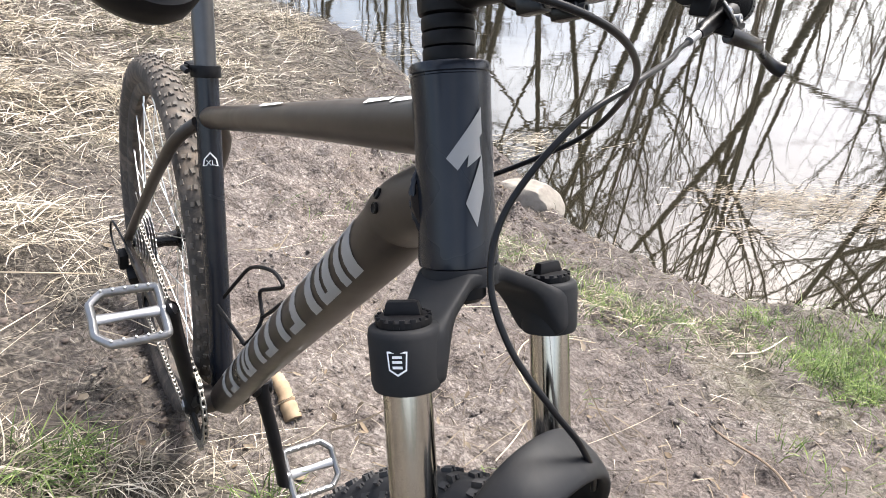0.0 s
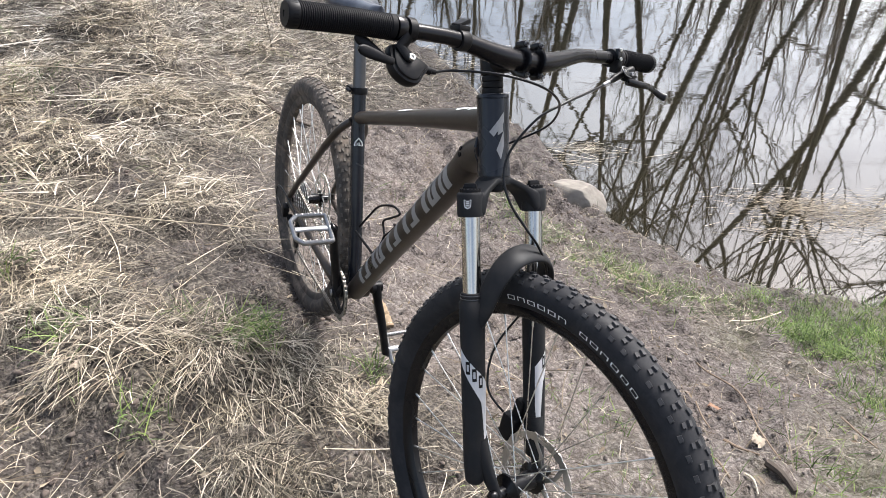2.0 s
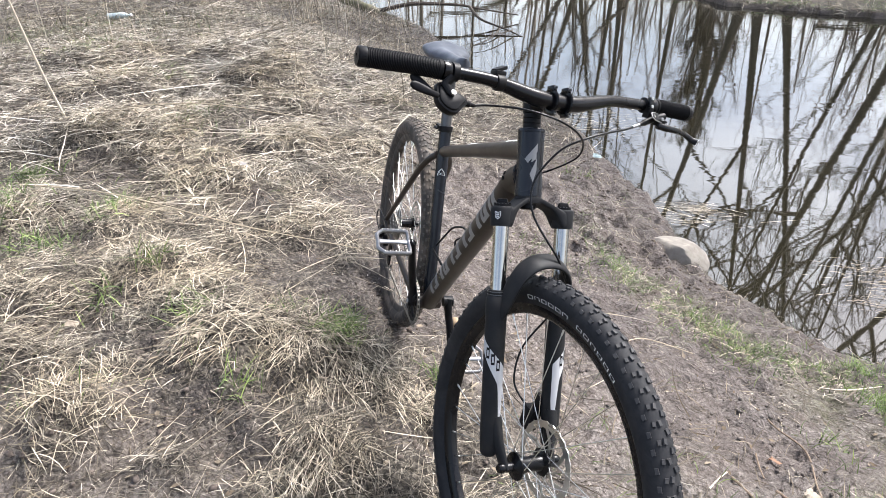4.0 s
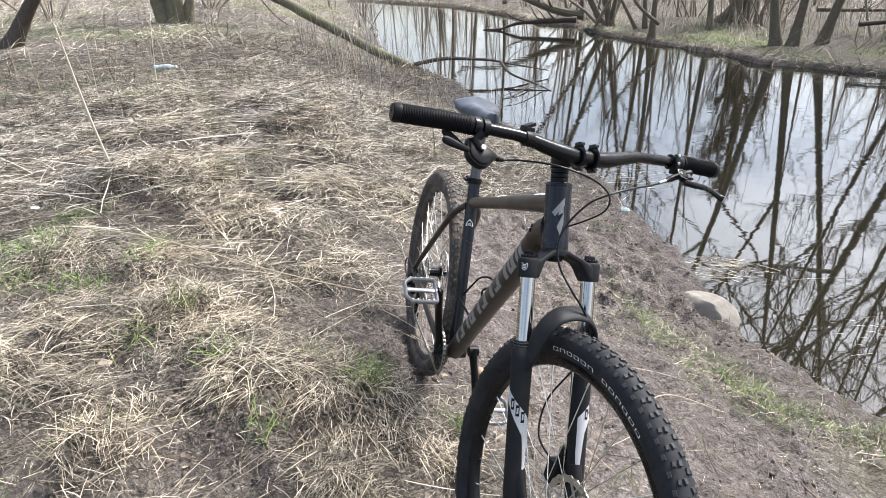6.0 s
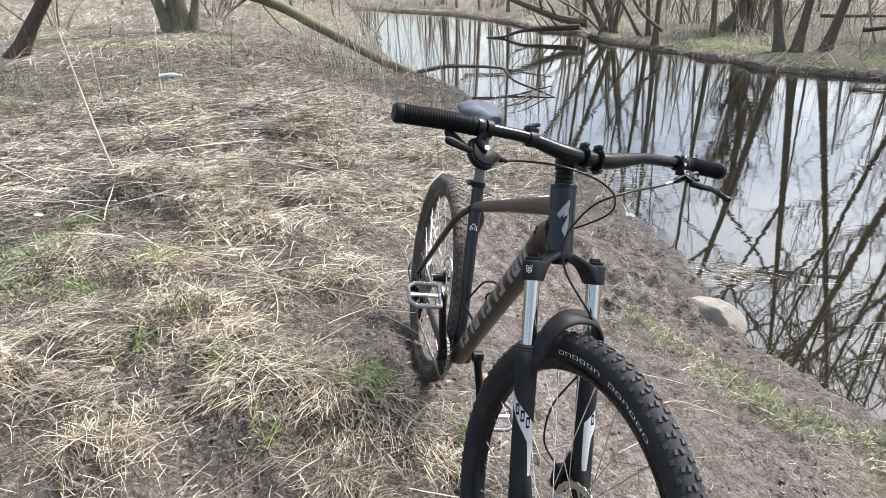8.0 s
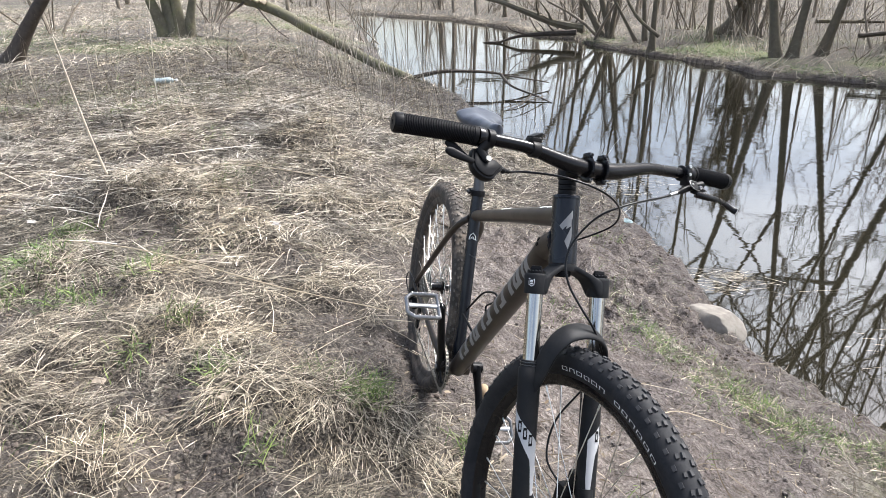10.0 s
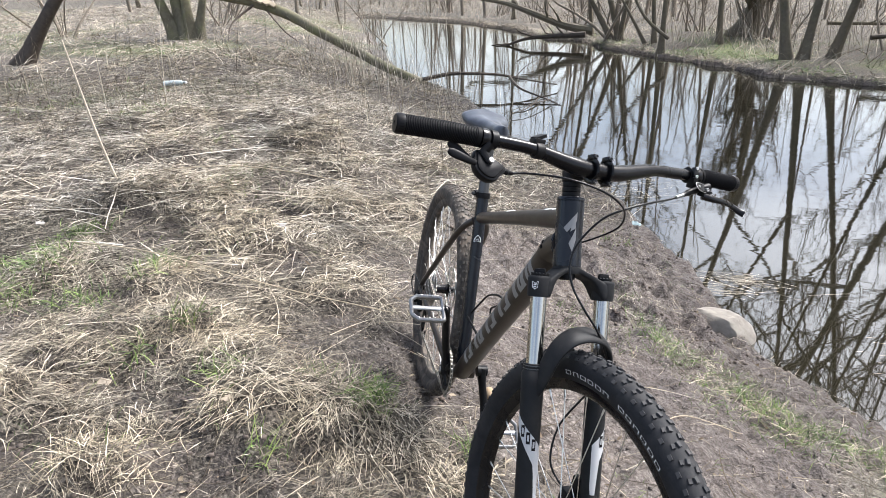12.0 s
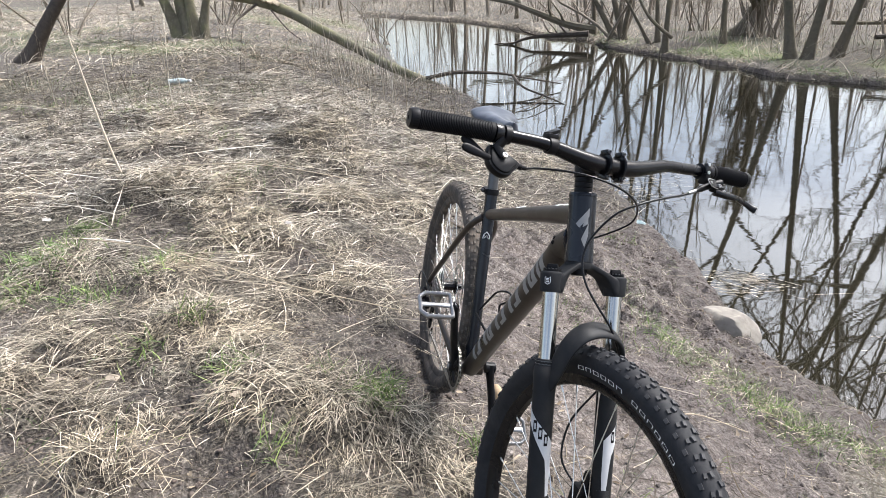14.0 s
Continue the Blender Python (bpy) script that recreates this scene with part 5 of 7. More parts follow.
def build_marks():
    # pale lettering bars along the down tube's right flank
    line = smooth_path(DT_PATH, 24)
    run = [0.0]
    for p, q in zip(line, line[1:]):
        run.append(run[-1] + (q - p).length)

    def skin(u, v):
        """u: metres from the head; v: angle up from the right flank."""
        k = max(i for i in range(len(run) - 1) if run[i] <= u)
        g = (u - run[k]) / (run[k + 1] - run[k])
        p, d = line[k].lerp(line[k + 1], g), (line[k + 1] - line[k]).normalized()
        z = (k + g) / (len(line) - 1) * (len(DT_R) - 1)
        n = min(int(z), len(DT_R) - 2)
        ra, rb = (DT_R[n][e] * (1 - z + n) + DT_R[n + 1][e] * (z - n) for e in (0, 1))
        above = d.cross(Vector((0, -1, 0))).normalized()
        above = above if above.z > 0 else -above
        # the sweep's first radius lies in the bicycle's plane, its second across it
        return p + Vector((0, -1, 0)) * (math.cos(v) * (rb + 0.0007)) + above * (math.sin(v) * (ra + 0.0007))
    # cable ports on the right flank near the head
    for u, v in ((0.048, 0.50), (0.050, 0.12)):
        p = skin(u, v)
        near = min(line, key=lambda s: (s - p).length)
        mb = Mesher()
        mb.lathe([(0.0046, -0.001), (0.0046, 0.0009), (0.0036, 0.0012), (0.0030, 0.0002), (0.0004, -0.0004)], p, (p - near).normalized(), 16)
        part("cable_port", mb, BLACK, down_tube)
    nl, first, last = 11, 0.105, run[-1] - 0.085
    step = (last - first) / nl
    for i in range(nl):
        mb = Mesher()
        strokes = [(0.0, 0.36, -0.80, 0.80)]
        if i in (1, 3, 5, 7, 9):
            strokes += [(0.0, 0.74, -0.80, -0.50)]
        if i in (0, 1, 2, 6, 8, 10):
            strokes += [(0.0, 0.74, 0.55, 0.80)]
        if i in (0, 1, 7):
            strokes += [(0.50, 0.26, -0.80, 0.75)]
        for o, w, v0, v1 in strokes:
            verts, rows = [], 7
            for k in range(rows):
                v = v0 + (v1 - v0) * k / (rows - 1)
                for e in (o, o + w):
                    verts.append(skin(first + step * (i + e) - 0.010 * v, v))
            mb.add(verts, [(2 * k, 2 * k + 1, 2 * k + 3, 2 * k + 2) for k in range(rows - 1)])
        part("lettering_bar", mb, DECAL, down_tube)
    # plain grey flash on the head tube
    mb = Mesher()

    def hskin(s, ang):
        return HEAD_TOP + DOWN * s + (AHEAD0 * math.cos(ang) + LEFT0 * math.sin(ang)) * 0.0272
    for quad in (((0.0296, 0.135), (0.0459, 0.135), (0.0685, -0.53), (0.0607, -0.79)), ((0.0570, -0.24), (0.0481, 0.06), (0.0600, 0.08), (0.0670, -0.30)), ((0.0590, 0.11), (0.0822, 0.13), (0.1052, -0.10), (0.0896, -0.37))):
        verts, nn = [], 8
        for i in range(nn + 1):
            for j in range(nn + 1):
                u, v = i / nn, j / nn
                s = (quad[0][0] * (1 - u) + quad[1][0] * u) * (1 - v) + (quad[3][0] * (1 - u) + quad[2][0] * u) * v
                g = (quad[0][1] * (1 - u) + quad[1][1] * u) * (1 - v) + (quad[3][1] * (1 - u) + quad[2][1] * u) * v
                verts.append(hskin(s, g))
        mb.add(verts, [(i * 9 + j, i * 9 + j + 1, (i + 1) * 9 + j + 1, (i + 1) * 9 + j) for i in range(nn) for j in range(nn)])
    part("flash_decal", mb, DECAL, head_tube, "plain grey zigzag mark")
    # white marks on the top tube's flank
    ta, tb = TT_REAR + Vector((0.010, 0, 0.001)), HEAD_TOP + DOWN * 0.044 + Vector((-0.012, 0, 0))
    for u0, u1 in ((0.42, 0.52), (0.84, 0.90), (0.91, 0.96)):
        mb = Mesher()
        verts = []
        for k in range(5):
            u = u0 + (u1 - u0) * k / 4
            p = ta.lerp(tb, u) + Vector((0, 0, 0.004 * u * (1 - u)))
            ry, rz = (0.0185 + 0.004 * u, 0.0170 + 0.006 * u)
            for w in (0.85 + 0.15 * k / 4, 1.12 + 0.12 * k / 4):
                verts.append(p + Vector((0, -math.cos(w) * ry, math.sin(w) * rz)))
        mb.add(verts, [(2 * k, 2 * k + 1, 2 * k + 3, 2 * k + 2) for k in range(4)])
        part("lettering_bar", mb, WHITE, top_tube)
    # size sticker on the seat tube
    c = BB + SEAT_UP * 0.398
    face = Vector((math.cos(0.25), -math.sin(0.25), 0.0))
    across = SEAT_UP.cross(face).normalized()
    mb = Mesher()
    tri = [(-0.011, -0.009), (0.011, -0.009), (0.009, 0.002), (0.0, 0.013), (-0.009, 0.002)]
    ring = [c + SEAT_UP * (z * k) + face * (0.0192 - (x * k) ** 2 / 0.036) + across * (x * k) for k in (1.0, 0.80) for x, z in tri]
    mb.add(ring, [(i, (i + 1) % 5, 5 + (i + 1) % 5, 5 + i) for i in range(5)])
    sticker = part("size_sticker", mb, WHITE, seat_tube, "white outlined size sticker")
    word = bpy.data.curves.new("size_mark", "FONT")
    word.body, word.size, word.align_x, word.align_y = "XL", 0.011, "CENTER", "CENTER"
    word.materials.append(WHITE)
    ob = new("size_mark", word)
    ob.parent = sticker
    ob.matrix_local = Matrix.Translation(c + face * 0.0196 - SEAT_UP * 0.003) @ Matrix((across, SEAT_UP, across.cross(SEAT_UP))).transposed().to_4x4()
    # white lettering bars on the tyre's right wall
    for i in range(13):
        if i == 6:
            continue
        mb = Mesher()
        a0 = radians(90 - 3.7 * i)
        w = radians(2.7)
        for r0, r1, f0, f1 in ((0.3255, 0.3263, 0, 1), (0.3322, 0.3330, 0, 1), (0.3255, 0.3330, 0, 0.13), (0.3255, 0.3330, 0.87, 1)):
            if i % 4 == 1 and r1 < 0.327:
                continue
            verts = []
            for k in range(4):
                a = a0 - w * (f0 + (f1 - f0) * k / 3)
                for r in (r0, r1):
                    verts.append(WF @ Vector((math.cos(a) * r, -(0.0232 + (r - 0.324) * 0.30) - 0.0008, math.sin(a) * r)))
            mb.add(verts, [(2 * k, 2 * k + 1, 2 * k + 3, 2 * k + 2) for k in range(3)])
        part("lettering_bar", mb, WHITE, front_wheel)


build_marks()


# ---- grass, litter and stones ----
def scatter(n, x0, x1, y0, y1, keep, seed):
    """Places for n tries in a rectangle, thinned by keep(x, y, dn, df), a chance of 0 to 1."""
    rng = np.random.default_rng(seed)
    x, y = rng.uniform(x0, x1, n), rng.uniform(y0, y1, n)
    dn, df = shore(x, y)
    k = rng.uniform(0, 1, n) < keep(x, y, dn, df)
    return x[k], y[k]


def blades(name, x, y, seed, length, width, rise, droop, mat, swirl=0.8, spread=0.8, lift=0.01, nodes=4, aim=None, curl=0.5):
    """Thin leaves of grass, a few points long; rise and droop are (low, high) angles in radians."""
    rng = np.random.default_rng(seed)
    n = len(x)
    ln = rng.uniform(*length, n) * rng.uniform(0.6, 1.0, n)
    az = (2 * math.pi * fbm(x * swirl, y * swirl, seed, 2) if aim is None else aim) + rng.normal(0, spread, n)
    e0 = rise[0] + (rise[1] - rise[0]) * rng.beta(1.3, 2.6, n)
    bend = rng.uniform(*droop, n)
    wd = rng.uniform(*width, n)
    roll = rng.uniform(-0.9, 0.9, n)
    turn = rng.normal(0, curl, n)
    base = ground_height(x, y) + lift * rng.beta(1.0, 1.6, n)
    px, py, pz = x.copy(), y.copy(), base.copy()
    verts = np.zeros((n, nodes, 2, 3))
    for k in range(nodes):
        t = k / (nodes - 1)
        a = az + turn * t
        sx, sy = -np.sin(a), np.cos(a)
        half = wd * (1 - 0.75 * t * t) * 0.5
        lay = np.maximum(pz, ground_height(px, py) + 0.003) if k else pz
        for s, sign in enumerate((-1, 1)):
            verts[:, k, s, 0] = px + sign * half * sx * np.cos(roll)
            verts[:, k, s, 1] = py + sign * half * sy * np.cos(roll)
            verts[:, k, s, 2] = lay + sign * half * np.sin(roll)
        e = e0 - bend * t
        st = ln / (nodes - 1)
        px, py, pz = px + st * np.cos(e) * np.cos(a), py + st * np.cos(e) * np.sin(a), lay + st * np.sin(e)
    i = np.arange(n)[:, None] * nodes * 2
    faces = np.concatenate([i + np.array([2 * k, 2 * k + 1, 2 * k + 3, 2 * k + 2]) for k in range(nodes - 1)], 0)
    return new(name, big_mesh(name, verts.reshape(-1, 3), faces, mat))


def cover(x, y, dn):
    """How thick the dry grass lies, 0 to 1."""
    g = (1 - trodden(x, y, dn)) * (1 - 0.92 * muddy(x, y)) * (1 - 0.75 * clefts(x, y))
    return np.clip(g * (0.66 + 0.85 * fbm(x * 2.1, y * 2.1, 51, 3)), 0, 1)


def near_straw(x, y, dn, df):
    lip = 0.16 * np.exp(-(((dn - 0.55) / 0.28) ** 2)) * (x > -0.35) * np.clip(0.6 + fbm(x * 3, y * 3, 53), 0, 1)
    return np.where((dn > 0.05) & (dn < df), 0.003 + cover(x, y, dn) + lip, 0)


def mid_straw(x, y, dn, df):
    near = (x > -2.4) & (y < 3.0)
    return np.where((dn > 0.1) & (dn < df) & ~near, 0.05 + 0.9 * (1 - trodden(x, y, dn)) * np.clip(0.85 + 0.5 * fbm(x, y, 52, 3), 0, 1), 0)


# the way the fallen grass lies
def lie(x, y):
    return 0.47 + 1.3 * fbm(x * 1.3, y * 1.3, 58, 2) + 1.5 * fbm(x * 6.5, y * 6.5, 59, 2)


def far_enough(x, y):
    """1 near the path's side, falling off with distance, for the short litter."""
    return np.clip(1.25 - np.hypot(x + 0.2, y - 0.4) / 3.6, 0.3, 1)


# low layer of old blades; its dark colour stands for shade under the straw
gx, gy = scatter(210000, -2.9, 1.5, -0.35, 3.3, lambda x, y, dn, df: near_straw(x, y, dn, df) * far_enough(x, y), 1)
tagged(blades("dry_grass", gx, gy, 71, (0.015, 0.085), (0.0011, 0.0026), (-0.05, 0.45), (0.0, 0.5), SHADED_THATCH, 2.6, 1.2, 0.016, 3, None, 0.25), "matted dry straw-coloured grass lying on the bank", "grass", kind="stuff")


def mats(name, n, box, per, length, width, spread, seed, label, keep, lift=0.04, nodes=4, mat=None):
    """Swathes of fallen grass: bundles of nearly straight stalks that lie the same way, with gaps between them."""
    cx, cy = scatter(n, *box, keep, seed)
    rng = np.random.default_rng(seed + 5)
    k = rng.integers(per[0], per[1], len(cx))
    idx = np.repeat(np.arange(len(cx)), k)
    way = lie(cx, cy) + rng.normal(0, 0.7, len(cx)) + math.pi * rng.integers(0, 2, len(cx))
    along, across = rng.normal(0, 1, len(idx)) * spread * 1.3, rng.normal(0, 1, len(idx)) * spread * 0.6
    c, sn = np.cos(way)[idx], np.sin(way)[idx]
    x, y = cx[idx] + along * c - across * sn, cy[idx] + along * sn + across * c
    aim = 0.5 * way[idx] + 0.5 * lie(x, y) + rng.normal(0, 0.55, len(idx)) + math.pi * (rng.uniform(0, 1, len(idx)) < 0.3)
    dry = rng.uniform(0, 1, len(x)) > 1.5 * muddy(x, y)
    x, y, aim = x[dry], y[dry], aim[dry]
    ob = blades(name, x, y, seed + 400, length, width, (-0.02, 0.55), (0.1, 0.95), mat or STRAW, 1.0, 0.25, lift, nodes, aim, 0.45)
    tagged(ob, label, "grass", kind="stuff")


def thick(x, y, dn, df):
    """Where the swathes lie: on the mounds and wherever the cover is thick, never on the mud."""
    return np.where((dn < df) & (dn > 0.5), np.clip(cover(x, y, dn) * 1.25 - 0.12 + 3.5 * mounds(x, y), 0, 1) * (1 - 0.95 * muddy(x, y)) * (1 - trodden(x, y, dn)), 0)


mats("grass_swathe", 1100, (-2.9, 0.6, -0.35, 2.6), (26, 70), (0.05, 0.19), (0.0010, 0.0026), 0.050, 31, "swathes of pale dry grass fallen over one another", thick, 0.045)
mats("grass_swathe", 330, (-1.7, 1.9, 0.9, 5.2), (8, 26), (0.03, 0.13), (0.0010, 0.0026), 0.06, 33, "thin dry grass along the lip of the bank", lambda x, y, dn, df: np.where((dn > 0.12) & (dn < 1.15) & (dn < df), np.clip(0.4 + 1.2 * fbm(x * 2.4, y * 2.4, 54, 2), 0, 1), 0))
mats("grass_swathe", 2000, (-6.0, -1.2, 1.3, 6.5), (16, 44), (0.06, 0.22), (0.0022, 0.0050), 0.085, 32, "swathes of long dry grass fallen behind the bicycle", thick, 0.06, 4, MID_STRAW)


def tussocks(name, n, box, per, length, width, seed, label):
    """Mops of dry grass: blades that rise from one root and fall over to one side."""
    cx, cy = scatter(n, *box, lambda x, y, dn, df: np.where((dn < df) & (dn > 0.3), np.clip(cover(x, y, dn) * 1.5 - 0.25, 0, 1), 0), seed)
    rng = np.random.default_rng(seed)
    k = rng.integers(per[0], per[1], len(cx))
    idx = np.repeat(np.arange(len(cx)), k)
    rad = rng.uniform(0.02, 0.07, len(cx))[idx]
    # they fall downhill and away from one another
    lay = np.repeat(rng.uniform(0, 2 * math.pi, len(cx)), k)
    off = rng.normal(0, 1, (len(idx), 2))
    x, y = cx[idx] + off[:, 0] * rad, cy[idx] + off[:, 1] * rad
    aim = np.where(rng.uniform(0, 1, len(idx)) < 0.55, lay + rng.normal(0, 0.7, len(idx)), np.arctan2(off[:, 1], off[:, 0]))
    dry = rng.uniform(0, 1, len(x)) > 1.5 * muddy(x, y)
    x, y, aim = x[dry], y[dry], aim[dry]
    ob = blades(name, x, y, seed + 300, length, width, (0.2, 1.25), (1.0, 2.1), STRAW, 1.0, 0.35, 0.02, 5, aim)
    tagged(ob, label, "grass", kind="stuff")


tussocks("grass_tussock", 180, (-2.7, 0.9, -0.35, 3.3), (60, 150), (0.035, 0.120), (0.0010, 0.0026), 21, "tussocks of dry grass falling over the bank")
tussocks("grass_tussock", 420, (-8.0, -1.0, 0.8, 9.0), (24, 56), (0.06, 0.18), (0.0028, 0.0062), 22, "tussocks of dry grass behind the bicycle")


def mops():
    """Thick tufts on the mounds whose blades hang over the edge."""
    for cx, cy, r, h in HUMMOCKS:
        rng = np.random.default_rng(int(900 * abs(cx) + 77 * cy))
        n = int(1900 * r if math.hypot(cx, cy) < 2.2 else 900 * r)
        a, q = rng.uniform(0, 2 * math.pi, n), r * rng.uniform(0.0, 1.0, n) ** 0.6 * 0.95
        far = 1.0 if math.hypot(cx, cy) < 2.2 else 1.6
        x, y = cx + q * np.cos(a), cy + q * np.sin(a)
        a = np.where(rng.uniform(0, 1, n) < 0.55, a + rng.normal(0, 0.6, n), lie(x, y) + rng.normal(0, 0.9, n))
        dry = rng.uniform(0, 1, n) > 1.5 * muddy(x, y)
        ob = blades("grass_tussock", x[dry], y[dry], int(100 * abs(cx)) + 7, (0.03 * far, 0.14 * far), (0.0010 * far, 0.0026 * far), (0.0, 0.6), (0.4, 1.7), STRAW, 1.0, 0.3, 0.03, 5, a[dry], 0.5)
        tagged(ob, "dry grass tussock hanging over a small mound", "grass", "grass mounds", "stuff")


mops()
# handfuls of grass swept down off the mounds: place, heading, spread, count
for fx, fy, fa, fr, fn in ((-0.72, 0.52, -0.9, 0.10, 260), (-0.55, 0.58, -0.75, 0.10, 240), (-0.62, 0.42, -1.0, 0.08, 170), (-0.44, 0.55, -0.6, 0.09, 170), (-0.42, 0.22, -1.2, 0.10, 220), (-0.30, 0.50, -0.3, 0.07, 90), (-0.52, 0.10, -0.4, 0.09, 120), (-0.98, 0.38, -1.3, 0.10, 180), (-1.25, 0.20, -0.2, 0.12, 200), (-1.55, 0.20, 0.3, 0.14, 240), (-1.35, 0.55, 0.0, 0.12, 200)):
    rng = np.random.default_rng(int(500 * abs(fx) + 91 * fy))
    q = rng.normal(0, fr * 0.6, (fn, 2))
    ob = blades("grass_swathe", fx + q[:, 0], fy + q[:, 1], int(300 * abs(fx)) + 11, (0.05, 0.16), (0.0011, 0.0027), (0.0, 0.5), (0.1, 1.0), STRAW, 1.0, 0.1, 0.03, 4, fa + rng.normal(0, 0.5, fn), 0.45)
    tagged(ob, "handful of pale dry grass swept down off a mound", "grass", "grass mounds", "stuff")
LONG = lambda x, y, dn, df: np.where((dn < df) & (dn > 1.2), np.clip(cover(x, y, dn) + 0.25, 0, 1), 0)
for count, box, length, width, seed in ((700, (-2.9, 0.2, -0.2, 2.2), (0.14, 0.45), (0.0014, 0.0032), 2), (700, (-4.4, -1.3, 1.1, 3.8), (0.30, 0.95), (0.0036, 0.0064), 27), (420, (-7.0, -2.0, 2.4, 6.5), (0.4, 1.2), (0.0050, 0.0085), 29)):
    gx, gy = scatter(count, *box, LONG, seed)
    tagged(blades("dry_reed", gx, gy, 72 + seed, length, width, (0.0, 0.16), (0.02, 0.22), STRAW if seed == 2 else MID_STRAW, 1.0, 0.55, 0.07, 6, lie(gx, gy) * 0.6 + math.pi * (seed % 2), 0.18), "long pale reed stalks fallen across the grass", "reed", kind="stuff")
# under-layer again, with shade between the stalks put into its colour
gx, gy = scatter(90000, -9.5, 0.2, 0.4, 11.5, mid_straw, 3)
tagged(blades("dry_grass", gx, gy, 73, (0.05, 0.26), (0.0028, 0.0062), (-0.05, 0.6), (0.0, 0.9), SHADED_THATCH, 1.3, 1.1, 0.03, 3, None, 0.3), "matted dry straw-coloured grass behind the bicycle", "grass", kind="stuff")
gx, gy = scatter(16000, -8.0, 5.0, -6.0, 0.6, lambda x, y, dn, df: np.where((dn > 0.2) & (dn < df) & ((y < -0.2) | (x < -2.5)), np.clip(0.1 + cover(x, y, dn), 0, 1), 0), 28)
tagged(blades("dry_grass", gx, gy, 95, (0.08, 0.28), (0.004, 0.0075), (-0.05, 0.6), (0.0, 0.8), STRAW, 1.6, 0.8, 0.03, 3), "matted dry grass behind the standing place", "grass", kind="stuff")
gx, gy = scatter(40000, -30, -4, 2, 34, lambda x, y, dn, df: np.where((dn > 0.2) & (dn < df) & (np.hypot(x, y) > 9.8), 0.9, 0), 4)
tagged(blades("dry_grass", gx, gy, 74, (0.18, 0.6), (0.006, 0.013), (0.0, 1.1), (0.2, 1.2), PALE_STRAW, nodes=3), "dry grass under distant trees", "grass", kind="stuff")
gx, gy = scatter(190000, -20, 14, 11, 30, lambda x, y, dn, df: np.where((df > -0.02) & (df < 0.45) & (df < dn), 0.9, 0), 25)
tagged(blades("sedge", gx, gy, 92, (0.12, 0.36), (0.004, 0.010), (0.2, 1.5), (0.6, 2.6), PALE_STRAW), "dry sedge hanging over the far bank's edge", "grass", kind="stuff")
gx, gy = scatter(190000, -20, 14, 11, 30, lambda x, y, dn, df: np.where((df > -0.02) & (df < 0.25) & (df < dn), 0.9, 0), 26)
tagged(blades("root_fringe", gx, gy, 93, (0.08, 0.30), (0.006, 0.014), (-1.3, 0.6), (0.0, 0.9), TWIGS, nodes=3), "dark roots and dead stems fringing the far bank", "roots", kind="stuff")
gx, gy = scatter(44000, -22, 24, 12, 48, lambda x, y, dn, df: np.where((df > 0.15) & (df < dn), 0.5, 0), 5)
tagged(blades("dry_grass", gx, gy, 75, (0.3, 1.1), (0.006, 0.013), (0.3, 1.5), (0.1, 0.9), PALE_STRAW, nodes=3), "dry grass on the far bank", "grass", kind="stuff")

TUFTS = [(-2.58, 0.85, 0.16, 210), (-2.04, 1.02, 0.11, 90), (-2.38, 0.60, 0.14, 90), (-2.09, 0.70, 0.10, 60), (-1.11, 0.50, 0.055, 50), (-0.65, 0.66, 0.065, 130), (-0.62, 0.60, 0.04, 50), (-2.78, 1.23, 0.10, 110), (-2.49, 2.10, 0.16, 60), (-4.75, 3.32, 0.35, 130),
         (-6.5, 3.6, 0.6, 160), (-1.47, 0.71, 0.05, 40), (-0.77, 0.29, 0.05, 36), (-0.87, 0.67, 0.05, 30), (-1.48, 0.49, 0.07, 30), (-0.32, 0.68, 0.05, 36), (-3.6, 2.9, 0.3, 80),
         (-0.01, 2.26, 0.12, 60), (0.48, 2.0, 0.12, 90), (0.71, 1.93, 0.10, 60), (0.30, 1.75, 0.10, 30), (0.62, 1.74, 0.12, 50), (0.05, 2.05, 0.10, 24), (-0.5, 3.6, 0.12, 40), (0.88, 1.15, 0.07, 24), (0.92, 0.72, 0.10, 40), (0.35, 0.75, 0.10, 20),
         (1.12, 2.01, 0.07, 70), (1.21, 1.69, 0.13, 300), (1.24, 1.53, 0.12, 260), (1.47, 1.79, 0.18, 420), (1.72, 1.70, 0.20, 460), (1.50, 1.50, 0.14, 220), (1.23, 1.14, 0.12, 90), (1.45, 1.20, 0.14, 130), (1.95, 1.75, 0.25, 400), (1.35, 1.98, 0.12, 110), (1.7, 2.02, 0.16, 160), (2.2, 1.6, 0.3, 300)]
for tx, ty, tr, tn in TUFTS:
    rng = np.random.default_rng(int(1000 * abs(tx) + 77 * ty))
    q = rng.normal(0, tr * 0.62, (int(tn * (1.5 if tx < -0.4 else 2 if tx < 1.1 else 2.3)), 2))
    ob = blades("grass_tuft", tx + q[:, 0], ty + q[:, 1], int(100 * ty) + 5, (0.04, 0.13) if tx < -0.4 else (0.03, 0.10), (0.0016, 0.0036) if tx > -1.3 else (0.0024, 0.0050), (0.6, 1.5), (0.3, 1.5), GREEN, 1.5, 1.6, 0.03)
    tagged(ob, "small tuft of fresh green grass", "grass", "grass tufts", "stuff")

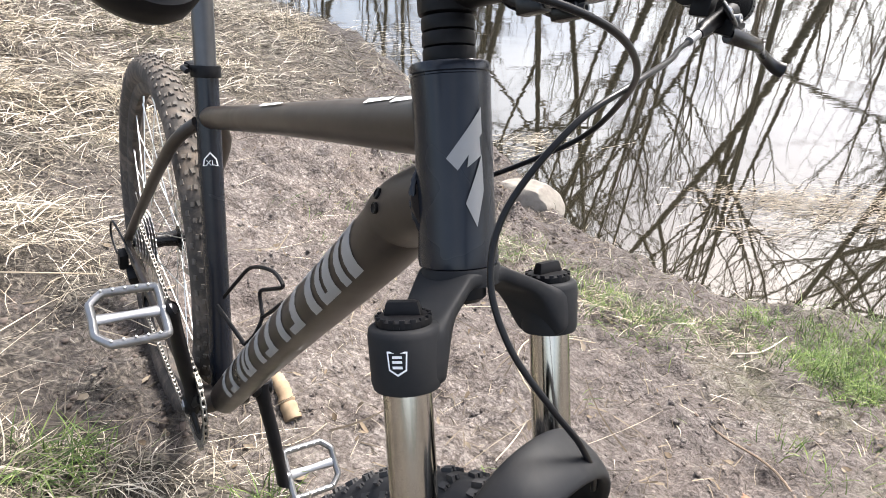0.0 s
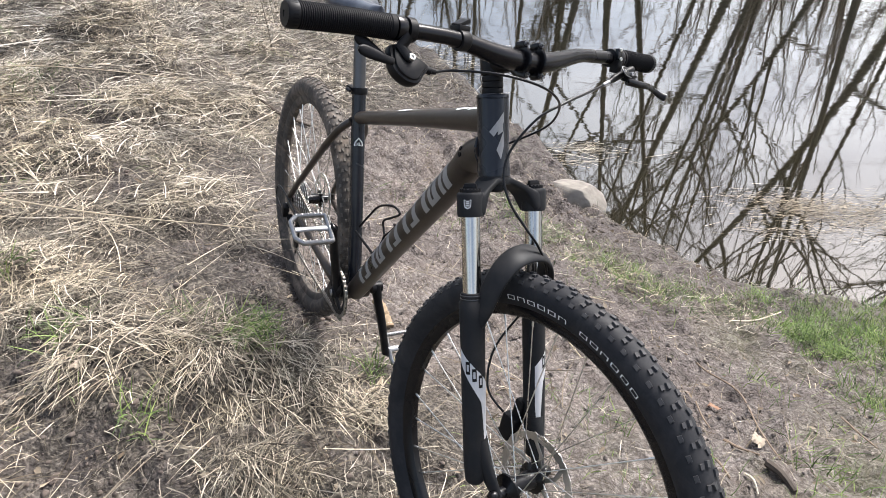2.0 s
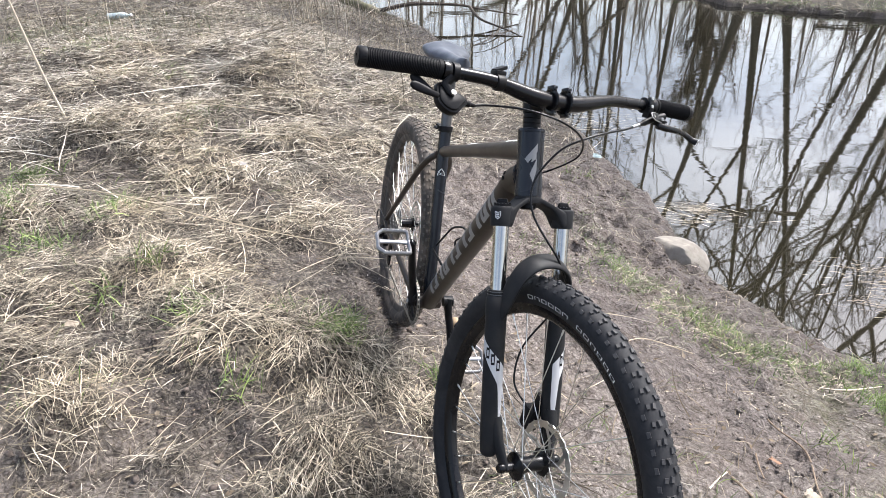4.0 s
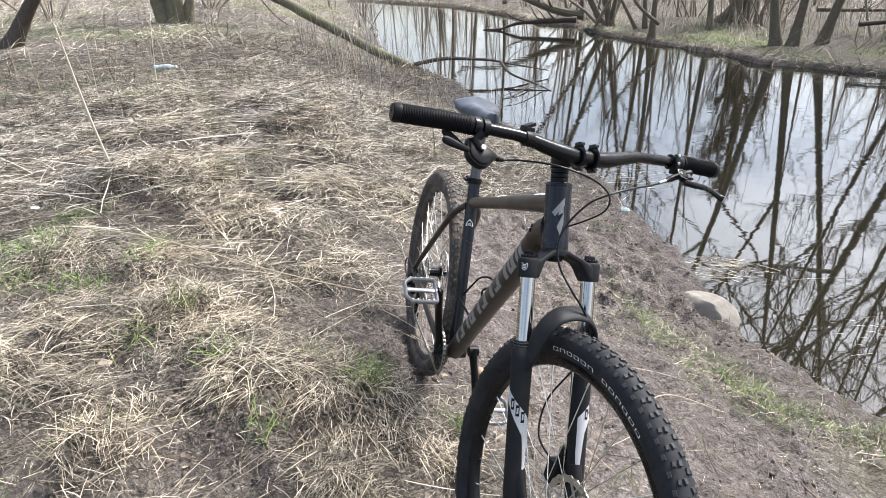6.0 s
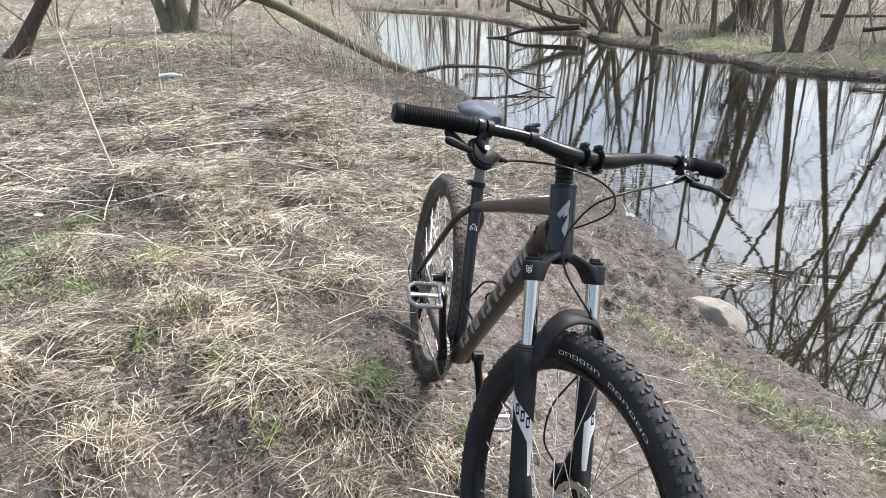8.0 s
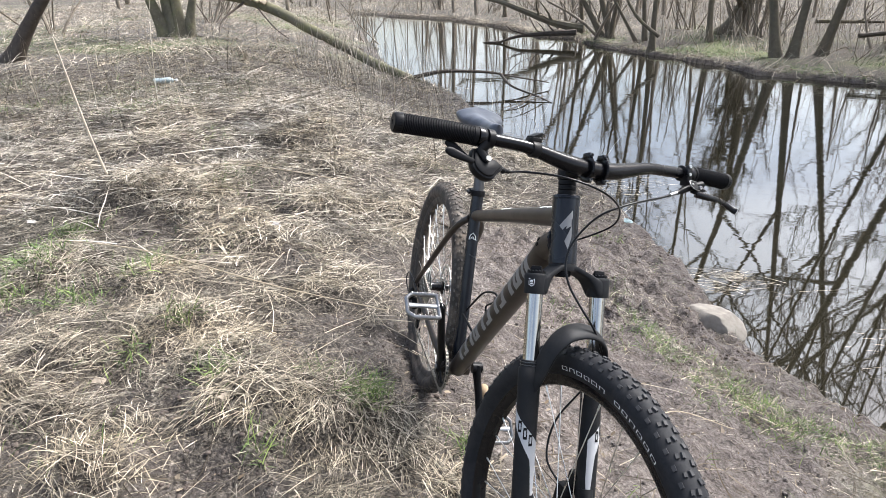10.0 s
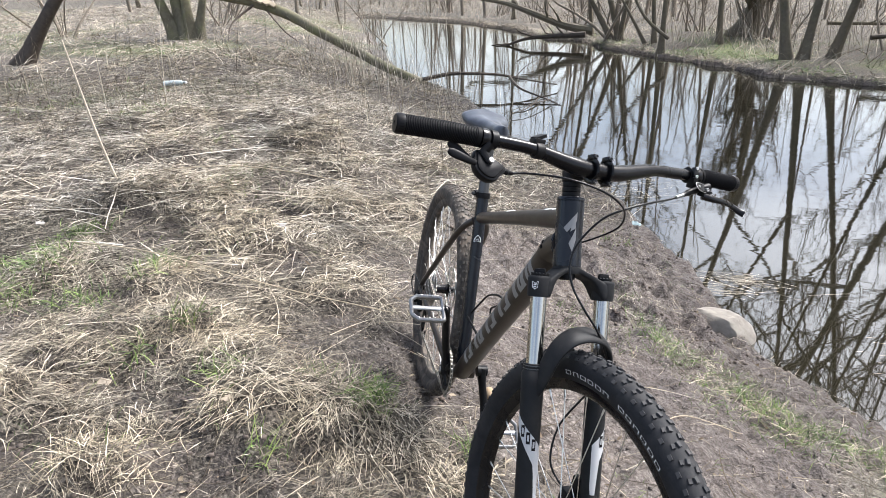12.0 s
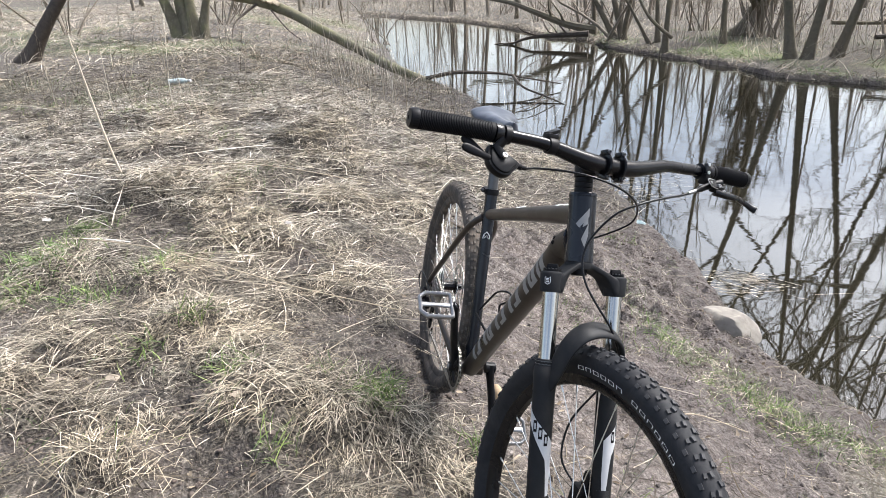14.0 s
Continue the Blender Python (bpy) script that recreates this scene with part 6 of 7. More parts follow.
# ragged grass along the lip of the near bank
for lx, ly in ((-0.28, 2.75), (-0.15, 2.55), (-0.02, 2.36), (0.08, 2.22), (0.20, 2.31), (0.33, 2.20), (0.45, 2.05), (0.56, 2.02), (0.68, 1.95), (0.79, 2.02), (0.90, 1.95), (1.02, 1.98), (0.12, 2.05), (0.28, 1.98), (0.62, 1.84), (0.82, 1.86), (0.50, 1.90), (0.98, 1.84)):
    rng = np.random.default_rng(int(700 * abs(lx) + 31 * ly))
    for count, mat, length, rise in ((110, STRAW, (0.03, 0.11), (0.0, 1.0)), (95, GREEN, (0.02, 0.07), (0.4, 1.5))):
        q = rng.normal(0, 0.065, (count, 2))
        ob = blades("lip_grass", lx + q[:, 0], ly + q[:, 1], int(200 * abs(lx)) + count, length, (0.0012, 0.0030), rise, (0.2, 1.4), mat, 1.0, 1.6, 0.01, 4, None, 0.4)
        tagged(ob, "ragged dry and green grass on the lip of the bank", "grass", "lip grass", "stuff")


def green_far(x, y, dn, df):
    a = np.where((df > 0.3) & (df < 4) & (df < dn) & (x > -3), np.clip(0.45 + 1.2 * fbm(x * 0.9, y * 0.9, 63, 3), 0, 0.9), 0)
    return a + np.where((dn > 0.3) & (dn < df) & (x < -3), 0.55 * np.clip(fbm(x * 0.5, y * 0.5, 61) * 2.0, 0, 1), 0)


gx, gy = scatter(42000, -20, 14, 4, 21, green_far, 6)
tagged(blades("green_grass", gx, gy, 76, (0.06, 0.20), (0.005, 0.012), (0.4, 1.5), (0.2, 1.2), GREEN), "patches of short green grass along the banks", "grass", kind="stuff")
gx, gy = scatter(120000, -7, 8, 11, 22, lambda x, y, dn, df: np.where((df > 0.02) & (df < 0.9) & (df < dn), np.clip(0.35 + 1.5 * fbm(x * 1.1, y * 1.1, 65, 3), 0, 0.9) * np.clip(1.2 - df, 0.2, 1), 0), 27)
tagged(blades("green_grass", gx, gy, 77, (0.05, 0.19), (0.005, 0.011), (0.1, 1.5), (0.4, 2.0), GREEN, nodes=3), "green grass hanging over the edge of the far bank", "grass", kind="stuff")
gx, gy = scatter(24000, -2.8, 1.4, -0.3, 4.2, lambda x, y, dn, df: np.where((dn > 0.15) & (dn < df), np.clip(fbm(x * 1.9, y * 1.9, 64, 3) - 0.05, 0, 1) * 0.8, 0), 16)
tagged(blades("green_grass", gx, gy, 79, (0.03, 0.09), (0.0014, 0.003), (0.5, 1.5), (0.3, 1.4), GREEN), "thin green shoots among the dry grass", "grass", kind="stuff")

# stands of dead reed on both banks
gx, gy = scatter(15000, -24, 14, 14, 42, lambda x, y, dn, df: np.where((df > 1.6) & (df < dn), np.clip(0.25 + 1.3 * fbm(x * 0.35, y * 0.35, 67, 2), 0, 0.8), 0), 41)
tagged(blades("reed_bed", gx, gy, 141, (0.6, 1.7), (0.007, 0.016), (1.05, 1.6), (0.0, 0.4), PALE_STRAW, 1.0, 2.0, 0.01, 4), "pale dead reeds standing on the far bank", "reed", kind="stuff")
gx, gy = scatter(420, -8.6, -4.4, 6.5, 11.6, lambda x, y, dn, df: np.where((dn > 0.15) & (dn < 2.2) & (dn < df), 0.8, 0), 42)
tagged(blades("reed_bed", gx, gy, 142, (0.6, 1.5), (0.005, 0.009), (1.2, 1.6), (0.0, 0.3), PALE_STRAW, 1.0, 2.0, 0.01, 5), "pale dead reeds standing by the fallen trunk", "reed", kind="stuff")

gx, gy = scatter(60, -2.6, -0.6, 4.4, 6.6, lambda x, y, dn, df: np.where((dn > 0.05) & (dn < 1.2) & (dn < df), 0.8, 0), 43)
tagged(blades("dry_weed", gx, gy, 143, (0.35, 0.95), (0.0030, 0.0060), (1.1, 1.6), (0.0, 0.5), MID_STRAW, 1.0, 2.0, 0.01, 6), "tall dry weeds at the edge of the water", "plant", kind="stuff")

# upright dry stalks among the grass
gx, gy = scatter(300, -9, -1.6, 2.4, 9.5, lambda x, y, dn, df: np.where((dn > 0.6) & (dn < df), 0.75, 0), 7)
tagged(blades("dry_stalk", gx, gy, 77, (0.5, 1.3), (0.003, 0.0065), (1.15, 1.6), (0.0, 0.35), STRAW, 1.0, 2.0, 0.01, 6), "thin upright dry stalks", "plant", kind="stuff")
gx, gy = scatter(3600, -8, -1.8, 2.6, 9.5, lambda x, y, dn, df: np.where((dn > 0.8) & (dn < df), np.clip(0.25 + 1.6 * fbm(x * 0.8, y * 0.8, 65, 2), 0, 1), 0), 8)
tagged(blades("brown_stalk", gx, gy, 78, (0.20, 0.6), (0.0018, 0.0042), (0.8, 1.6), (0.0, 0.5), STALK, 1.0, 2.0, 0.01, 5), "low brown leafless stalks", "plant", kind="stuff")


def lumps(name, x, y, size, seed, mat, sink=0.35):
    """Clods: small uneven eight-sided lumps."""
    rng = np.random.default_rng(seed)
    n = len(x)
    dirs = np.array([(0, 0, 1), (0.9, 0, 0.35), (0.28, 0.86, 0.35), (-0.73, 0.53, 0.35), (-0.73, -0.53, 0.35), (0.28, -0.86, 0.35), (0.6, 0.45, -0.5), (-0.6, 0.45, -0.5), (0, -0.8, -0.5)])
    tri = np.array([(0, 1, 2), (0, 2, 3), (0, 3, 4), (0, 4, 5), (0, 5, 1), (1, 6, 2), (2, 7, 3), (2, 6, 7), (3, 7, 4), (4, 8, 5), (4, 7, 8), (5, 8, 1), (1, 8, 6)])
    s = size[0] * (size[1] / size[0]) ** (rng.uniform(0, 1, n) ** 1.5)
    a = rng.uniform(0, 6.28, n)
    v = dirs[None] * rng.uniform(0.65, 1.3, (n, 9, 1)) * s[:, None, None] * np.stack([rng.uniform(0.7, 1.3, n), rng.uniform(0.6, 1.1, n), rng.uniform(0.45, 0.9, n)], -1)[:, None]
    c, sn = np.cos(a)[:, None], np.sin(a)[:, None]
    z = ground_height(x, y)
    out = np.stack([v[..., 0] * c - v[..., 1] * sn + x[:, None], v[..., 0] * sn + v[..., 1] * c + y[:, None], v[..., 2] + z[:, None] + (s * (0.5 - sink))[:, None]], -1)
    faces = (np.arange(n)[:, None, None] * 9 + tri[None]).reshape(-1, 3)
    return new(name, big_mesh(name, out.reshape(-1, 3), faces, mat, False))


gx, gy = scatter(16000, -1.2, 1.6, -0.3, 5.2, lambda x, y, dn, df: np.where((dn > 0.03) & (dn < df), trodden(x, y, dn) * (0.12 + 0.8 * np.clip(fbm(x * 2, y * 2, 81, 3) + 0.25 * (y > 2.1), 0, 1)), 0), 9)
tagged(lumps("soil_clod", gx, gy, (0.0024, 0.010), 10, SOIL, 0.55), "small crumbled clods of brown soil", "soil", kind="stuff")
gx, gy = scatter(15000, -2.6, 0.4, -0.3, 3.0, lambda x, y, dn, df: np.where((dn > 0.2) & (dn < df), np.clip(muddy(x, y) + 0.5 * (1 - trodden(x, y, dn)) * clefts(x, y), 0, 1), 0), 18)
tagged(lumps("soil_clod", gx, gy, (0.0030, 0.015), 19, MUD, 0.55), "dark crumbs of damp soil between the grass", "soil", kind="stuff")
gx, gy = scatter(9000, -0.8, 1.6, -0.3, 3.0, lambda x, y, dn, df: np.where((dn > 0.1) & (dn < df), np.clip(trodden(x, y, dn) * (0.05 + 1.3 * np.clip(fbm(x * 3.1, y * 3.1, 84, 3) - 0.05, 0, 1)) + 0.7 * muddy(x, y), 0, 1), 0), 29)
tagged(lumps("soil_clod", gx, gy, (0.004, 0.014), 20, SOIL, 0.68), "broken clods on the trodden soil", "soil", kind="stuff")
gx, gy = scatter(6000, -0.9, 0.5, 1.9, 5.2, lambda x, y, dn, df: np.where((dn > 0.10) & (dn < 1.1) & (dn < df), np.clip(0.45 + 1.1 * fbm(x * 4, y * 4, 83, 2), 0, 1) * np.clip((1.1 - dn) / 0.4, 0, 1), 0), 12)
tagged(lumps("soil_clod", gx, gy, (0.004, 0.019), 11, MUD, 0.62), "broken dark clods on the steep bank", "soil", kind="stuff")


def leaf_litter(name, x, y, size, seed, mat):
    rng = np.random.default_rng(seed)
    n = len(x)
    s, a = rng.uniform(*size, n), rng.uniform(0, 6.28, n)
    shape = np.array([(-1, 0, 0), (-0.3, 0.42, 0.12), (0.45, 0.34, 0.16), (1, 0, 0.05), (0.45, -0.34, 0.16), (-0.3, -0.42, 0.12), (0.05, 0, -0.02)])
    v = shape[None] * s[:, None, None] * rng.uniform(0.6, 1.4, (n, 7, 1))
    tilt = rng.normal(0, 0.35, (n, 2))
    v[..., 2] += v[..., 0] * tilt[:, None, 0] + v[..., 1] * tilt[:, None, 1]
    c, sn = np.cos(a)[:, None], np.sin(a)[:, None]
    out = np.stack([v[..., 0] * c - v[..., 1] * sn + x[:, None], v[..., 0] * sn + v[..., 1] * c + y[:, None], v[..., 2] + ground_height(x, y)[:, None] + 0.006], -1)
    tri = np.array([(0, 1, 6), (1, 2, 6), (2, 3, 6), (3, 4, 6), (4, 5, 6), (5, 0, 6)])
    return new(name, big_mesh(name, out.reshape(-1, 3), (np.arange(n)[:, None, None] * 7 + tri[None]).reshape(-1, 3), mat))


gx, gy = scatter(2000, -2.4, 1.6, -0.3, 4.0, lambda x, y, dn, df: np.where((dn > 0.1) & (dn < df), 0.55, 0), 13)
tagged(leaf_litter("dead_leaf", gx, gy, (0.004, 0.015), 14, DEAD_LEAF), "curled dead brown leaves and bark flakes", "leaf", kind="stuff")
gx, gy = scatter(1700, -2.2, 1.6, -0.3, 4.0, lambda x, y, dn, df: np.where((dn > 0.1) & (dn < df), 0.5, 0), 15)
tagged(blades("twig", gx, gy, 91, (0.03, 0.26), (0.0018, 0.005), (0.0, 0.2), (0.0, 0.25), TWIGS, 0.6, 2.0, 0.012, 5), "small dark twigs lying on the soil", "twig", kind="stuff")

for seed, count, length, width, mat, kind, label in ((44, 2600, (0.015, 0.08), (0.0011, 0.0026), STRAW, "straw", "broken straws strewn over the trodden soil"), (45, 2300, (0.02, 0.13), (0.0014, 0.0040), TWIGS, "twig", "thin brown twigs strewn over the trodden soil"), (46, 420, (0.08, 0.26), (0.0016, 0.0032), STALK, "stalk", "long dry stems lying on the trodden soil")):
    gx, gy = scatter(count, -0.7, 1.7, -0.3, 4.2, lambda x, y, dn, df: np.where((dn > 0.1) & (dn < df), trodden(x, y, dn) * np.clip(0.55 + 0.9 * fbm(x * 2.4, y * 2.4, seed, 3), 0.1, 1), 0), seed)
    tagged(blades(kind, gx, gy, seed + 100, length, width, (-0.02, 0.22), (0.0, 0.4), mat, 0.8, 1.5, 0.012, 4, None, 0.4), label, kind, kind="stuff")

for seed, count, mat, rise, label in ((47, 26000, SHADED_THATCH, (-0.6, 0.7), "dead grass hanging over the near water's edge"), (48, 9000, TWIGS, (-0.9, 0.3), "fine roots along the near water's edge")):
    gx, gy = scatter(count, -1.4, 2.4, 1.7, 5.4, lambda x, y, dn, df: np.where((dn > -0.01) & (dn < 0.22) & (dn < df), np.clip(0.5 + 1.2 * fbm(x * 2.5, y * 2.5, seed, 2), 0.05, 1), 0), seed)
    tagged(blades("bank_fringe", gx, gy, seed + 100, (0.02, 0.11), (0.0012, 0.0032), rise, (0.2, 1.4), mat, 1.0, 1.6, 0.02, 4, None, 0.4), label, "grass", kind="stuff")


# ---- rocks ----
def boulder(name, centre, size, turn, seed, label):
    bm = bmesh.new()
    bmesh.ops.create_icosphere(bm, subdivisions=4, radius=1.0)
    rng = random.Random(seed)
    planes = [(Vector((rng.uniform(-1, 1), rng.uniform(-1, 1), rng.uniform(-0.6, 1))).normalized(), rng.uniform(0.76, 0.95)) for _ in range(13)] + [(Vector((0.05, 0.1, 1)).normalized(), 0.84), (Vector((0.3, -1, -0.15)).normalized(), 0.82)]
    for v in bm.verts:
        p = v.co.copy()
        for n, d in planes:
            over = p.dot(n) - d
            if over > 0:
                p -= n * over * 0.97
        p += p.normalized() * (0.03 * noise.noise(p * 3.1) + 0.012 * noise.noise(p * 11))
        v.co = Vector((p.x * size[0], p.y * size[1], p.z * size[2]))
    mb = Mesher()
    bm.verts.index_update()
    m = pose(*centre, 0, 0, turn) @ pose(0, 0, 0, 6, -7, 0)
    mb.add([m @ v.co for v in bm.verts], [[v.index for v in f.verts] for f in bm.faces])
    bm.free()
    return tagged(part(name, mb, ROCK, None, "", 30), label, "rock")


boulder("rock", (0.252, 2.975, -0.715), (0.215, 0.130, 0.148), -18, 3, "pale beige boulder at the water's edge")
boulder("rock", (0.10, 3.02, -0.80), (0.12, 0.09, 0.07), 20, 8, "small half-sunk rock beside the boulder")


# ---- trees ----
def grow(rng, height, radius, lean, twigs=True, limbs=13, bare=0.18, curve=0.30, stout=1.0):
    """Trunk and crown of a leafless tree at the origin; lean: how far its top goes aside, in x."""
    trunk, crown = Mesher(), Mesher()
    n = 12
    wob = [rng.uniform(-1, 1) for _ in range(6)]

    def spine(t):
        return Vector((lean * t**1.25 + curve * math.sin(t * 5 + wob[0]) * wob[1], curve * math.sin(t * 4 + wob[2]) * wob[3] + 0.1 * lean * t * wob[4], height * t * (1 - 0.04 * abs(lean) / height * t)))
    base = spine(0)
    ts = [0, 0.012, 0.03, 0.055] + [i / n for i in range(1, n + 1)]
    pts = [Vector((0, 0, -0.25))] + [spine(t) - base for t in ts]
    rad = [radius * 2.0] + [radius * (1 - 0.88 * t**0.85 + 0.75 * math.exp(-t * height / 0.30)) for t in ts]
    o = len(trunk.v)
    trunk.sweep(pts, rad, 16)
    # buttresses and hollows round the foot, knots further up
    for i in range(o, len(trunk.v)):
        row, k = divmod(i - o, 16)
        c, p = pts[row], Vector(trunk.v[i])
        s = 1 + (0.22 * math.exp(-max(p.z, 0) / 0.5) + 0.05) * math.sin(k * 6.283 * 3 / 16 + wob[5] * 9 + row * 0.3) + 0.09 * noise.noise(p * 2.3 + Vector((wob[0] * 40, 0, 0)))
        trunk.v[i] = tuple(c + (p - c) * s)

    def branch(p, d, ln, r, depth):
        k = 6 if depth < 2 else 4
        q, path, v = p.copy(), [p.copy()], d.normalized()
        for _ in range(k):
            v = (v + Vector((rng.gauss(0, 0.17), rng.gauss(0, 0.17), rng.gauss(0.09, 0.12)))).normalized()
            q = q + v * ln / k
            path.append(q.copy())
        crown.sweep(path, [r * (1 - 0.8 * i / k) for i in range(k + 1)], 6 if depth == 0 else (4 if depth == 1 else 3), cap=False)
        if depth < (3 if twigs else 2):
            for _ in range((5, 4, 2)[depth]):
                u = rng.uniform(0.22, 0.98)
                i = min(int(u * k), k - 1)
                s = path[i].lerp(path[i + 1], u * k - i)
                side = Vector((rng.gauss(0, 1), rng.gauss(0, 1), rng.gauss(0.25, 0.6))).normalized()
                branch(s, (path[i + 1] - path[i]).normalized() * 0.75 + side * 0.85, ln * rng.uniform(0.35, 0.6) * stout**0.5, max(0.003, r * 0.48 * stout**0.5), depth + 1)
    for i in range(limbs):
        t = bare + (0.98 - bare) * (i + rng.uniform(0, 0.8)) / limbs
        a = rng.uniform(0, 6.28)
        up = rng.uniform(0.5, 1.2)
        branch(spine(t) - base, Vector((math.cos(a), math.sin(a), up)), height * rng.uniform(0.22, 0.36) * (1.15 - 0.6 * t), radius * 0.50 * stout * (1.15 - 0.8 * t), 0)
    return trunk, crown


def tree(name, x, y, height, radius, lean, turn, mat, label, seed, limbs=13, bare=0.18, twigs=True, stout=1.0):
    rng = random.Random(seed)
    t, c = grow(rng, height, radius, lean, twigs, limbs, bare, 0.30, stout)
    ob = tagged(new(name), label, "tree")
    ob.matrix_world = pose(x, y, float(ground_height(x, y, False)), 0, 0, turn)
    part("trunk", t, mat, ob, "", 60)
    part("crown", c, mat, ob, "", 60)
    return ob


kinds = [tree("tree", 3.4, 14.0, 15, 0.095, -4.5, 10, BARK, "tall leafless tree leaning over the river", 101, 15, stout=1.1), tree("tree", -2.28, 16.2, 13, 0.060, -0.6, 0, BARK, "slender leafless tree on the far bank", 102, 11, 0.3),
         tree("tree", 0.66, 14.5, 14, 0.078, -1.0, 0, BARK, "grey leafless alder on the far bank", 103, 14, stout=1.1), tree("tree", 6.4, 13.4, 16, 0.11, -6.0, -15, BARK, "tall leafless tree leaning over the river", 104, 16, 0.12, stout=1.1)]
FAR_TREES = [(1, -1.1, 17.5, 140, 1.1), (0, -3.7, 18.2, 200, 0.7), (1, -4.9, 19.8, 60, 1.0), (3, 9.2, 13.2, 8, 0.95), (0, 12.4, 13.0, -20, 1.1), (2, 4.6, 16.4, 80, 1.05), (3, 14.8, 14.2, 20, 1.0),
             (1, -9.6, 25.5, 10, 1.0),
             (1, 18.6, 13.6, 0, 1.0), (2, 22.0, 15.0, 30, 1.0), (3, 18.0, 18.0, 0, 1.0), (1, -15.0, 30.5, 0, 1.1), (1, -23.0, 29.0, 200, 1.0), (2, -27.0, 22.0, 10, 1.0), (2, 7.0, 24.0, 100, 1.1), (1, 4.2, 15.2, 30, 1.0), (1, 7.5, 15.4, 200, 1.1), (1, 11.2, 15.2, 150, 1.1), (2, 10.0, 14.2, 220, 0.9), (2, 10.6, 12.3, -10, 0.9), (1, 5.2, 13.0, 0, 1.15), (2, 13.5, 11.9, 10, 1.0), (1, 12.2, 12.0, 70, 1.2), (0, 3.6, 13.3, -5, 0.70), (3, 4.7, 13.2, 5, 0.62), (0, 2.9, 14.3, 25, 0.6)]
for k, x, y, turn, s in FAR_TREES:
    ob = copy_thing(kinds[k], pose(x, y, float(ground_height(x, y, False)) - 0.05, 0, 0, turn) @ pose(0, 0, 0, 7 * math.sin(x * 5.1), 9 * math.sin(y * 3.7 + x), 0))
    ob.scale = (s, s, s)
    tagged(ob, group="trees on the far bank")
for ob in kinds:
    tagged(ob, group="trees on the far bank")
# two stems that share a foot, and one that leans away
foot = float(ground_height(0.7, 14.5, False)) - 0.05
kinds[2].matrix_world = pose(0.44, 14.95, foot, 0, -7, 0) @ Matrix.Scale(1.15, 4)
for k, x, y, lean, turn, s in ((2, 0.76, 15.0, 2, 200, 1.05), (1, 1.30, 15.38, 13, 40, 1.35), (1, -2.70, 17.64, -4, 20, 0.95), (1, -2.85, 17.5, -30, 80, 0.7), (1, -3.70, 18.2, -17, 10, 1.3), (1, -3.95, 18.4, -30, 130, 1.2)):
    ob = copy_thing(kinds[k], pose(x, y, foot, 0, lean, 0) @ pose(0, 0, 0, 0, 0, turn))
    ob.scale = (s, s, s)
    tagged(ob, group="trees on the far bank")
tree("tree", -10.95, 6.1, 11, 0.105, 2.0, 27, BARK_DARK, "dark leaning trunk of a leafless tree", 120, 10, 0.35, False).matrix_world = pose(-10.95, 6.1, 0.02, 0, 0, 27) @ pose(0, 0, 0, 0, 36, 0)
tree("pollard", -0.64, 19.5, 4.5, 0.24, 0.5, 40, BARK, "old pollard stump with a crown of thin shoots", 131, 22, 0.12, True)


def willow(x, y):
    """Several thick stems from one stool."""
    ob = tagged(new("willow"), "old willow with several mossy stems from one stool", "tree")
    ob.matrix_world = pose(x, y, float(ground_height(x, y, False)))
    rng = random.Random(7)
    for dx, dy, r, tilt in ((-0.20, -0.10, 0.105, -21), (-0.05, 0.05, 0.150, -7), (0.12, 0.02, 0.100, 3), (0.26, 0.12, 0.085, 10)):
        t, c = grow(rng, 9 + rng.uniform(-1, 2), r, 0.5, False, 8, 0.35)
        m = pose(dx, dy, 0, 0, 0, 27) @ pose(0, 0, 0, 0, tilt, 0)
        for nm, mb in (("stem", t), ("crown", c)):
            mb.v = [tuple(m @ Vector(v)) for v in mb.v]
            part(nm, mb, MOSSY if nm == "stem" else BARK, ob, "", 60)


willow(-11.45, 10.15)


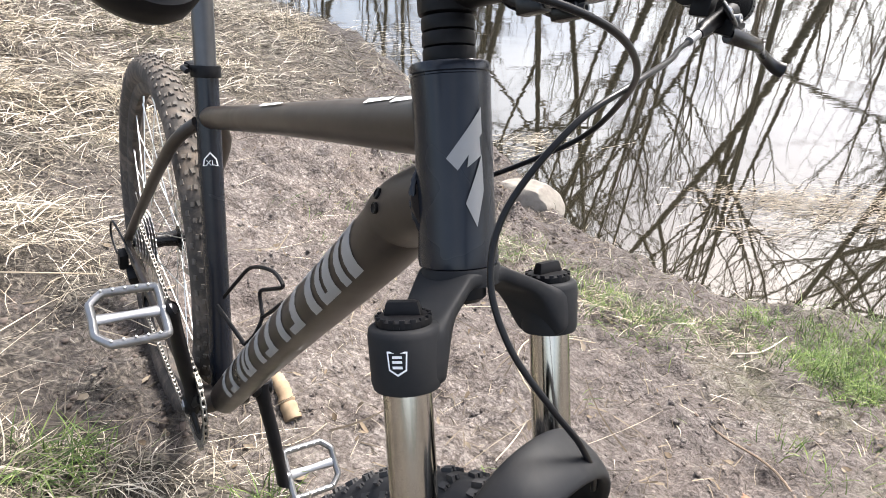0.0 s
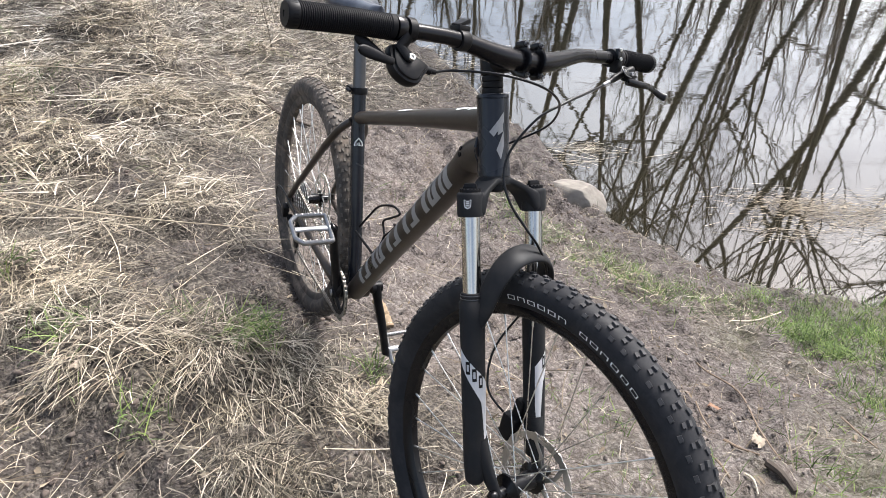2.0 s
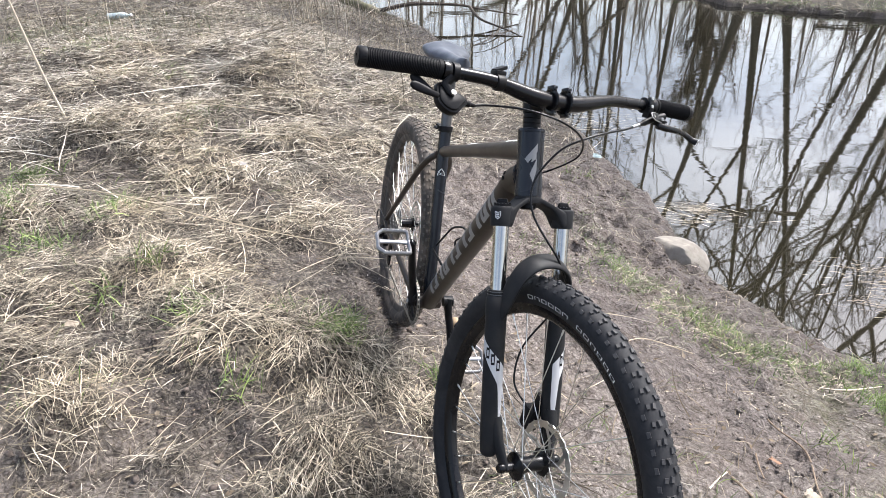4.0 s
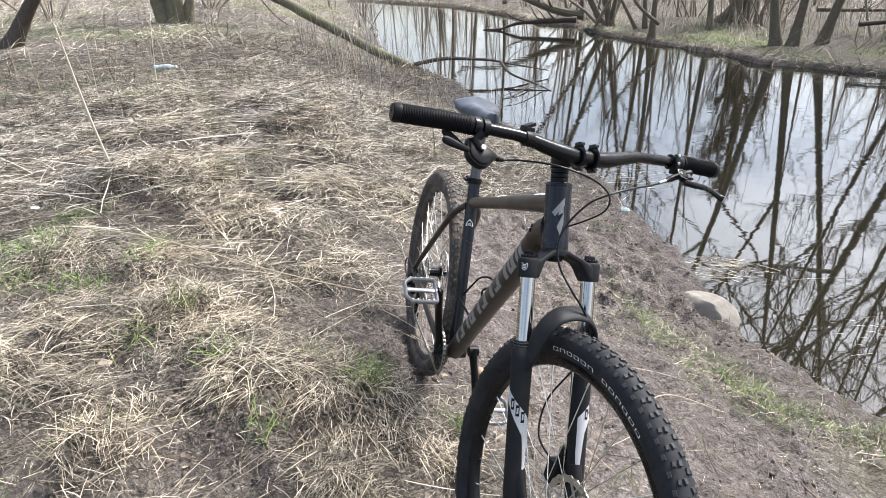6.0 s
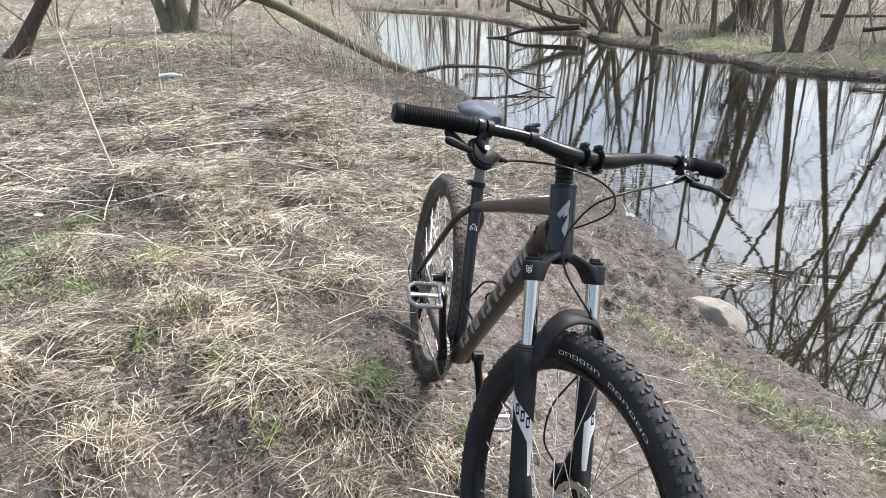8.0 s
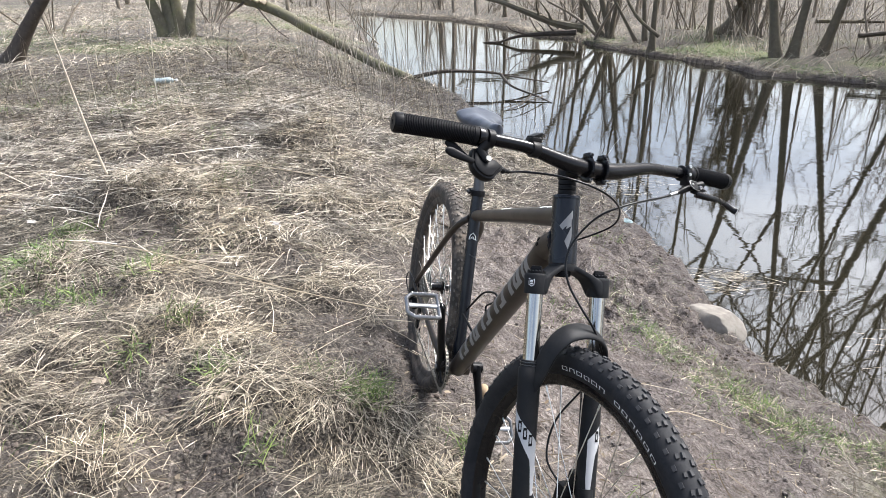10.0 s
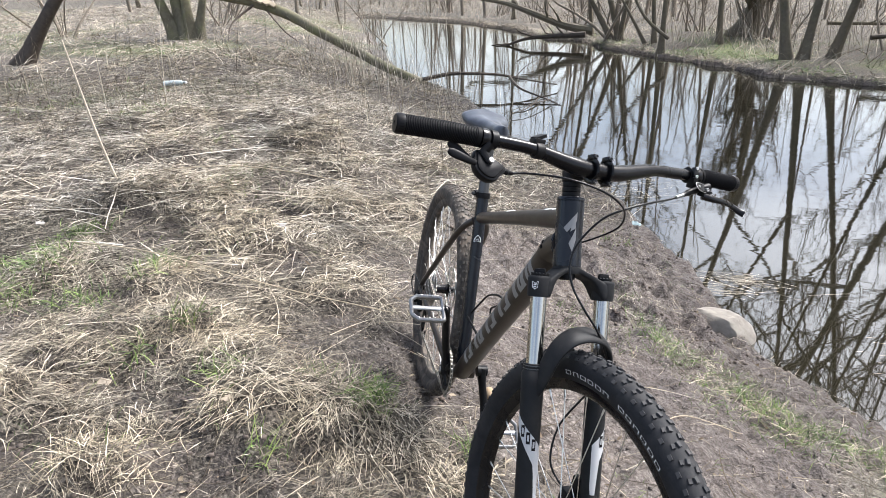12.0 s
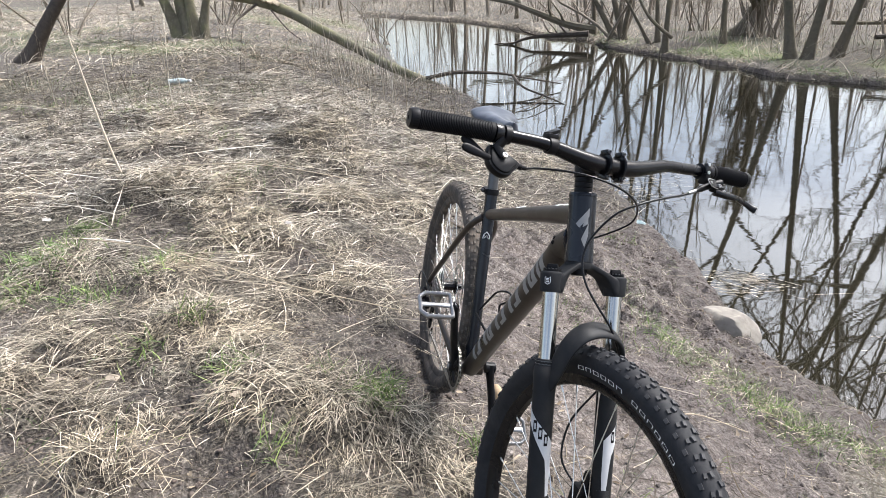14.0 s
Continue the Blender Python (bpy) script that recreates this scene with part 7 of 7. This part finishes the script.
def fallen_log():
    ob = tagged(new("fallen_log"), "mossy fallen trunk reaching down into the river", "log")
    pts = smooth_path([(-11.2, 10.9, 0.98), (-10.3, 11.1, 0.80), (-9.5, 11.25, 0.53), (-8.6, 11.1, 0.20), (-7.73, 11.13, -0.18), (-6.8, 10.8, -0.44), (-5.88, 10.53, -0.66), (-5.2, 10.4, -0.86)], 6)
    mb = Mesher()
    rng = random.Random(3)
    mb.sweep(pts, [0.125 - 0.0012 * i + rng.uniform(-0.008, 0.008) for i in range(len(pts))], 14)
    part("trunk", mb, MOSSY, ob, "", 60)
    mb = Mesher()
    for k in range(5):
        q = Vector(pts[5]).lerp(Vector(pts[9]), k / 4)
        mb.box(Matrix.Translation(q + Vector((0.03, -0.10, 0.12))) @ pose(0, 0, 0, 10 * k, 25, rng.uniform(-20, 20)), (0.45, 0.10, 0.05), 0.015)
    part("split_wood", mb, SPLIT, ob, "pale torn wood")
    for path, r in (([(-5.75, 10.5, -0.62), (-5.2, 10.55, -0.50), (-4.75, 10.7, -0.50), (-4.3, 10.8, -0.52), (-3.9, 10.85, -0.58), (-3.3, 11.2, -0.72)], 0.045), ([(-4.1, 10.8, -0.54), (-3.7, 10.3, -0.66), (-3.1, 9.95, -0.75), (-2.62, 9.62, -0.83)], 0.028),
                    ([(-6.2, 10.7, -0.62), (-5.6, 10.2, -0.70), (-5.0, 10.0, -0.74), (-4.6, 9.9, -0.80)], 0.05), ([(-3.25, 10.05, -0.74), (-3.2, 9.2, -0.78), (-3.5, 8.5, -0.82)], 0.014), ([(-3.0, 9.9, -0.74), (-3.15, 9.0, -0.70), (-3.5, 8.3, -0.78)], 0.010),
                    ([(-4.2, 10.8, -0.53), (-4.15, 10.7, -0.1), (-4.2, 10.7, 0.35)], 0.010), ([(-4.0, 10.85, -0.56), (-3.8, 10.9, -0.35), (-3.5, 11.0, -0.2)], 0.010), ([(-10.2, 11.0, 0.72), (-10.3, 10.4, 0.4), (-10.0, 9.9, 0.1)], 0.03), ([(-9.9, 11.1, 0.6), (-9.0, 10.5, 0.25), (-8.5, 10.3, 0.06)], 0.02)):
        mb = Mesher()
        q = smooth_path(path, 5)
        mb.sweep(q, [r * (1 - 0.75 * i / (len(q) - 1)) for i in range(len(q))], 6)
        part("branch", mb, BARK_DARK, ob)


fallen_log()


def dead_branch(name, path, r, mat, label, seed, forks=6):
    ob = tagged(new(name), label, "branch")
    rng = random.Random(seed)
    q = smooth_path(path, 6)
    mb = Mesher()
    mb.sweep(q, [r * (1 - 0.7 * i / (len(q) - 1)) for i in range(len(q))], 8)
    part("stem", mb, mat, ob)
    for _ in range(forks):
        i = rng.randrange(3, len(q) - 1)
        d = (q[i] - q[i - 1]).normalized()
        s = [q[i]]
        for _ in range(4):
            d = (d + Vector((rng.gauss(0, 0.35), rng.gauss(0, 0.3), rng.gauss(0.1, 0.3)))).normalized()
            s.append(s[-1] + d * rng.uniform(0.12, 0.3))
        mb = Mesher()
        mb.sweep(s, [r * 0.4 * (1 - 0.2 * j) for j in range(5)], 5)
        part("twig", mb, mat, ob)


dead_branch("dead_branch", [(-4.6, 18.6, -0.42), (-5.4, 18.4, -0.25), (-6.3, 18.2, 0.1), (-7.2, 18.4, 0.35), (-8.6, 19.0, 0.5)], 0.13, BARK, "broken bough hanging over the far water", 31)
dead_branch("dead_branch", [(-4.7, 18.3, -0.5), (-5.6, 18.2, -0.55), (-6.3, 18.0, -0.6), (-6.9, 17.9, -0.78)], 0.09, BARK_DARK, "dark branch dipping into the water", 32)
dead_branch("fallen_branch", [(1.9, 15.2, -0.2), (2.8, 15.6, -0.15), (3.8, 16.2, -0.22), (5.2, 16.6, -0.18)], 0.05, BARK_DARK, "grey log lying on the far bank", 33, 3)
dead_branch("fallen_branch", [(1.2, 17.4, -0.1), (2.5, 17.6, -0.12), (4.0, 17.4, -0.05)], 0.05, BARK, "grey log lying on the far bank", 34, 3)
dead_branch("dead_branch", [(-2.1, 16.0, -0.35), (-2.6, 15.8, 0.1), (-3.0, 15.9, 0.7), (-3.3, 16.0, 1.4)], 0.05, BARK, "thin leaning stem on the far bank", 35, 4)


def far_woods():
    """The thicket behind both banks."""
    rng = np.random.default_rng(17)
    verts, faces = [], []
    o = 0
    for _ in range(640):
        a, r = rng.uniform(-1.25, 1.15), rng.uniform(24, 75)
        x, y = r * math.sin(a), r * math.cos(a)
        dn, df = (float(v[0]) for v in shore(np.array([x]), np.array([y])))
        if min(dn, df) < 0.8 or (x > -17 and y < 19) or (a < -0.72 and rng.uniform() < 0.75):
            continue
        h, w = rng.uniform(3, 12), rng.uniform(0.012, 0.10)
        z = float(ground_height(x, y, False))
        lx, ly = rng.normal(0, 0.10, 2) * h
        stems = [((x, y, z - 0.3), (x + lx, y + ly, z + h), w)]
        for _ in range(7):
            t = rng.uniform(0.12, 0.95)
            b = (x + lx * t, y + ly * t, z + h * t)
            stems.append((b, (b[0] + rng.normal(0, 0.16) * h, b[1] + rng.normal(0, 0.16) * h, b[2] + rng.uniform(0.1, 0.3) * h), w * 0.40))
        for p, q, rad in stems:
            for (cx, cy, cz), rr in ((p, rad), (q, rad * 0.25)):
                for k in range(4):
                    verts.append((cx + rr * math.cos(k * 1.571), cy + rr * math.sin(k * 1.571), cz))
            faces += [(o + k, o + (k + 1) % 4, o + 4 + (k + 1) % 4, o + 4 + k) for k in range(4)]
            o += 8
    ob = new("far_woods", big_mesh("far_woods", np.array(verts), np.array(faces), THICKET))
    tagged(ob, "distant leafless woodland thicket", "woods", kind="stuff")


far_woods()


def bush(x, y, height, stems, seed, mat, label):
    """A leafless shrub: thin stems from one root, each with side twigs."""
    rng = random.Random(seed)
    ob = tagged(new("bush"), label, "bush", "leafless shrubs")
    ob.matrix_world = pose(x, y, float(ground_height(x, y, False)) - 0.05)
    for _ in range(stems):
        a, out = rng.uniform(0, 6.28), rng.uniform(0.1, 0.75)
        h, r = height * rng.uniform(0.6, 1.0), rng.uniform(0.012, 0.045) * height / 4
        d = Vector((math.cos(a) * out, math.sin(a) * out, 1)).normalized()
        mb, q, path = Mesher(), Vector((rng.uniform(-0.3, 0.3), rng.uniform(-0.3, 0.3), 0)), []
        for k in range(7):
            path.append(q.copy())
            d = (d + Vector((rng.gauss(0, 0.13), rng.gauss(0, 0.13), rng.gauss(0.02, 0.1)))).normalized()
            q = q + d * h / 6
        mb.sweep(path, [r * (1 - 0.13 * k) for k in range(7)], 6)
        for _ in range(9):
            i = rng.randrange(1, 6)
            p, e, tw = path[i].lerp(path[i + 1], rng.random()), Vector((rng.gauss(0, 1), rng.gauss(0, 1), rng.uniform(0, 1.2))).normalized(), []
            for k in range(4):
                tw.append(p.copy())
                e = (e + Vector((rng.gauss(0, 0.25), rng.gauss(0, 0.25), 0.15))).normalized()
                p = p + e * h * 0.07
            mb.sweep(tw, [r * 0.4 * (1 - 0.25 * k) for k in range(4)], 4)
        part("stem", mb, mat, ob, "", 60)


for bx, by, bh, bs, bk in ((-4.0, 18.4, 5.0, 9, BARK), (-0.3, 19.0, 4.5, 16, BARK), (0.3, 18.6, 2.6, 12, BARK), (2.6, 16.8, 3.0, 9, BARK), (-5.6, 20.4, 3.5, 9, BARK), (-2.0, 20.5, 3.0, 10, BARK), (4.4, 18.5, 3.4, 10, BARK),
                       (-8.0, 24.0, 3.0, 10, BARK), (-11.0, 27.5, 3.0, 9, BARK), (-14.5, 29.5, 3.0, 10, BARK), (-13.5, 13.5, 3.2, 9, BARK), (-16.0, 16.5, 3.5, 10, BARK), (-15.5, 10.0, 3.0, 8, BARK), (6.5, 17.0, 3.0, 9, BARK), (-10.5, 16.5, 2.2, 9, BARK), (4.4, 15.0, 3.8, 16, BARK), (5.7, 15.6, 4.2, 16, BARK), (3.5, 16.2, 3.6, 14, BARK), (7.2, 15.0, 4.2, 15, BARK), (8.8, 15.6, 4.0, 14, BARK)):
    bush(bx, by, bh, bs, int(abs(bx) * 70 + by * 11), THICKET, "leafless shrub of thin brown stems")


# ---- reeds on the water, litter ----
def water_reeds(cx, cy, rx, ry, n, seed, label, length=(0.06, 0.22), mat=STRAW):
    rng = np.random.default_rng(seed)
    v, f = [], []
    for i in range(n):
        x, y = cx + rng.normal(0, rx), cy + rng.normal(0, ry)
        a, ln, w = rng.normal(0.10, 0.38), rng.uniform(*length), rng.uniform(0.0016, 0.0034)
        dx, dy = math.cos(a) * ln / 2, math.sin(a) * ln / 2
        nx, ny = -math.sin(a) * w / 2, math.cos(a) * w / 2
        z = WATER_Z + 0.004 + 0.006 * rng.uniform()
        h = 0.004
        v += [(x - dx - nx, y - dy - ny, z), (x + dx - nx, y + dy - ny, z + h), (x + dx + nx, y + dy + ny, z + h), (x - dx + nx, y - dy + ny, z)]
        f.append((4 * i, 4 * i + 1, 4 * i + 2, 4 * i + 3))
    ob = new("floating_reed", big_mesh("floating_reed", np.array(v), np.array(f), mat))
    tagged(ob, label, "reed", kind="stuff")


water_reeds(0.33, 3.95, 0.09, 0.05, 120, 1, "mat of pale dry reeds floating on the river")
water_reeds(0.25, 3.75, 0.22, 0.08, 40, 2, "loose reed stalks floating on the river", (0.1, 0.35))
water_reeds(-0.95, 5.85, 0.30, 0.34, 420, 3, "raft of broken reeds along the bank", (0.04, 0.16))
water_reeds(1.75, 3.30, 0.24, 0.11, 1100, 4, "raft of broken reeds on the river", (0.015, 0.07), STALK)
water_reeds(2.25, 3.25, 0.30, 0.13, 1200, 5, "raft of broken reeds on the river", (0.015, 0.07), STALK)
water_reeds(1.50, 2.98, 0.16, 0.05, 90, 6, "loose reed stalks floating on the river", (0.03, 0.13), STALK)


def ground_at(x, y):
    return float(ground_height(x, y))


# one long pale stalk, leaning
tube("dry_reed_stalk", [(-3.06, 1.69, ground_at(-3.06, 1.69) - 0.02), (-3.03, 1.61, 0.55), (-3.00, 1.525, 1.045)], [0.0075, 0.0065, 0.0035], PALE_WOOD, None, 6)
tagged(bpy.context.scene.objects["dry_reed_stalk"], "single long pale dry reed stalk standing in the grass", "reed")


def crushed_bottle():
    """A clear plastic bottle, squashed, on its side."""
    m, n, l, b = material("cloudy_plastic")
    b.inputs["Base Color"].default_value, b.inputs["Roughness"].default_value = (0.42, 0.50, 0.51, 1), 0.3
    mb = Mesher()
    prof = [(0.0, 0.0), (0.034, 0.0), (0.040, 0.012), (0.036, 0.03), (0.040, 0.05), (0.036, 0.07), (0.040, 0.10), (0.040, 0.20), (0.036, 0.225), (0.022, 0.255), (0.014, 0.272), (0.014, 0.290)]
    mb.lathe(prof, (0, 0, 0), (1, 0, 0), 20)
    mb.v = [(x * 1.0, y * 1.15, z * 0.92 + 0.006 * noise.noise((x * 30, y * 30, z * 30))) for x, y, z in mb.v]
    ob = part("plastic_bottle", mb, m)
    ob.matrix_world = pose(-6.52, 5.10, ground_at(-6.5, 5.1) + 0.055, 0, -3, 20)
    tagged(ob, "crushed cloudy plastic bottle lying in the grass", "bottle")
    mb = Mesher()
    mb.lathe([(0.0, 0.0), (0.0165, 0.0), (0.0165, 0.018), (0.0, 0.018)], (0.286, 0, 0), (1, 0, 0), 16)
    part("cap", mb, WHITE, ob)


crushed_bottle()


def scrap(name, x, y, size, turn, mat, label, lift=0.03):
    """A crumpled flat scrap."""
    mb = Mesher()
    n = 6
    rng = random.Random(int(abs(x) * 900 + y * 70))
    top = [(i / n - 0.5, j / n - 0.5) for i in range(n + 1) for j in range(n + 1)]
    z = [0.12 * size[1] * rng.uniform(-1, 1) + 0.25 * size[1] * math.sin(3 * u + 2) * v for u, v in top]
    verts = [Vector((u * size[0] * (1 + 0.15 * rng.uniform(-1, 1)), v * size[1] * (1 + 0.15 * rng.uniform(-1, 1)), h)) for (u, v), h in zip(top, z)]
    verts += [p - Vector((0, 0, 0.0008)) for p in verts]
    k = (n + 1) ** 2
    f = []
    for i in range(n):
        for j in range(n):
            a, b, c, d = i * (n + 1) + j, (i + 1) * (n + 1) + j, (i + 1) * (n + 1) + j + 1, i * (n + 1) + j + 1
            f += [(a, b, c, d), (k + d, k + c, k + b, k + a)]
    mb.add(verts, f)
    ob = part(name, mb, mat)
    ob.matrix_world = pose(x, y, ground_at(x, y) + lift, 15, 10, turn)
    return tagged(ob, label, "litter")


PAPER = simple("damp_paper", (0.30, 0.28, 0.26), 0.8, 0.0, 0.1, 50)
BLUE_PLASTIC = simple("faded_blue_plastic", (0.20, 0.27, 0.28), 0.5, 0.0, 0.15, 50)
BROWN_LEAF = simple("brown_dead_leaf", (0.19, 0.105, 0.065), 0.8, 0.0, 0.3, 80)
PALE_LEAF = simple("pale_dead_leaf", (0.27, 0.225, 0.175), 0.8, 0.0, 0.2, 80)
scrap("paper_scrap", -1.78, 1.62, (0.034, 0.018), 30, PAPER, "torn scrap of white paper in the grass", 0.05)
scrap("paper_scrap", -3.03, 1.17, (0.040, 0.020), 60, PAPER, "pale scrap of paper in the grass", 0.06)
scrap("plastic_scrap", -0.50, 4.32, (0.07, 0.04), 10, BLUE_PLASTIC, "faded blue plastic scrap by the water", 0.03)
scrap("dead_leaf", 0.775, 0.795, (0.045, 0.036), 60, PALE_LEAF, "pale curled dead leaf on the soil", 0.02)
scrap("dead_leaf", 0.698, 0.976, (0.036, 0.024), 150, BROWN_LEAF, "curled brown dead leaf on the soil", 0.018)
scrap("dead_leaf", -0.95, 0.37, (0.035, 0.02), 100, PALE_LEAF, "pale dead leaf on wet mud", 0.02)
scrap("dead_leaf", -1.48, 0.35, (0.04, 0.022), 20, PALE_LEAF, "pale dead leaf in the grass", 0.05)


TWIG_BARK = simple("twig_bark", (0.17, 0.125, 0.090), 0.85, 0.0, 0.4, 60, 0.4)
TAN_WOOD = simple("barkless_wood", (0.25, 0.180, 0.112), 0.8, 0.0, 0.4, 30, 0.5)


def stick(name, pts, r, mat, label, category="stick", seg=8):
    mb = Mesher()
    q = smooth_path([(x, y, ground_at(x, y) + z) for x, y, z in pts], 5)
    rng = random.Random(len(pts) + int(r * 1e4))
    mb.sweep(q, [r * (1 - 0.35 * i / (len(q) - 1)) * rng.uniform(0.88, 1.12) for i in range(len(q))], seg)
    return tagged(part(name, mb, mat), label, category)


stick("wood_stub", [(-0.350, 0.948, 0.004), (-0.370, 0.978, 0.014), (-0.385, 1.003, 0.016), (-0.410, 1.038, 0.020), (-0.420, 1.053, 0.02)], 0.020, TAN_WOOD, "pale barkless stub of wood behind the pedal", "wood", 12)
stick("dark_stick", [(0.765, 0.675, 0.012), (0.787, 0.63, 0.014), (0.807, 0.585, 0.010)], 0.013, BARK_DARK, "short dark stick on the soil")
for pts, r, mat, label in (([(0.655, 1.28, 0.01), (0.72, 1.213, 0.02), (0.793, 1.076, 0.02), (0.799, 0.859, 0.012), (0.806, 0.706, 0.01)], 0.0036, TWIG_BARK, "long bent twig lying on the soil"), ([(0.563, 0.775, 0.008), (0.632, 0.674, 0.010), (0.654, 0.601, 0.008)], 0.0042, TWIG_BARK, "brown twig lying on the soil"),
                           ([(0.688, 0.798, 0.008), (0.718, 0.750, 0.012), (0.748, 0.701, 0.008)], 0.0048, TWIG_BARK, "brown twig lying on the soil"), ([(0.638, 0.97, 0.008), (0.648, 0.91, 0.012), (0.657, 0.845, 0.008)], 0.0030, TWIG_BARK, "thin brown twig on the soil"),
                           ([(0.501, 0.661, 0.006), (0.525, 0.72, 0.014), (0.548, 0.778, 0.03)], 0.0028, PALE_WOOD, "pale dry stem on the soil"), ([(0.692, 0.617, 0.006), (0.70, 0.58, 0.010), (0.707, 0.548, 0.006)], 0.0034, PALE_WOOD, "pale dry stem on the soil"),
                           ([(0.93, 1.748, 0.01), (1.023, 1.739, 0.03), (1.178, 1.889, 0.03)], 0.0034, PALE_WOOD, "pale bent stem by the green grass"), ([(0.516, 0.557, 0.008), (0.54, 0.53, 0.010), (0.567, 0.496, 0.008)], 0.0036, TWIG_BARK, "brown twig lying on the soil"),
                           ([(1.073, 0.992, 0.01), (1.085, 0.90, 0.015), (1.09, 0.815, 0.01)], 0.0034, TWIG_BARK, "brown twig lying on the soil")):
    stick("twig", pts, r, mat, label, "twig", 6)
stick("dark_stick", [(-0.78, 0.84, 0.015), (-0.70, 0.80, 0.02), (-0.62, 0.76, 0.012)], 0.011, BARK_DARK, "short dark stick in the mud by the wheel")
stick("thin_reed", [(0.28, 1.12, 0.01), (0.16, 1.30, 0.03), (0.22, 1.50, 0.06), (0.42, 1.58, 0.03)], 0.0026, SPLIT, "thin curved straw on the soil", "stem", 6)
stick("thin_reed", [(-2.6, 1.02, 0.04), (-2.0, 1.03, 0.07), (-1.4, 1.12, 0.06), (-0.95, 1.28, 0.03)], 0.0030, SPLIT, "long thin stalk lying over the grass", "stem", 6)
stick("thin_reed", [(-3.2, 1.75, 0.06), (-2.5, 2.1, 0.10), (-1.9, 2.55, 0.08)], 0.0032, SPLIT, "long thin stalk lying over the grass", "stem", 6)
stick("dark_branch", [(-1.62, 2.72, 0.01), (-1.50, 2.58, 0.015), (-1.36, 2.52, 0.03), (-1.22, 2.56, 0.02)], 0.012, BARK_DARK, "dark crooked branch at the edge of the path")


def shards():
    """Split pale chips by the pedal."""
    rng = random.Random(9)
    for _ in range(9):
        x, y = -0.28 + rng.uniform(-0.09, 0.09), 0.66 + rng.uniform(-0.06, 0.06)
        mb = Mesher()
        mb.box(pose(0, 0, 0), (rng.uniform(0.03, 0.06), rng.uniform(0.006, 0.012), 0.004), 0.001, 0.7)
        ob = part("wood_chip", mb, SPLIT)
        ob.matrix_world = pose(x, y, ground_at(x, y) + 0.008, rng.uniform(-15, 15), rng.uniform(-15, 15), rng.uniform(20, 110))
        tagged(ob, "small pale split wood chip on the soil", "wood chip", "wood chips")


shards()
